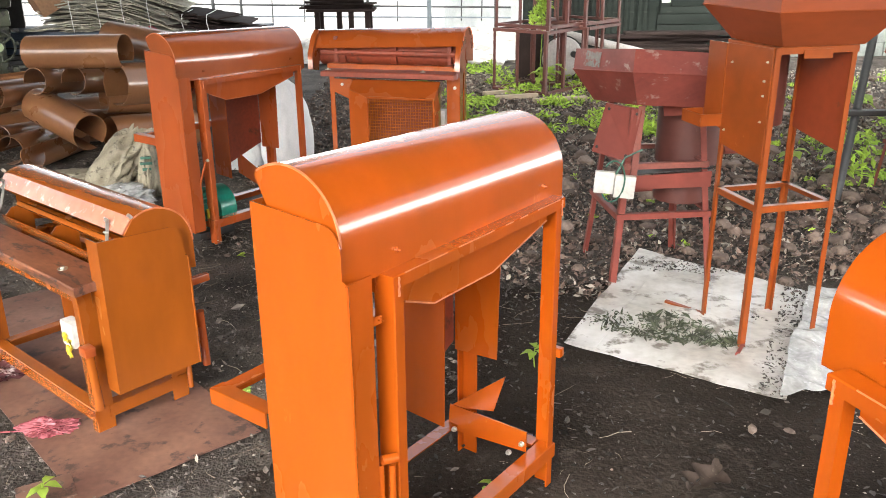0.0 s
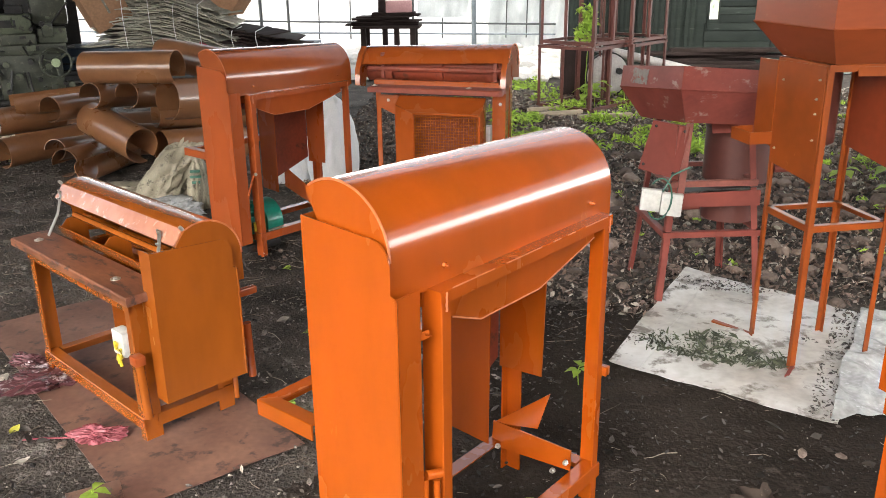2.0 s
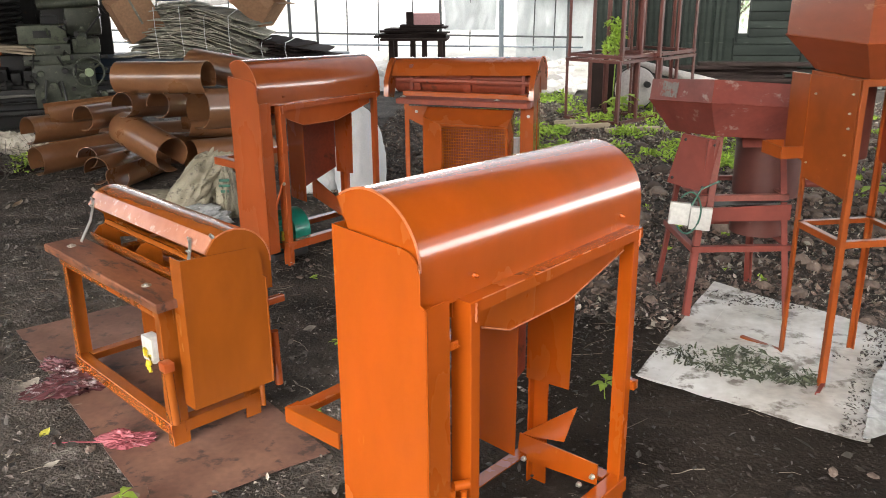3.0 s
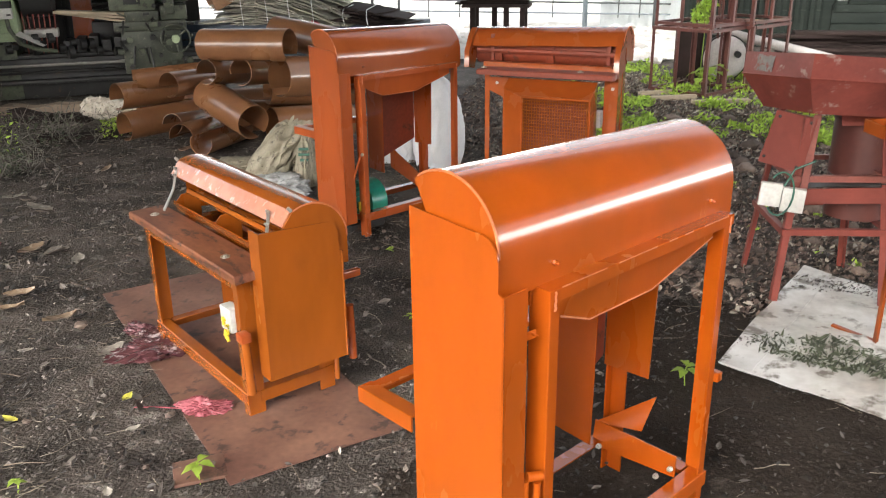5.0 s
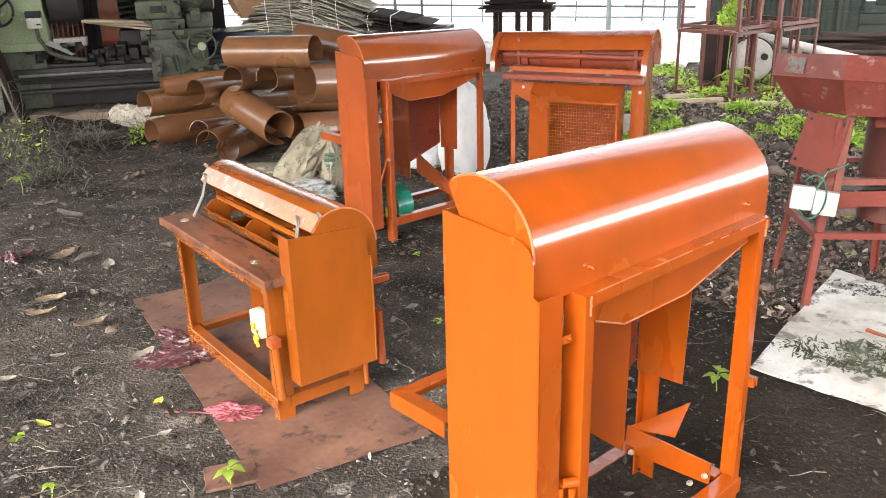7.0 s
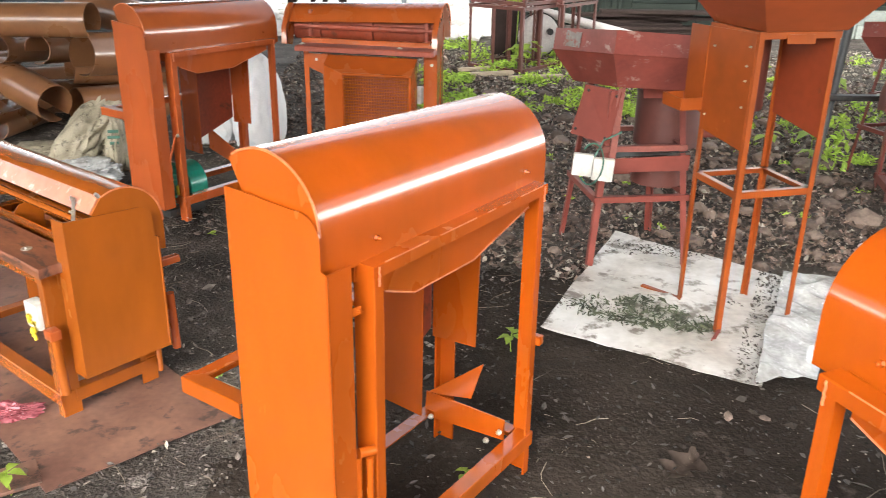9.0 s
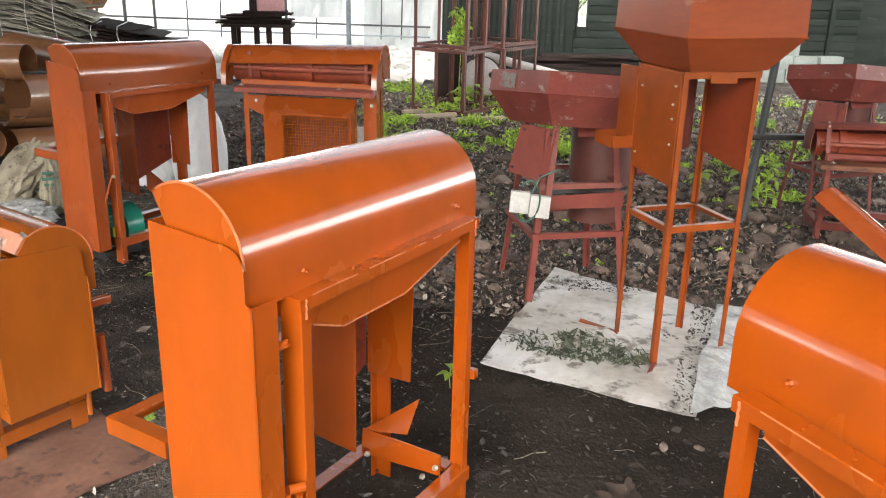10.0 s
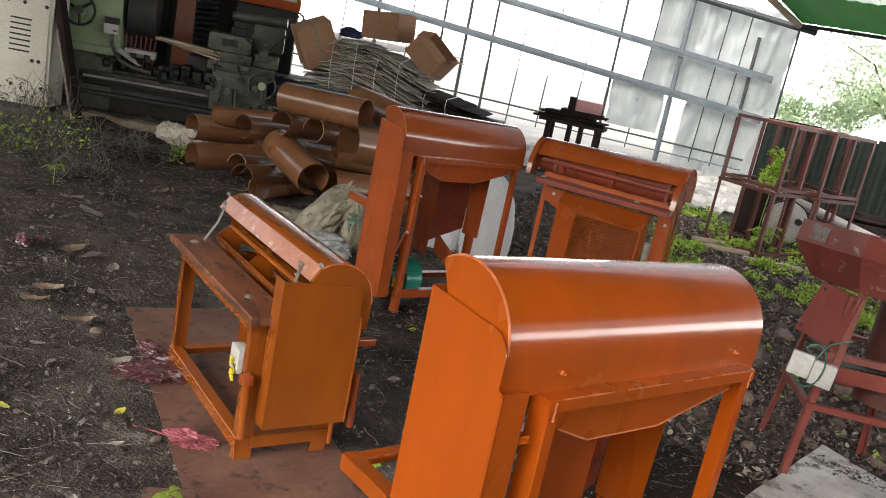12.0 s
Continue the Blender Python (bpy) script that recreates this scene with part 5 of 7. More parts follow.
def dry_bush(x, y, h, seed):
    r = random.Random(seed)
    t = thing("dry_bush", pose(x, y, 0), "dry grey shrub with tangled stems and few leaves", "bush", "dry bushes")
    for k in range(20):
        a, ln = r.random() * 6.28, h * r.uniform(0.5, 1.1)
        d = Vector((math.cos(a) * r.uniform(0.1, 0.8), math.sin(a) * r.uniform(0.1, 0.8), 1)).normalized()
        p = Vector((r.gauss(0, 0.16), r.gauss(0, 0.16), 0))
        pts = [p + d * ln * s + Vector((r.gauss(0, 0.02), r.gauss(0, 0.02), -0.25 * s * s * ln * r.random())) for s in (0, 0.35, 0.7, 1)]
        bm = wire(bmesh.new(), pts, 0.0028, 5)
        for _ in range(4):
            q = pts[r.randint(1, 3)]
            e = Vector((r.gauss(0, 1), r.gauss(0, 1), r.uniform(0, 0.8))).normalized()
            wire(bm, [q, q + e * 0.07, q + e * 0.13 + Vector((0, 0, r.gauss(0, 0.03)))], 0.0014, 4)
        part("stem", bm, DEAD_STEM, t)
    v, f = [], []
    leaf_cloud(v, f, (0, 0, h * 0.3), h * 0.8, 170, 0.02, r, 0.6)
    me = bpy.data.meshes.new("leaves")
    me.from_pydata(v, [], f)
    me.materials.append(LEAF_CUT if seed % 3 else LEAF)
    lv = new("leaves", me)
    lv.parent = t
    return t


for i, (x, y, h) in enumerate(((-4.5, 5.55, 0.42), (-3.95, 5.05, 0.24), (-4.2, 5.95, 0.32), (-4.75, 5.2, 0.36), (-5.0, 6.0, 0.5), (-5.6, 6.4, 0.45), (-3.85, 6.3, 0.2))):
    dry_bush(x, y, h, 60 + i)


def tree(x, y, h, rad, seed, leaves=2600, size=0.11, label="leafy tree beyond the fence, glare in its pale green", trunk=0.11):
    r = random.Random(seed)
    t = thing("tree", pose(x, y, 0), label, "tree", "trees beyond the fence")
    bm = bmesh.new()
    pts = [Vector((r.gauss(0, 0.12) * k, r.gauss(0, 0.12) * k, h * 0.62 * k / 4)) for k in range(5)]
    n = 9
    rings = []
    for k, p in enumerate(pts):
        w = trunk * (1 - 0.15 * k)
        rings.append([p + Vector((math.cos(6.2832 * i / n) * w, math.sin(6.2832 * i / n) * w, 0)) for i in range(n)])
    part("trunk", loops(bm, rings), BARK, t)
    v, f = [], []
    for k in range(9):
        b = pts[r.randint(1, 4)]
        a = r.random() * 6.28
        tip = b + Vector((math.cos(a) * rad * r.uniform(0.5, 1), math.sin(a) * rad * r.uniform(0.5, 1), h * r.uniform(0.12, 0.42)))
        mid = b.lerp(tip, 0.5) + Vector((0, 0, 0.12 * h * r.random()))
        part("limb", wire(bmesh.new(), [b, mid, tip], trunk * 0.28, 6), BARK, t)
        for c in (tip, mid, tip + Vector((r.gauss(0, 0.3) * rad, r.gauss(0, 0.3) * rad, r.gauss(0, 0.2) * rad))):
            leaf_cloud(v, f, c, rad * r.uniform(0.28, 0.5), leaves // 27, size, r, 0.8)
    me = bpy.data.meshes.new("crown")
    me.from_pydata(v, [], f)
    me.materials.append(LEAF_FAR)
    cr = new("crown", me)
    cr.parent = t
    return t


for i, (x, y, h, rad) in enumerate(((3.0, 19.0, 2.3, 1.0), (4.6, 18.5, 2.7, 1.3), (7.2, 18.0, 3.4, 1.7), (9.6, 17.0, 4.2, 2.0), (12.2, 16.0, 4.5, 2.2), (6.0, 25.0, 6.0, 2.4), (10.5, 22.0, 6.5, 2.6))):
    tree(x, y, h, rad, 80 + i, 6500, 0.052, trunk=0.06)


def climber(x, y, z0, h, seed, width=0.085, count=30):
    """A thin weed climbing through the frame, with many small leaves."""
    r = random.Random(seed)
    t = thing("weed_plant", pose(x, y, 0), "bright green leafy weed growing through the frames", "plant", "weed plants")
    part("stem", wire(bmesh.new(), [(0, 0, 0), (0.02, 0.01, z0), (0.0, 0.0, z0 + h * 0.5), (0.03, 0, z0 + h)], 0.005, 6), LEAF, t)
    v, f = [], []
    for k in range(9):
        leaf_cloud(v, f, (r.gauss(0, 0.03), r.gauss(0, 0.03), z0 + h * k / 8), width, count, 0.034, r, 0.9)
    me = bpy.data.meshes.new("leaves")
    me.from_pydata(v, [], f)
    me.materials.append(LEAF)
    lv = new("leaves", me)
    lv.parent = t


climber(1.03, 8.95, 0.70, 0.27, 5)
climber(2.60, 5.08, 0.06, 0.27, 6, 0.06, 8)
climber(2.62, 7.6, 0.05, 0.35, 7, 0.07, 14)


# ---- stacked machine frames ----
def bare_frame(m, label):
    """A welded stand: corner legs, a slatted top, a pair of inner posts on each long side, a foot rail."""
    t = thing("machine_frame", m, label, "machine frame", "stacked machine frames")
    L, W, H = 0.66, 0.70, 0.64
    for u in (0, L):
        for v in (0, W):
            part("leg", new_angle((u, v, 0), (u, v, H - 0.004), (1 if u == 0 else -1, 0, 0), (0, 1 if v == 0 else -1, 0), 0.034), OXIDE_OLD_SHADE, t)
    for u, v in ((0.30, 0), (0.37, W), (L, 0.33), (0, 0.40)):
        part("post", new_angle((u, v, 0.04), (u, v, H - 0.02), (1 if u < L else -1, 0, 0), (0, 1 if v < W else -1, 0), 0.028), OXIDE_OLD_SHADE, t)
    for z in (0.045, H):
        for v, b in ((-0.004, 1), (W + 0.004, -1)):
            part("rail", new_angle((-0.004, v, z), (L + 0.004, v, z), (0, b, 0), (0, 0, -1), 0.030), OXIDE_OLD_SHADE, t)
        for u, a in ((-0.003, 1), (L + 0.003, -1)):
            part("rail", new_angle((u, 0.046, z - 0.002), (u, W - 0.046, z - 0.002), (a, 0, 0), (0, 0, -1), 0.030), OXIDE_OLD_SHADE, t)
    # Slats carry the light on the frame tops in their colour.
    for u in (0.18, 0.30, 0.47):
        part("slat", new_box((u, 0.006, H - 0.006), (u + 0.06, W - 0.006, H + 0.001), 0.001), OXIDE_LIT, t)
    return t


RK = (0.535, 8.88)
bare_frame(pose(RK[0], RK[1], 0, 0, 0, -41), "red oxide steel machine frame standing in weeds")
bare_frame(pose(RK[0] + 0.02, RK[1] + 0.02, 0.642, 0, 0, -41), "red oxide steel machine frame stacked on another")
bare_frame(pose(RK[0] + 0.45, RK[1] + 0.38, 0, 0, 0, -40), "rusty red machine frame standing beside the stack")
bare_frame(pose(RK[0] + 0.44, RK[1] + 0.39, 0.642, 0, 0, -41), "rusty red machine frame on the far stand")
for x, y, a, n in ((0.72, 8.35, 20, 0.5), (1.15, 8.18, 14, 0.55), (0.62, 8.62, 24, 0.42)):
    t = thing("timber", pose(x, y, 0.0, 0, 0, a), "pale weathered batten lying in weeds", "timber", "battens in the weeds")
    part("batten", new_box((-n / 2, -0.03, 0), (n / 2, 0.03, 0.045), 0.004), PALE_WOOD, t)
tk = thing("tank", pose(1.35, 9.6, 0.24, 0, 0, 10), "pale round steel tank on the ground", "tank")
bm = bmesh.new()
bmesh.ops.create_uvsphere(bm, u_segments=24, v_segments=14, radius=0.24)
for v in bm.verts:
    v.co.y *= 0.45
part("shell", bm, TANK, tk)
part("rim", new_rod((0, -0.02, 0), (0, 0.02, 0), 0.25, 32), DARK_STEEL, tk)
part("cap", new_rod((0.1, -0.14, 0.05), (0.1, -0.08, 0.05), 0.035, 12), DARK_STEEL, tk)
pp = thing("pipe", pose(1.0, 9.75, 0.0), "pale weathered pipe leaning over rubble", "pipe")
part("tube", new_rod((0, 0, 0.58), (1.5, -0.1, 0.22), 0.05, 16), TANK, pp)
part("block", new_box((-0.15, -0.1, 0.0), (0.12, 0.12, 0.53), 0.02), DARK_WOOD, pp)

# ---- corrugated boundary wall ----
def wall_panels():
    """Upright ribbed sheets leaning slightly against one another, then flat boards."""
    rr = random.Random(5)
    x = 1.2
    while x < 2.92:
        w = rr.uniform(0.16, 0.3)
        t = thing("wall_sheet", pose(x, 12.7 + rr.uniform(-0.03, 0.03), 0, 0, 0, 0), "mossy upright boundary board darkened for roof shade", "fence panel", "boundary boards")
        bm = bmesh.new()
        n = int(w / 0.02)
        top = 1.22 + rr.uniform(-0.05, 0.03)
        prof = [(i * w / n, 0.012 * math.sin(i * 1.57)) for i in range(n + 1)]
        ring = lambda z: [Vector((p, q, z)) for p, q in prof] + [Vector((p, q + 0.012, z)) for p, q in prof[::-1]]
        part("sheet", loops(bm, [ring(0), ring(top)]), ZINC_WALL, t)
        x += w + 0.006
    # boarded stretch with a hole in it
    bw = thing("boundary_wall", pose(3.2, 12.72, 0), "mossy horizontal board wall with a hole, darkened for shade", "wall")
    tagged(bw, kind="structure")
    z = 0.0
    while z < 1.12:
        h = rr.uniform(0.09, 0.15)
        x0 = 0.16 if z + h > 0.62 and z < 0.98 else -0.04
        part("board", new_box((x0, -0.02 + rr.uniform(-0.01, 0.01), z), (4.4, 0.03, z + h - 0.008), 0.004), ZINC_WALL, bw)
        z += h
    for u in (0.9, 1.9, 2.9, 3.9):
        part("post", new_box((u, -0.07, 0), (u + 0.08, -0.02, 1.18), 0.004), ZINC_WALL, bw)
    part("post", new_box((-0.03, -0.06, 0.5), (0.0, -0.02, 1.16), 0.004), ZINC_WALL, bw)

    part("backing", new_box((-2.0, 0.06, 0), (0.02, 0.09, 1.15), 0.004), ZINC_WALL, bw)
    part("backing", new_box((0.16, 0.06, 0), (9.0, 0.09, 1.12), 0.004), ZINC_WALL, bw)
    part("backing", new_box((0.02, 0.06, 0), (0.16, 0.09, 0.62), 0.004), ZINC_WALL, bw)


wall_panels()
# loose blocks and boards at the foot of the wall
rr = random.Random(9)
for k in range(16):
    t = thing("concrete_block", pose(4.6 + 0.36 * (k % 6) + rr.uniform(-0.02, 0.02) + 0.1 * (k // 6), 11.5 + rr.uniform(-0.03, 0.03), 0.18 * (k // 6), 0, 0, rr.uniform(-3, 3)), "grey hollow concrete block stacked by the wall", "concrete block", "stacked blocks")
    part("shell", new_box((-0.17, -0.09, 0), (0.17, 0.09, 0.18), 0.008), BLOCK, t)
    part("web", new_box((-0.175, -0.03, 0.02), (-0.168, 0.03, 0.16), 0.002), BLOCK, t)
for k in range(9):
    t = thing("old_board", pose(2.9 + rr.uniform(-0.2, 0.3), 11.3 + rr.uniform(-0.05, 0.05), 0.04 * k, 0, 0, rr.uniform(-9, 9)), "dark rotten plank stacked at the wall", "plank", "rotten planks")
    bm = new_box((-0.7, -0.11, 0), (0.7 + rr.uniform(0, 0.3), 0.11, 0.04), 0.006)
    tagged(part("plank", bm, DARK_WOOD, t))

# ---- fence with rails and a hanging silver curtain ----
def fence():
    f = thing("rail_fence", pose(0, 15.0, 0), "open fence of galvanised rails and dark bars", "fence")
    for x, r, h, mt in ((-0.2, 0.045, 3.2, GALV), (-1.25, 0.026, 3.0, FENCE_DARK), (-3.42, 0.024, 2.9, FENCE_DARK), (-3.9, 0.03, 2.9, FENCE_DARK), (-4.35, 0.024, 2.9, FENCE_DARK), (-5.6, 0.035, 2.6, FENCE_DARK), (0.95, 0.03, 2.4, FENCE_DARK), (-7.2, 0.04, 2.8, FENCE_DARK), (-9.0, 0.04, 2.8, FENCE_DARK)):
        part("post", new_rod((x, 0, 0), (x - 0.02, 0, h), r, 10), mt, f)
    for x in (-2.35, -1.75, -0.75, 0.35, 0.7, -2.9, -5.0, -6.3):
        part("thin_bar", new_rod((x, 0.02, 0.2), (x + 0.05, 0.02, 2.8), 0.012, 6), FENCE_DARK, f)
    for za, zb, h in ((2.47, 1.72, 0.12), (1.72, 1.06, 0.13)):
        bm = bmesh.new()
        for y0, y1, lo, hi in ((-0.07, -0.05, 0, h), (-0.09, -0.07, h * 0.42, h * 0.56), (-0.085, -0.07, 0, h * 0.1)):
            loops(bm, [[(x, y0, z + lo), (x, y1, z + lo), (x, y1, z + hi), (x, y0, z + hi)] for x, z in ((-10, za + 0.35), (1.3, zb))])
        part("rail", bm, GALV, f, "folded galvanised rail")
    part("rail", new_rod((-10, 0.0, 0.62), (1.2, 0.0, 0.42), 0.016, 8), FENCE_DARK, f)
    part("rail", new_rod((-10, 0.0, 0.40), (1.2, 0.0, 0.25), 0.014, 8), GALV, f)
    part("rail", new_rod((-1.2, -0.05, 2.95), (1.75, -0.05, 2.62), 0.05, 8), FENCE_DARK, f)


fence()


def curtain(x0, x1, z0, z1, y, seed, label, n=70, m=26):
    bm = bmesh.new()
    o = Vector((seed, 0, 0))
    rows = []
    for j in range(m + 1):
        t = j / m
        row = []
        for i in range(n + 1):
            s = i / n
            x = x0 + (x1 - x0) * s
            z = z1 + (z0 - z1) * t
            d = 0.10 * noise.noise(Vector((x * 3.2, 0.9 * t, 0)) + o) + 0.08 * (0.4 - abs(noise.noise(Vector((x * 2.6 + 0.6 * t, t * 1.1, 2)) + o))) + 0.05 * noise.noise(Vector((x * 5, z * 4.0, 8)) + o) + 0.04 * noise.noise(Vector((x * 9 + t, t * 1.2, 0)) + o) + 0.05 * noise.noise(Vector((x, z, 0)) * 2.5 + o) * t
            row.append(bm.verts.new((x + 0.05 * noise.noise(Vector((x, z * 2, 4)) + o), y + d, z)))
        rows.append(row)
    for a, b in zip(rows, rows[1:]):
        for i in range(n):
            bm.faces.new((a[i], a[i + 1], b[i + 1], b[i]))
    ext = bmesh.ops.extrude_face_region(bm, geom=bm.faces[:])
    for v in [g for g in ext["geom"] if isinstance(g, bmesh.types.BMVert)]:
        v.co.y += 0.004
    return tagged(part("plastic_curtain", bm, SILVER_TARP, angle=60), label, "curtain", "hanging curtains")


curtain(-0.75, 1.5, 1.25, 2.85, 15.12, 1, "torn silver plastic curtain hanging from a beam", 140, 60)
curtain(0.05, 1.45, 0.0, 1.3, 15.08, 4, "grey plastic curtain hanging in folds to the ground", 110, 50)
curtain(-1.2, -0.3, 0.55, 1.30, 14.98, 7, "pale plastic curtain slung between fence bars", 40, 14)

# ---- green roof beyond the fence ----
bm = bmesh.new()
prof = [(i * 0.04, 0.006 * math.sin(i * 1.57)) for i in range(225)]
a_ = [Vector((1.5 + p, 15.0, 2.74 + 0.03 * p + q)) for p, q in prof]
b_ = [Vector((0.74 + p * 1.09, 12.6, 2.88 + 0.03 * p + q)) for p, q in prof]
loops(bm, [[*a_, *[v + Vector((0, 0, 0.01)) for v in a_[::-1]]], [*b_, *[v + Vector((0, 0, 0.01)) for v in b_[::-1]]]])
gr = tagged(part("canopy_roof", bm, GREEN_ROOF), "bright green translucent corrugated canopy roof", "roof")
gf = thing("canopy_frame", pose(0, 0, 0), "dark steel rafter frame carrying the green canopy", "roof frame")
part("rafter", new_rod((1.48, 15.0, 2.68), (0.72, 12.6, 2.80), 0.05, 8), WOOD, gf)
part("eave_bar", new_rod((1.45, 15.03, 2.70), (10.4, 15.03, 2.96), 0.03, 8), FENCE_DARK, gf)
part("post", new_rod((9.1, 15.03, 0), (9.1, 15.03, 2.8), 0.05, 10), FENCE_DARK, gf)
part("post", new_rod((1.50, 15.05, 0), (1.50, 15.05, 2.70), 0.02, 10), FENCE_DARK, gf)

# ---- ground beyond the yard, daylight glare put into its pale colour ----
dv, df = [], []
nx, ny = 60, 40
for j in range(ny + 1):
    for i in range(nx + 1):
        x, y = -16 + 42 * i / nx, 11.0 + 55 * (j / ny) ** 2.2
        if j == 0:
            y += 0.5 * noise.noise(Vector((x * 0.8, 0, 0)))
        if x > 1.0:
            y = max(y, 12.95 + 0.01 * j)
        dv.append((x, y, 0.012 + 0.03 * abs(noise.noise(Vector((x, y, 2)))) * (j > 0)))
df = [(j * (nx + 1) + i, j * (nx + 1) + i + 1, (j + 1) * (nx + 1) + i + 1, (j + 1) * (nx + 1) + i) for j in range(ny) for i in range(nx)]
raw_mesh("pavement", dv, df, GLARE_GROUND, "structure", "open ground with daylight glare in its pale colour", "ground", True)
rocks("pale_rubble", 420, (-6.5, 1.0, 11.0, 15.5), (0.04, 0.13), PALE_STONE, "pale rubble and dust in bright daylight", "rubble", 31, near=0)

# ---- table with stacked dark boards ----
tb = thing("work_table", pose(-1.36, 12.0, 0), "dark steel table standing before the fence", "table")
for x in (-0.32, -0.02, 0.14, 0.36):
    part("leg", new_box((x - 0.035, -0.2, 0), (x + 0.035, -0.13, 0.6), 0.004), DARK_WOOD, tb)
part("leg", new_box((-0.35, 0.15, 0), (-0.28, 0.22, 0.6), 0.004), DARK_WOOD, tb)
part("leg", new_box((0.33, 0.15, 0), (0.4, 0.22, 0.6), 0.004), DARK_WOOD, tb)
part("tabletop", new_box((-0.46, -0.26, 0.6), (0.46, 0.26, 0.635), 0.004), DARK_WOOD, tb)
rr = random.Random(3)
z = 0.636
for k in range(7):
    t = thing("dark_board", pose(-1.36 + rr.uniform(-0.12, 0.1), 12.0, z, 0, 0, rr.uniform(-14, 14)), "dark reddish board stacked on table", "board", "boards on the table")
    part("plank", new_box((-0.5 + 0.04 * k, -0.16, 0), (0.5 - 0.03 * k, 0.16, 0.024), 0.004), DARK_WOOD, t)
    z += 0.0245
t = thing("carton", pose(-1.22, 11.98, z, 0, 0, 8), "faded pink carton lying on boards", "box")
part("box", new_box((-0.16, -0.12, 0), (0.2, 0.12, 0.15), 0.006), PINK_BOX, t)
part("lid", new_box((-0.26, -0.12, 0), (-0.165, 0.12, 0.17), 0.006), DARK_WOOD, t)


# ---- rolled sheet covers in a heap ----
def rolled(p, q, r, sweep, turn, label="brown primed rolled steel sheet in a heap"):
    """An open roll of sheet from p to q; sweep: degrees of arc; turn: where the gap faces."""
    p, q = Vector(p), Vector(q)
    x, y = basis(q - p)
    n = 30
    prof = [(x * math.cos(radians(turn + sweep * i / n)) + y * math.sin(radians(turn + sweep * i / n))) for i in range(n + 1)]
    bm = bmesh.new()
    loops(bm, [[c + d * r for d in prof] + [c + d * (r - 0.004) for d in prof[::-1]] for c in (p, q)])
    return tagged(part("rolled_sheet", bm, RUST_PIPE, angle=40), label, "rolled sheet", "heap of rolled sheets")


# Roll ends are shifted along sight lines to fit the camera's view.
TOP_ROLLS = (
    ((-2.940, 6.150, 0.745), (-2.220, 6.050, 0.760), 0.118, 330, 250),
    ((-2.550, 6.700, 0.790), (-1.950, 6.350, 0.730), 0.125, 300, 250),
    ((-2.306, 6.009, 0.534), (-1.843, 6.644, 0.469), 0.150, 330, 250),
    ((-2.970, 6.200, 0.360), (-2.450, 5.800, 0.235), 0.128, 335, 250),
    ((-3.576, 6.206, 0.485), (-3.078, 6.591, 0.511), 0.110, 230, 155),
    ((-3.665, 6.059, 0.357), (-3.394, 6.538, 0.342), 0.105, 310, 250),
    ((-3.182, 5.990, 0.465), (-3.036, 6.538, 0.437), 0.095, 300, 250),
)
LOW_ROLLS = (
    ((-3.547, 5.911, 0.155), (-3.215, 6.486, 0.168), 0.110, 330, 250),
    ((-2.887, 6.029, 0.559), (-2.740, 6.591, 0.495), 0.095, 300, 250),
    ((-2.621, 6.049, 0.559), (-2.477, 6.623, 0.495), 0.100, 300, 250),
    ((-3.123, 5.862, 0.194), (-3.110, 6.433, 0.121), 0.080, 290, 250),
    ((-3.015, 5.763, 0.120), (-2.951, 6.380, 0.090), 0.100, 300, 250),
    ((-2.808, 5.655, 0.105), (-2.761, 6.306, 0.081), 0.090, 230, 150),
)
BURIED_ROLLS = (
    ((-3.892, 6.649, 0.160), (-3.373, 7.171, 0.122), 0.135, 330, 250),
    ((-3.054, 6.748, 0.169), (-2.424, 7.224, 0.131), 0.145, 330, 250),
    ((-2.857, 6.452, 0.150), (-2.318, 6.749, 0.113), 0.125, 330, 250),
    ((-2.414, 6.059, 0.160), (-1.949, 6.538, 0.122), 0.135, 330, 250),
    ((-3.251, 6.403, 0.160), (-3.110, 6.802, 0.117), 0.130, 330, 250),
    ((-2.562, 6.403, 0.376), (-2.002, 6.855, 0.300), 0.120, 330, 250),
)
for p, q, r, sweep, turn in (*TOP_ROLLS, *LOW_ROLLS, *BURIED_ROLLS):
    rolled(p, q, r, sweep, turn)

# ---- sacks and film ----
def cloth(name, m, size, seed, material, label, category, amp=0.3, lean=(0, 0), folds=(5.5, 5.5, 1.6), sub=5, parts=()):
    return tagged(part(name, folded_lump(bmesh.new(), size, seed, sub, amp, 0.6, lean, folds), material, m=m, angle=75), label, category)


cloth("sack", pose(-2.12, 5.12, 0, 0, 0, 10), (0.15, 0.13, 0.24), 6, SACK, "crumpled beige woven sack leaning on rolled sheets", "sack", 0.34, (0.62, 0.1), (4.2, 4.2, 1.0))
cloth("sack", pose(-1.93, 5.3, 0, 0, 0, 50), (0.17, 0.17, 0.13), 8, SACK, "small crumpled beige sack", "sack", 0.45)
ps = cloth("sack", pose(-1.80, 5.05, 0, 0, 0, 10), (0.07, 0.10, 0.20), 12, SACK, "printed pale woven sack behind the thresher", "sack", 0.25)
for k, (z, w) in enumerate(((0.25, 0.03), (0.215, 0.035), (0.18, 0.025))):
    part("print_bar", new_box((-w, -0.112, z), (w, -0.100, z + 0.016), 0.002), GREEN_CABLE, ps)
cloth("plastic_film", pose(-1.93, 4.88, 0, 0, 0, 80), (0.16, 0.17, 0.055), 15, CLEAR_FILM, "crumpled clear plastic film on soil", "plastic sheet", 0.6, (0, 0), (7, 7, 7))
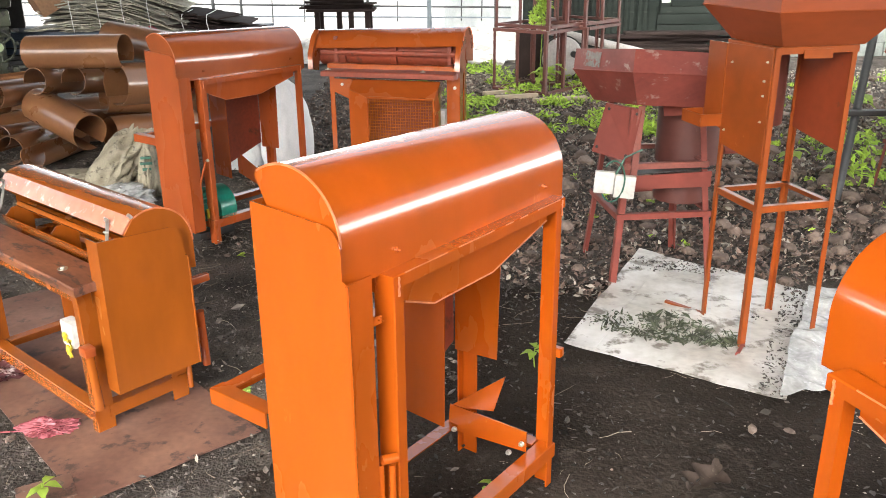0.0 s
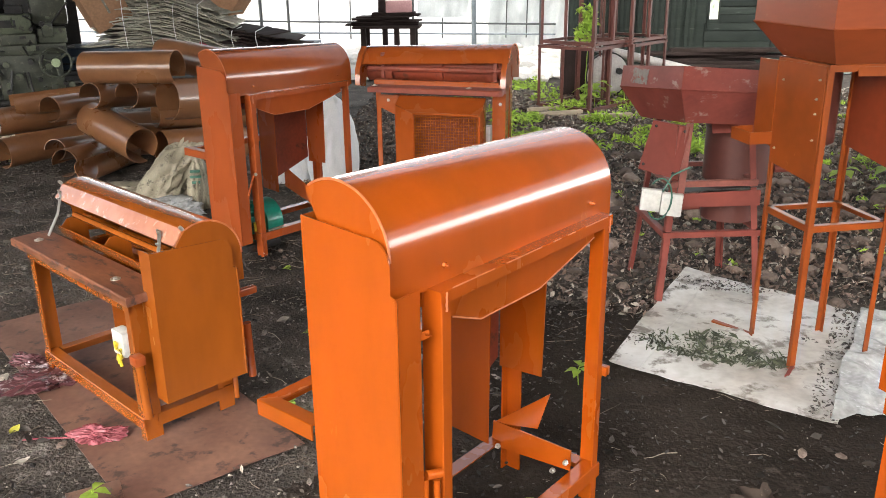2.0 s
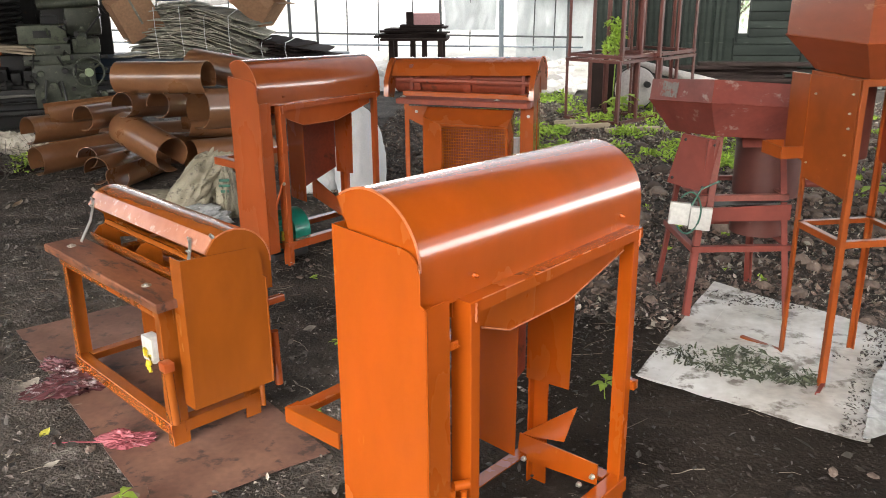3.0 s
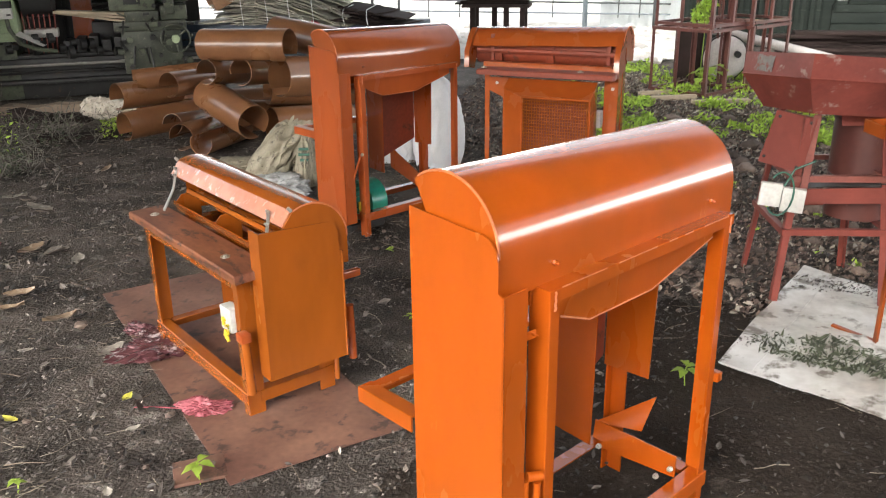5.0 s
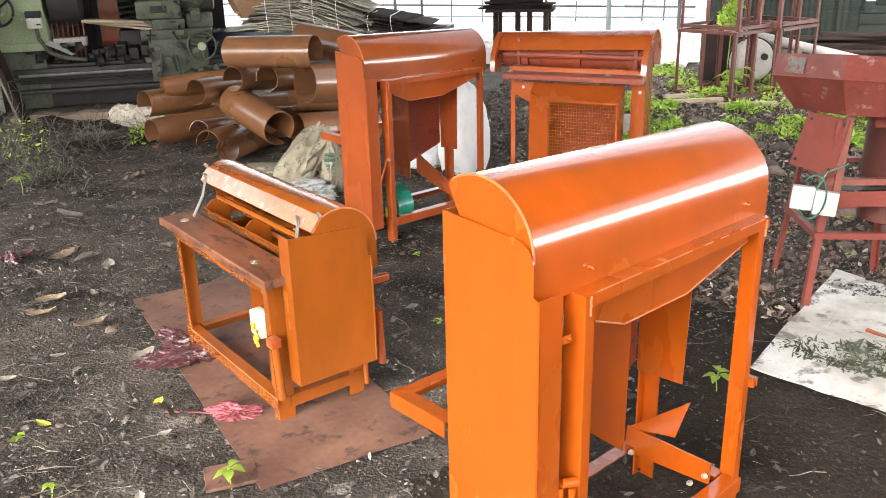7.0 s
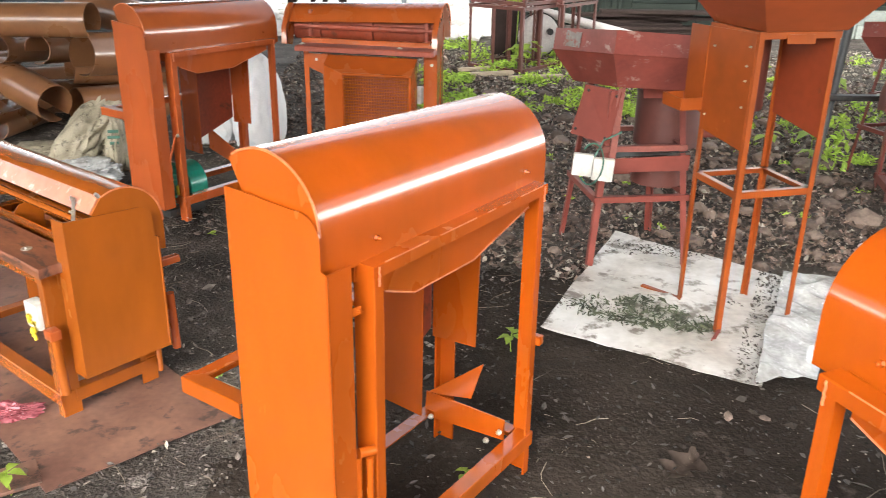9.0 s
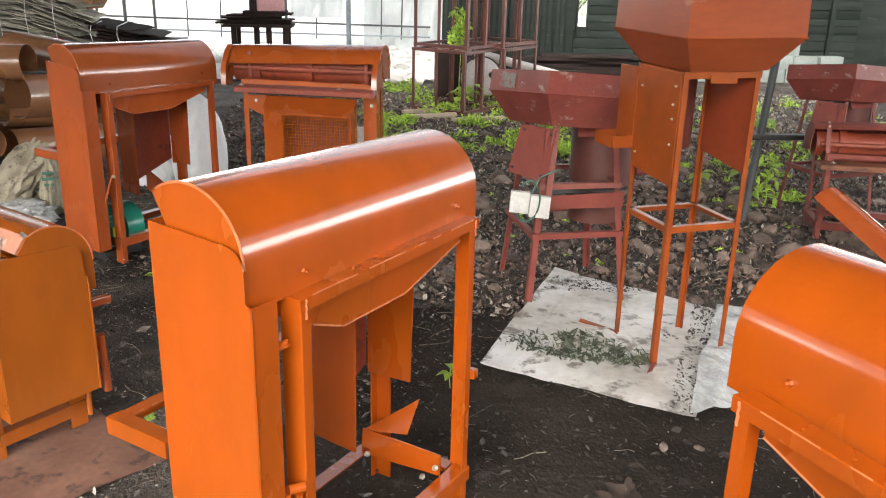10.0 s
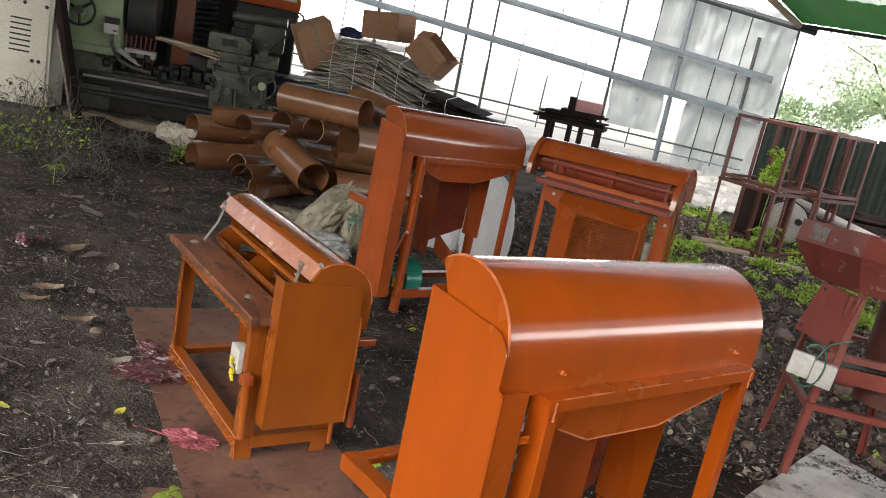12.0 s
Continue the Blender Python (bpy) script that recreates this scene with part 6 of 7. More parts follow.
cloth("plastic_film", pose(-2.35, 5.3, 0, 0, 0, 20), (0.26, 0.16, 0.05), 17, SACK, "flat dirty sack spread under the rolls", "sack", 0.5, (0, 0), (7, 7, 7))
cloth("sack", pose(-1.055, 5.62, 0, 0, 0, 20), (0.17, 0.15, 0.36), 21, WHITE_SACK, "tall full white woven sack", "sack", 0.15, (0.02, 0), (2.2, 2.2, 0.9))
cloth("sack", pose(-1.36, 5.75, 0, 0, 0, 20), (0.17, 0.14, 0.20), 27, WHITE_SACK, "half-full white woven sack", "sack", 0.2, (0, 0), (2.4, 2.4, 1))
cloth("plastic_bag", pose(-1.64, 2.70, 0.004, 0, 0, 30), (0.115, 0.085, 0.016), 31, MAROON_FILM, "crumpled maroon plastic bag on soil", "plastic bag", 0.75, (0, 0), (6, 6, 6))
cloth("plastic_bag", pose(-1.76, 2.84, 0.004, 0, 0, -20), (0.07, 0.035, 0.022), 33, MAROON_FILM, "small torn maroon plastic bag", "plastic bag", 0.8, (0, 0), (7, 7, 7))
cloth("plastic_bag", pose(-1.26, 2.32, 0.008, 0, 0, 10), (0.062, 0.034, 0.020), 35, PINK_FILM, "crumpled pink plastic bag on steel sheet", "plastic bag", 0.8, (0, 0), (8, 8, 8))
cloth("plastic_bag", pose(-3.04, 3.57, 0.004, 0, 0, -30), (0.07, 0.03, 0.025), 37, MAROON_FILM, "dark red plastic scrap among leaves", "plastic bag", 0.8, (0, 0), (6, 6, 6), 4)
tagged(part("plastic_strip", wire(bmesh.new(), [(-1.28, 2.31, 0.018), (-1.34, 2.312, 0.012), (-1.43, 2.31, 0.010), (-1.50, 2.30, 0.008)], 0.0025, 5), PINK_FILM), "twisted thin pink plastic strip", "plastic strip")
ground_sheet("plastic_film", ((1.11, 2.46), (1.34, 2.50), (1.86, 3.36), (1.585, 3.36)), CLEAR_FILM, "bunched dirty clear plastic beside the ground sheet", "plastic sheet", 80, 120, amp=0.05, lift=0.008, seed=9, edge=0.04)
lg = thing("crumpled_paper", pose(-4.17, 6.86, 0.0, 0, 0, -17), "crumpled pale paper sack lying on soil", "paper sack")
bm = bmesh.new()
rings = []
for k in range(31):
    x = -0.34 + 0.68 * k / 30
    rings.append([(x, (0.085 + 0.05 * abs(noise.noise(Vector((k * 0.9, i * 0.9, 0)))) + 0.03 * noise.noise(Vector((k * 2.1, i * 1.7, 3)))) * math.cos(i * 0.2244), 0.09 + (0.085 + 0.06 * abs(noise.noise(Vector((k * 1.3, i * 0.8, 4))))) * math.sin(i * 0.2244)) for i in range(28)])
part("tube", loops(bm, rings), PAPER, lg)

# small pieces on the soil
t = thing("wood_offcut", pose(-1.125, 2.0, 0.0, 0, 0, 30), "square brown board offcut under a seedling", "board")
part("board", new_box((-0.075, -0.06, 0), (0.075, 0.06, 0.012), 0.003), SHEET_RED, t)
t = thing("fallen_leaf", pose(0.74, 2.02, 0.004, 0, 0, 40), "large dry brown lobed leaf curled on soil", "leaf")
bm = bmesh.new()
vs = [[bm.verts.new((0.085 * q, (0.022 + 0.045 * abs(math.sin(q * 4.2 + 0.4))) * (1 - q * q * 0.75) * k, 0.004 + 0.022 * abs(k) ** 1.5 + 0.010 * noise.noise(Vector((q * 3, k * 2, 5))) + 0.01 * q * q)) for k in (-1, -0.6, -0.25, 0, 0.25, 0.6, 1)] for q in np.linspace(-1, 1, 17)]
for p, q in zip(vs, vs[1:]):
    for i in range(6):
        bm.faces.new((p[i], p[i + 1], q[i + 1], q[i]))
part("blade", bm, BROWN_LEAF, t, angle=80)
r_l = random.Random(77)
for x, y, s, mt, lb in ((-1.55, 2.35, 0.028, YELLOW_LEAF, "yellow fallen leaf on soil"), (-1.86, 2.16, 0.03, YELLOW_LEAF, "yellow-green fallen leaf on soil"), (-1.43, 2.17, 0.025, PALE_LITTER, "pale fallen leaf on soil"), (-1.33, 1.85, 0.025, PALE_LITTER, "pale fallen leaf on soil"), (-2.16, 2.9, 0.075, TAN_LEAF, "long brown fallen leaf on soil"), (-2.48, 3.55, 0.065, GREY_LEAF, "grey-brown fallen leaf on soil"), (-2.44, 2.97, 0.06, TAN_LEAF, "curled brown fallen leaf on soil"), (-1.79, 2.66, 0.062, GREY_LEAF, "long pale fallen leaf on soil"), (-3.0, 3.6, 0.07, MAROON_FILM, "dark red plastic scrap on soil"), (-2.80, 3.64, 0.08, TAN_LEAF, "pale brown dry leaf on soil"), (-3.2, 4.3, 0.09, GREY_LEAF, "dry curled brown leaf on soil"), (0.36, 1.66, 0.02, YELLOW_LEAF, "small yellow-green leaf on soil"), (-3.5, 4.5, 0.07, GREY_LEAF, "grey crumpled fallen leaf on soil"), (-2.5, 3.12, 0.065, TAN_LEAF, "tan fallen leaf on soil"), (-2.12, 2.62, 0.03, GREY_LEAF, "small grey fallen leaf on soil"), (-2.21, 2.41, 0.05, GREY_LEAF, "grey-brown curled leaf on soil"), (-3.3, 5.2, 0.06, TAN_LEAF, "yellow-brown fallen leaf on soil"), (-1.75, 1.75, 0.045, PALE_LITTER, "pale crumpled fallen leaf on soil")):
    t = thing("fallen_leaf", pose(x, y, 0.008, r_l.uniform(-8, 8), r_l.uniform(-8, 8), r_l.uniform(0, 360)), lb, "leaf", "fallen leaves")
    bm = bmesh.new()
    vs = [[bm.verts.new((a * s, b * s * (0.52 + 0.16 * noise.noise(Vector((a * 3, k, x * 5)))) * k, 0.004 + s * 0.16 * abs(k) + s * 0.15 * a * a + s * 0.12 * noise.noise(Vector((a * 2.5, k * 1.5, x * 7))))) for k in (-1, -0.5, 0, 0.5, 1)] for a, b in ((-1, 0.05), (-0.75, 0.5), (-0.45, 0.85), (-0.15, 1), (0.15, 1), (0.45, 0.8), (0.75, 0.42), (1, 0.04))]
    for p, q in zip(vs, vs[1:]):
        for i in range(4):
            bm.faces.new((p[i], p[i + 1], q[i + 1], q[i]))
    part("blade", bm, mt, t, angle=80)

# ---- row of old machine tools along the left ----
ROW = pose(-5.6, 7.75, 0, 0, 0, 28)


def hand_wheel(parent, c, r, mat, n=(0, -1, 0), spokes=3, hub_mat=None):
    n = Vector(n).normalized()
    x, y = basis(n)
    c = Vector(c)
    w = part("hand_wheel", wire(bmesh.new(), [c + (x * math.cos(a) + y * math.sin(a)) * r for a in np.linspace(0, 6.2832, 33)], r * 0.085, 8), mat, parent)
    part("hub", new_rod(c - n * 0.03, c + n * 0.03, r * 0.3, 16), hub_mat or mat, w)
    for k in range(spokes):
        a = k * 6.2832 / spokes + 0.4
        part("spoke", new_rod(c, c + (x * math.cos(a) + y * math.sin(a)) * r, r * 0.09, 6), mat, w)
    part("crank", new_rod(c + (x * 0.7 + y * 0.7) * r, c + (x * 0.7 + y * 0.7) * r + n * 0.08, 0.013, 8), mat, w)
    return w


lt = thing("lathe", ROW, "old oily grey-green lathe with hand wheels", "lathe")
part("bed", new_box((-0.40, 0.0, 0.28), (1.75, 0.45, 0.40), 0.015), DARK_STEEL, lt)
part("bed_way", new_box((-0.40, 0.05, 0.40), (1.75, 0.12, 0.435), 0.006), DARK_STEEL, lt)
part("bed_way", new_box((-0.40, 0.32, 0.40), (1.75, 0.40, 0.435), 0.006), DARK_STEEL, lt)
part("pedestal", new_box((-0.60, 0.05, 0), (1.70, 0.42, 0.28), 0.03), DARK_STEEL, lt)
part("chip_tray", new_box((-0.45, -0.09, 0.16), (1.72, 0.04, 0.20), 0.008), DARK_STEEL, lt)
part("lead_screw", new_rod((-0.35, -0.03, 0.34), (1.7, -0.03, 0.34), 0.016, 8), STEEL, lt)
part("feed_rod", new_rod((-0.35, -0.035, 0.27), (1.7, -0.035, 0.27), 0.012, 8), DARK_STEEL, lt)
for k in range(5):
    part("gear_box", new_box((0.36 + 0.12 * k, 0.02, 0.44), (0.45 + 0.12 * k, 0.36, 0.56 + 0.02 * (k % 3)), 0.012), DARK_STEEL, lt)
ap = part("apron", new_box((0.92, -0.16, 0.22), (1.50, 0.02, 0.66), 0.025), HOLE_IRON, lt, "cast carriage apron with levers and knobs")
part("saddle", new_box((0.86, -0.18, 0.64), (1.56, 0.44, 0.74), 0.02), HOLE_IRON, lt)
part("cross_slide", new_box((0.98, -0.20, 0.74), (1.30, 0.40, 0.84), 0.012), HOLE_IRON, lt)
part("compound_slide", new_box((0.84, -0.12, 0.84), (1.28, 0.20, 1.02), 0.02), GREEN_LATHE, lt)
part("name_plate", new_box((0.98, -0.128, 0.90), (1.14, -0.118, 0.97), 0.002), DARK_STEEL, lt)
part("slide_block", new_box((1.32, -0.10, 0.74), (1.58, 0.2, 0.88), 0.012), GREEN_LATHE, lt)
part("slide_nut", new_box((1.36, -0.15, 0.80), (1.46, -0.06, 0.94), 0.015), HOLE_IRON, lt)
part("tool_post", new_box((1.06, -0.02, 1.02), (1.22, 0.16, 1.10), 0.01), DARK_STEEL, lt)
part("spindle_tube", new_rod((1.05, 0.15, 1.205), (1.62, 0.05, 1.24), 0.05, 18), HOLE_IRON, lt)
part("tail_stock", new_box((1.28, 0.05, 0.90), (1.62, 0.38, 1.18), 0.04), HOLE_IRON, lt)
part("handle_rod", new_rod((1.40, -0.1, 0.86), (1.62, -0.16, 1.12), 0.011, 8), DARK_STEEL, lt)
for u, z, r in ((1.0, 0.56, 0.03), (1.10, 0.44, 0.035), (1.22, 0.58, 0.028), (1.0, 0.36, 0.03), (1.28, 0.40, 0.02)):
    part("knob", new_rod((u, -0.16, z), (u, -0.22, z), r, 12), DARK_STEEL if r < 0.03 else GREEN_LATHE, ap)
for u, z, du, dz in ((1.04, 0.50, -0.03, -0.18), (1.18, 0.48, 0.02, -0.2), (1.30, 0.52, 0.04, 0.14), (0.96, 0.46, -0.05, 0.1)):
    part("lever", new_rod((u, -0.19, z), (u + du, -0.25, z + dz), 0.011, 8), DARK_STEEL, ap)
r_k = random.Random(19)
for k in range(34):
    u, z = r_k.uniform(0.84, 1.62), r_k.uniform(0.24, 1.12)
    a, h = r_k.uniform(0.02, 0.08), r_k.uniform(0.015, 0.06)
    mt = r_k.choice((HOLE_IRON, DARK_STEEL, GREEN_LATHE, DARK_STEEL))
    if k % 3 == 0:
        part("fitting", new_rod((u, -0.13, z), (u, -0.20 - 0.05 * r_k.random(), z), h * 0.6, 10), mt, lt)
    elif k % 3 == 1:
        part("lever", new_rod((u, -0.20, z), (u + r_k.uniform(-0.1, 0.1), -0.26, z + r_k.uniform(-0.05, 0.16)), 0.009, 6), mt, lt)
    else:
        part("fitting", new_box((u, -0.20 - r_k.random() * 0.03, z), (u + a, -0.12, z + h), 0.006), mt, lt)
for k in range(16):
    u, z = r_k.uniform(-0.3, 0.84), r_k.uniform(0.44, 0.62)
    part("gear", new_rod((u, 0.0, z), (u + 0.05, 0.02, z), r_k.uniform(0.03, 0.07), 14), DARK_STEEL, lt)
hand_wheel(lt, (1.44, -0.22, 0.56), 0.14, HOLE_IRON, hub_mat=LIME_LATHE)
part("shaft", new_rod((1.44, -0.2, 0.56), (1.44, 0.1, 0.56), 0.03), DARK_STEEL, lt)
hand_wheel(lt, (1.72, 0.03, 1.236), 0.13, BLACK, (0.75, -0.65, 0))
part("chuck", new_rod((0.02, 0.25, 1.08), (0.30, 0.25, 1.08), 0.29, 36), BLACK, lt, "large black lathe chuck")
for k in range(3):
    t = thing("plank", ROW @ pose(0.69 + 0.02 * k, 0.02 - 0.05 * k, 0.775 + 0.022 * k, 0, 8 - 2 * k, -14 + 7 * k), "pale rough plank laid across the lathe", "plank", "planks on the lathe")
    part("board", new_box((-0.38, -0.09, 0), (0.33 - 0.03 * k, 0.09, 0.024), 0.004), PALE_WOOD, t)
mh = thing("head_stock", ROW, "pale green machine head with hand wheel", "machine tool")
part("column", new_box((-0.76, 0.04, 0), (-0.08, 0.6, 0.60), 0.03), GREEN_LATHE, mh)
part("casing", new_box((-0.82, 0.0, 0.60), (-0.02, 0.62, 1.70), 0.05), LIME_LATHE, mh, "pale green gear casing")
part("ledge", new_box((-0.80, -0.05, 0.58), (-0.04, 0.0, 0.66), 0.012), LIME_LATHE, mh)
part("bearing", new_rod((-0.433, 0.0, 0.985), (-0.433, -0.05, 0.985), 0.075, 20), LIME_LATHE, mh)
hand_wheel(mh, (-0.433, -0.07, 0.985), 0.15, DARK_STEEL, hub_mat=GREEN_LATHE)
part("drain_box", new_box((-0.66, -0.06, 0.20), (-0.5, 0.04, 0.42), 0.02), GREEN_LATHE, mh)
sb_ = part("switch_box", new_box((-0.185, -0.07, 0.80), (-0.05, 0.0, 0.90), 0.006), WHITE_PLASTIC, mh, "pale grey switch box with dark cap")
part("cap", new_box((-0.187, -0.075, 0.90), (-0.048, 0.0, 0.965), 0.006), DARK_STEEL, sb_)
part("face_bar", new_box((-0.10, -0.073, 0.83), (-0.06, -0.0705, 0.845), 0.001), DARK_STEEL, sb_)
part("conduit", wire(bmesh.new(), [(-0.11, -0.03, 0.80), (-0.10, -0.05, 0.70), (-0.02, -0.06, 0.56), (0.12, -0.05, 0.50), (0.3, -0.02, 0.47)], 0.02, 8), GREEN_LATHE, mh)
# shelf with bundled rods, red bracket, heavy spring, invented dark backing behind
rs = thing("wire_rack", ROW @ pose(0.16, 0.10, 0.44), "rusty rack with bundled rods on the lathe bed", "rack")
for k in range(7):
    part("bar", new_rod((-0.14 + 0.045 * k, 0.02 * (k % 2), 0), (-0.15 + 0.05 * k, 0.02, 0.42), 0.008, 6), OXIDE, rs)
part("tray", new_box((-0.15, -0.03, 0.16), (0.16, 0.13, 0.24), 0.006), PALE_STONE, rs)
pw = thing("metal_offcut", ROW @ pose(0.06, -0.12, 0.60, 10, 25, 0), "pale thin metal offcut on the lathe", "offcut")
part("sheet", new_plate([(-0.12, 0, 0), (0.14, 0.02, -0.02), (0.16, 0.12, -0.02), (-0.1, 0.1, 0.02)], (0, 0, 1), 0.003), WHITE_PLASTIC, pw)
rb = thing("red_bracket", ROW @ pose(0.53, 0.62, 0.0), "red oxide steel bracket behind the lathe", "bracket")
part("web", new_plate([(-0.12, 0, 0), (0.12, 0, 0), (0.09, 0, 1.75), (-0.09, 0, 1.75), (-0.1, 0, 0.95)], (0, 1, 0), 0.03), ORANGE_DEEP, rb)
part("foot", new_box((-0.2, -0.1, 0), (0.2, 0.12, 0.03), 0.004), OXIDE, rb)
cs = thing("coil_spring", ROW @ pose(0.76, 0.58, 0.0), "dark heavy coil spring stood on end", "spring")
part("coil", wire(bmesh.new(), [(0.11 * math.cos(k * 0.45), 0.11 * math.sin(k * 0.45), 0.72 + 0.0042 * k) for k in range(230)], 0.017, 6), DARK_STEEL, cs)
part("stand", new_box((-0.14, -0.14, 0), (0.14, 0.14, 0.70), 0.01), DARK_STEEL, cs)
rm = thing("red_cowl", ROW @ pose(1.40, 0.62, 0.0), "red painted machine cowl with white stripe", "machine cowl")
part("base", new_box((-0.34, 0, 0), (0.34, 0.4, 1.36), 0.02), DARK_STEEL, rm)
part("hood", new_box((-0.36, -0.06, 1.36), (0.36, 0.42, 1.75), 0.05), ORANGE_DEEP, rm)
part("stripe", new_box((-0.22, -0.066, 1.47), (0.3, -0.058, 1.53), 0.002), WHITE_PLASTIC, rm)
# Cupboard-shaped backing made up to stand for the darkness behind the tools.
dc = thing("dark_backing", ROW @ pose(0.5, 1.1, 0.0), "invented dark backing for the gloom behind the machine tools", "cupboard")
part("body", new_box((-1.6, 0, 0), (1.25, 0.4, 1.95), 0.01), DARK_STEEL, dc)
for k in range(4):
    part("door", new_box((-1.56 + 0.7 * k, -0.02, 0.05), (-0.9 + 0.7 * k, 0, 1.9), 0.005), DARK_STEEL, dc)
cb = thing("cabinet", pose(-6.16, 6.86, 0, 0, 0, 20), "dirty cream steel electrical cabinet with vents", "cabinet")
part("body", new_box((-0.45, 0.0, 0.02), (0.36, 0.4, 1.5), 0.012), CREAM, cb)
part("door_panel", new_box((-0.42, -0.014, 0.06), (0.33, -0.001, 1.46), 0.006), CREAM, cb)
for k in range(7):
    part("vent_slot", new_box((-0.02, -0.022, 0.52 + 0.05 * k), (0.17, -0.013, 0.535 + 0.05 * k), 0.002), DARK_STEEL, cb)
for p in ((-0.05, 0.98), (0.1, 0.98), (0.3, 0.97), (0.2, 0.45), (0.26, 0.45), (0.02, 0.2), (0.3, 0.2)):
    part("screw", new_rod((p[0], -0.014, p[1]), (p[0], -0.02, p[1]), 0.018, 10), DARK_STEEL, cb)
pr = thing("prop_beam", pose(0, 0, 0), "dark timber prop leaning at the machine", "beam")
bm = bmesh.new()
loops(bm, [[Vector(c) + Vector(d) for d in ((-0.045, -0.04, 0), (0.04, -0.045, 0), (0.045, 0.04, 0), (-0.04, 0.045, 0))] for c in ((-5.47, 6.98, 0.0), (-5.62, 6.99, 0.5), (-5.95, 7.10, 1.35))])
part("beam", bm, DARK_WOOD, pr)
part("stick", new_rod((-5.42, 6.85, 0.0), (-5.72, 6.92, 0.8), 0.010, 8), TWIG, pr)
for x, y, a, ln, hh in ((-4.75, 6.75, 12, 0.7, 0.03), (-4.1, 6.2, 24, 0.7, 0.025), (-5.2, 7.15, 15, 0.9, 0.07), (-3.9, 6.55, 5, 0.4, 0.03), (-5.0, 6.9, -20, 0.6, 0.05), (-4.55, 7.05, 40, 0.5, 0.03)):
    t = thing("timber", pose(x, y, 0, 0, 0, a), "dark rotten timber lying on soil", "timber", "timbers on the soil")
    r_t = random.Random(int(abs(x) * 100))
    rings = []
    for k in range(9):
        q = -ln / 2 + ln * k / 8
        w, h = 0.075 + 0.025 * r_t.random(), hh * r_t.uniform(0.6, 1.1)
        o = 0.02 * r_t.random()
        rings.append([(q, -w + o, -0.01), (q, w + o, -0.01), (q, w * 0.9 + o, h), (q, o, h * 1.1), (q, -w * 0.9 + o, h * 0.95)])
    part("beam", loops(bmesh.new(), rings), DARK_WOOD if hh < 0.06 else WOOD, t)

# ---- bench with flattened cardboard and boxes ----
bn = thing("bench", pose(-2.95, 9.0, 0, 0, 0, 2), "long blue-grey steel bench", "bench")
part("top", new_box((-1.55, -0.34, 0.58), (1.15, 0.4, 0.66), 0.008), BLUE_BENCH, bn)
part("apron", new_box((-1.55, -0.36, 0.30), (1.15, -0.32, 0.58), 0.006), BLUE_BENCH, bn)
for k in range(3):
    part("ridge", new_box((-1.5, -0.375, 0.36 + 0.07 * k), (1.1, -0.358, 0.375 + 0.07 * k), 0.002), DARK_STEEL, bn)
for x in (-1.5, 0.0, 1.05):
    part("leg", new_box((x, -0.3, 0), (x + 0.1, 0.35, 0.3), 0.006), BLUE_BENCH, bn)


def card_heap(x, y, z0, w, h, seed, tilt, label, slope=0.0, mat=None, taper=0.5):
    """Layers of flattened cartons, slipped, bent and torn."""
    r = random.Random(seed)
    t = thing("flat_cartons", pose(x, y, z0, 0, 0, tilt), label, "cardboard", "piles of flat cartons")
    n = int(h / 0.0125)
    for k in range(n):
        s = 1 - taper * (k / n) ** 1.4
        dx, a = r.gauss(0, 0.07), r.gauss(0, 0.16)
        ww, dd, droop = w * s * r.uniform(0.75, 1.12), 0.26 * r.uniform(0.8, 1.25), r.uniform(0.0, 0.025)
        lean = slope + r.gauss(0, 0.03)
        bm = bmesh.new()
        rows = []
        for i in range(11):
            q = i / 10 * 2 - 1
            zz = k * 0.0125 - droop * q * q + 0.012 * r.random() - lean * q * ww
            zz = max(zz, 0.004)
            f = dd * r.uniform(0.86, 1.06)
            rows.append([(dx + q * ww, -f, zz - 0.012 * r.random()), (dx + q * ww, dd, zz), (dx + q * ww, dd, zz + 0.009), (dx + q * ww, -f, zz + 0.005)])
        loops(bm, rows)
        bmesh.ops.rotate(bm, verts=bm.verts[:], cent=(0, 0, 0), matrix=Matrix.Rotation(a, 3, "Z"))
        part("flat_carton", bm, mat or CARD_GREY, t)
    for u in (-0.12, 0.14):
        bm = wire(bmesh.new(), [(u, -0.34, 0.0), (u - 0.01, -0.36, h * 0.5), (u - 0.03, -0.3, h * 0.9), (u - 0.06, 0.0, h + 0.01)], 0.004, 5)
        part("string", bm, WHITE_SACK, t)
    return t


card_heap(-3.50, 8.85, 0.665, 0.42, 0.56, 1, 4, "tall pile of flattened grey-green cartons on the bench")
card_heap(-2.93, 8.82, 0.665, 0.44, 0.46, 2, -6, "string-tied sagging pile of flattened cartons", 0.30)
card_heap(-2.35, 8.85, 0.665, 0.46, 0.17, 3, -10, "low slipped pile of dark cartons at bench end", 0.12, DARK_WOOD)
cloth("plastic_film", pose(-2.86, 8.50, 0.662, 0, 0, 0), (0.07, 0.04, 0.03), 71, PINK_FILM, "red and white wrapper scrap on the bench", "wrapper", 0.6, (0, 0), (6, 6, 6), 4)


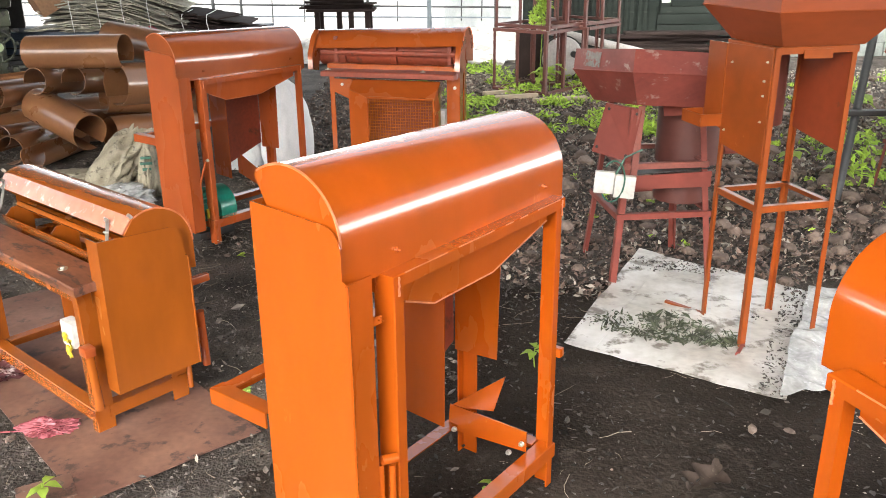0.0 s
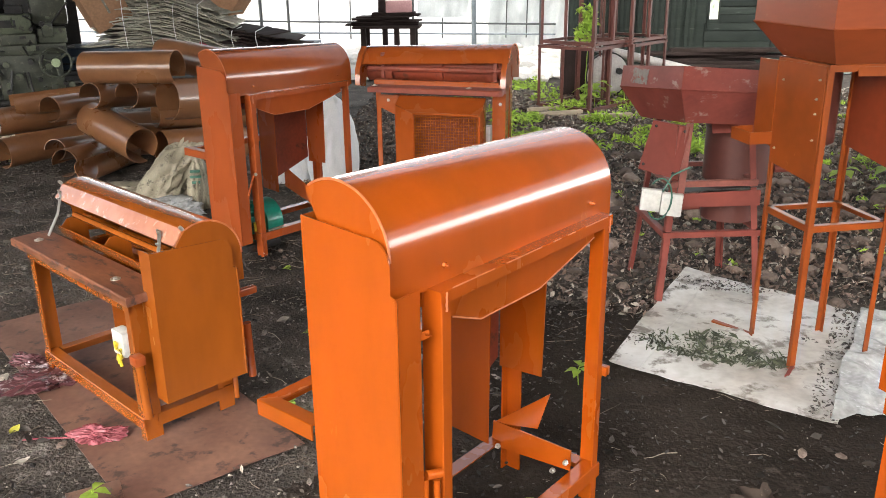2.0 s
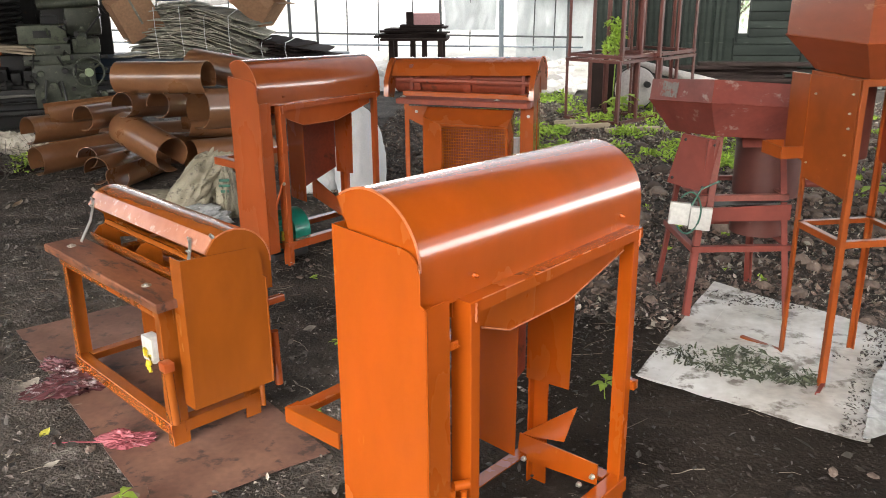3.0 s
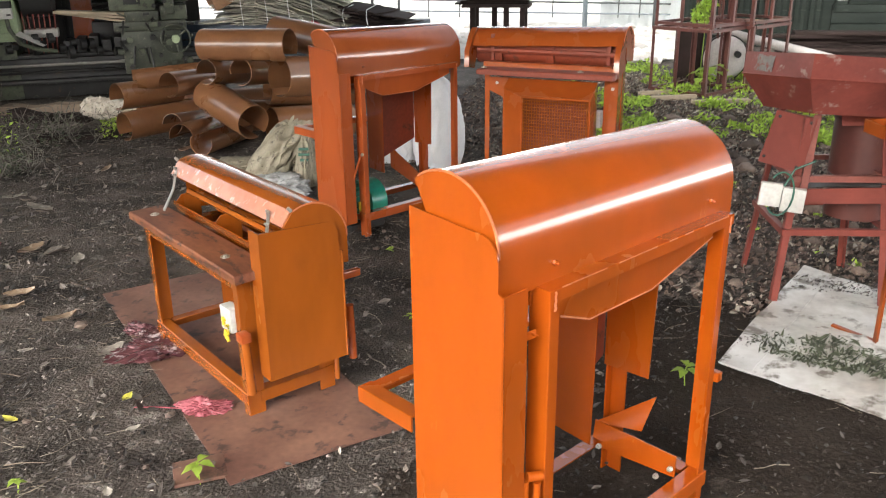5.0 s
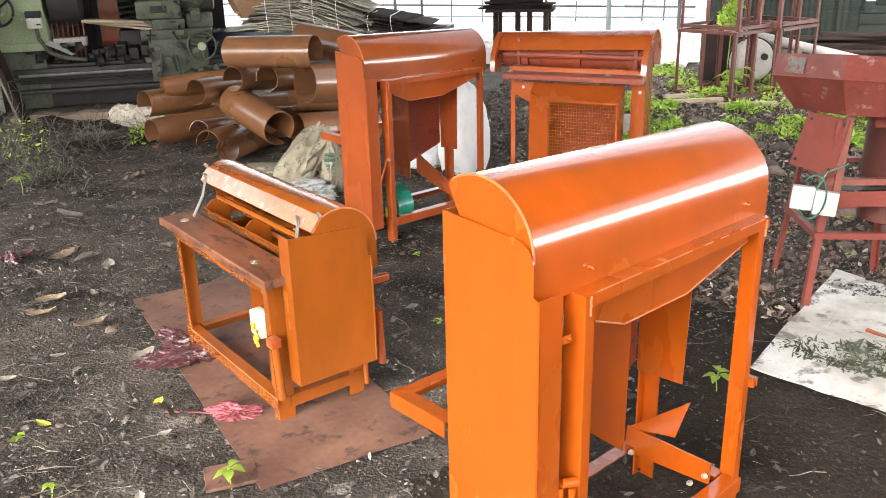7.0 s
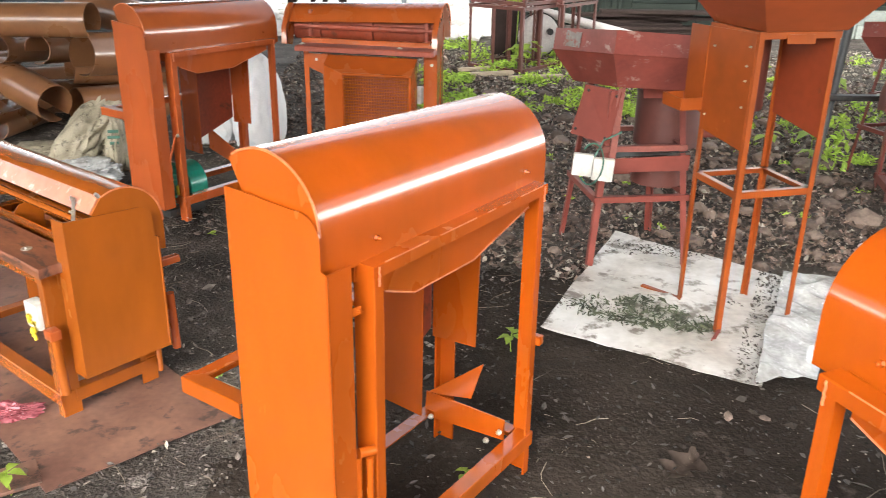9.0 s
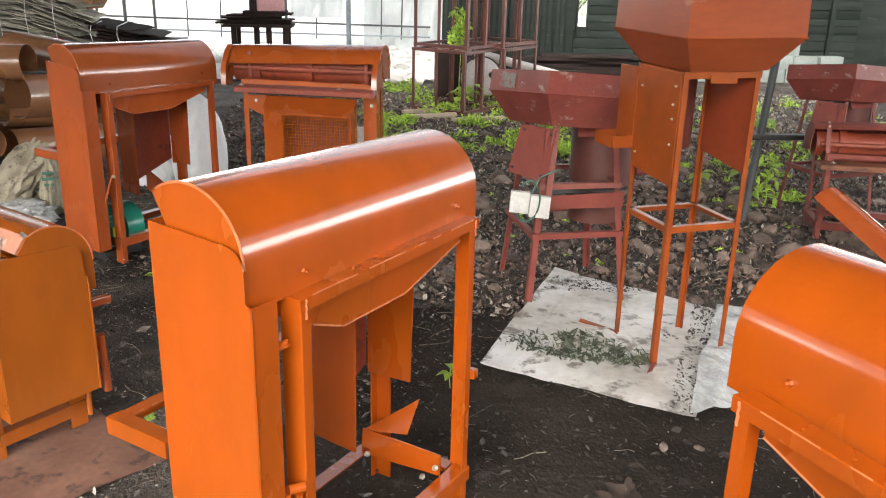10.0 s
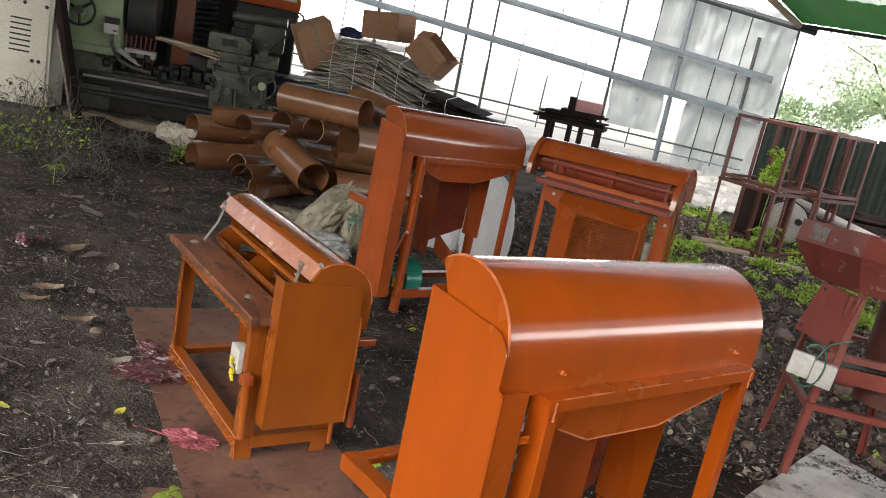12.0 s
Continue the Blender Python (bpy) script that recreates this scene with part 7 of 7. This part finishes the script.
def carton(m, w, d, h, label, open_top=False):
    t = thing("carton", m, label, "box", "cardboard boxes")
    th = 0.006
    for a, b in (((-w, -d, 0), (w, -d + th, h)), ((-w, d - th, 0), (w, d, h)), ((-w, -d + th, 0), (-w + th, d - th, h)), ((w - th, -d + th, 0), (w, d - th, h)), ((-w + th, -d + th, 0), (w - th, d - th, th))):
        part("side", new_box(a, b, 0.001), CARD, t)
    if open_top:
        part("flap", new_plate([(-w, -d, h), (w, -d, h), (w * 0.95, -d * 1.35, h - d * 0.5), (-w * 0.95, -d * 1.35, h - d * 0.5)], (0, 0, 1), 0.005), CARD, t)
        part("flap", new_plate([(w, -d, h), (w, d, h), (w * 1.35, d * 0.95, h + d * 0.25), (w * 1.35, -d * 0.95, h + d * 0.25)], (0, 0, 1), 0.005), CARD, t)
    elif open_top is False:
        part("lid", new_box((-w, -d, h), (w, d, h + th), 0.001), CARD, t)
        part("tape", new_box((-w * 0.06, -d - 0.001, h * 0.3), (w * 0.06, d + 0.001, h + th + 0.001), 0.0005), CARD_GREY, t)
    return t


carton(pose(-3.80, 8.66, 0.92, 8, -26, 36), 0.19, 0.17, 0.42, "closed brown cardboard box tipped on the pile")
carton(pose(-3.19, 8.95, 1.27, 0, -4, -14), 0.23, 0.18, 0.29, "open empty brown cardboard box", None)
carton(pose(-2.74, 8.92, 1.09, 0, 38, -10), 0.21, 0.16, 0.30, "brown cardboard box tipped on its side", True)
cloth("cloth_bundle", pose(-3.58, 8.85, 1.225, 0, 0, 0), (0.12, 0.1, 0.06), 51, BLUE_CLOTH, "crumpled dark blue cloth on cartons", "cloth", 0.5, (0, 0), (6, 6, 6), 4)

# ---- right side: second red sheller, small machine, prop pole, loose cover ----
oxide_sheller(pose(2.93, 4.95, 0, 0, 0, 14) @ Matrix.Diagonal((0.84, 0.84, 0.92, 1)), "faded red oxide sheller with hopper in weeds", False)
thresher(pose(3.35, 4.55, 0, 0, 0, 165), "dull red oxide thresher standing in weeds", L=0.69, H=0.50, vc=0.16, zc=0.55, R=0.12, body=OXIDE, shield=None, parts={"board": (0.43, 0.29, 0.42), "span": (-0.05, 0.75)}, low=0.1, drum=(-0.05, 0.76))
lc = thing("loose_cover", pose(2.62, 3.95, 0.12, 0, 22, -72), "loose orange sheet cover leaning on the ground", "sheet cover")
prof = [(0.12 * math.cos(a), 0.12 * math.sin(a)) for a in np.linspace(2.6, 0.3, 14)]
part("sheet", shell(bmesh.new(), prof, -0.35, 0.4), ORANGE_DEEP, lc)
pl = thing("prop_pole", pose(0, 0, 0), "dark steel pole leaning towards the roof", "pole")
part("pole", new_rod((2.34, 4.80, 0.0), (2.90, 5.45, 3.38), 0.024, 12), FENCE_DARK, pl)
part("clamp_arm", new_box((2.28, 4.80, 0.50), (2.72, 4.86, 0.53), 0.004), DARK_STEEL, pl)

# ---- unseen left wall, added to hold back light from that side ----
bm = new_box((-10.2, -2.0, 0), (-10.0, 10.8, 1.7), 0.01)
tagged(part("wall_west", bm, ROOF_UNDER), "unseen plain grey wall holding back light from the left", "wall", kind="structure")

# ---- glowing backdrop beyond the fence and round the unseen right ----
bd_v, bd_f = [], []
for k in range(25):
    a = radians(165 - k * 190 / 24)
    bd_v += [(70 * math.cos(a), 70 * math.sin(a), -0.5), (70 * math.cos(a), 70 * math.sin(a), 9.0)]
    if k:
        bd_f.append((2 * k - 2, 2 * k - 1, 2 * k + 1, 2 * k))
raw_mesh("backdrop", bd_v, bd_f, BACKDROP_GLOW, "structure", "glowing white backdrop for distance and cover highlights", "backdrop", True)
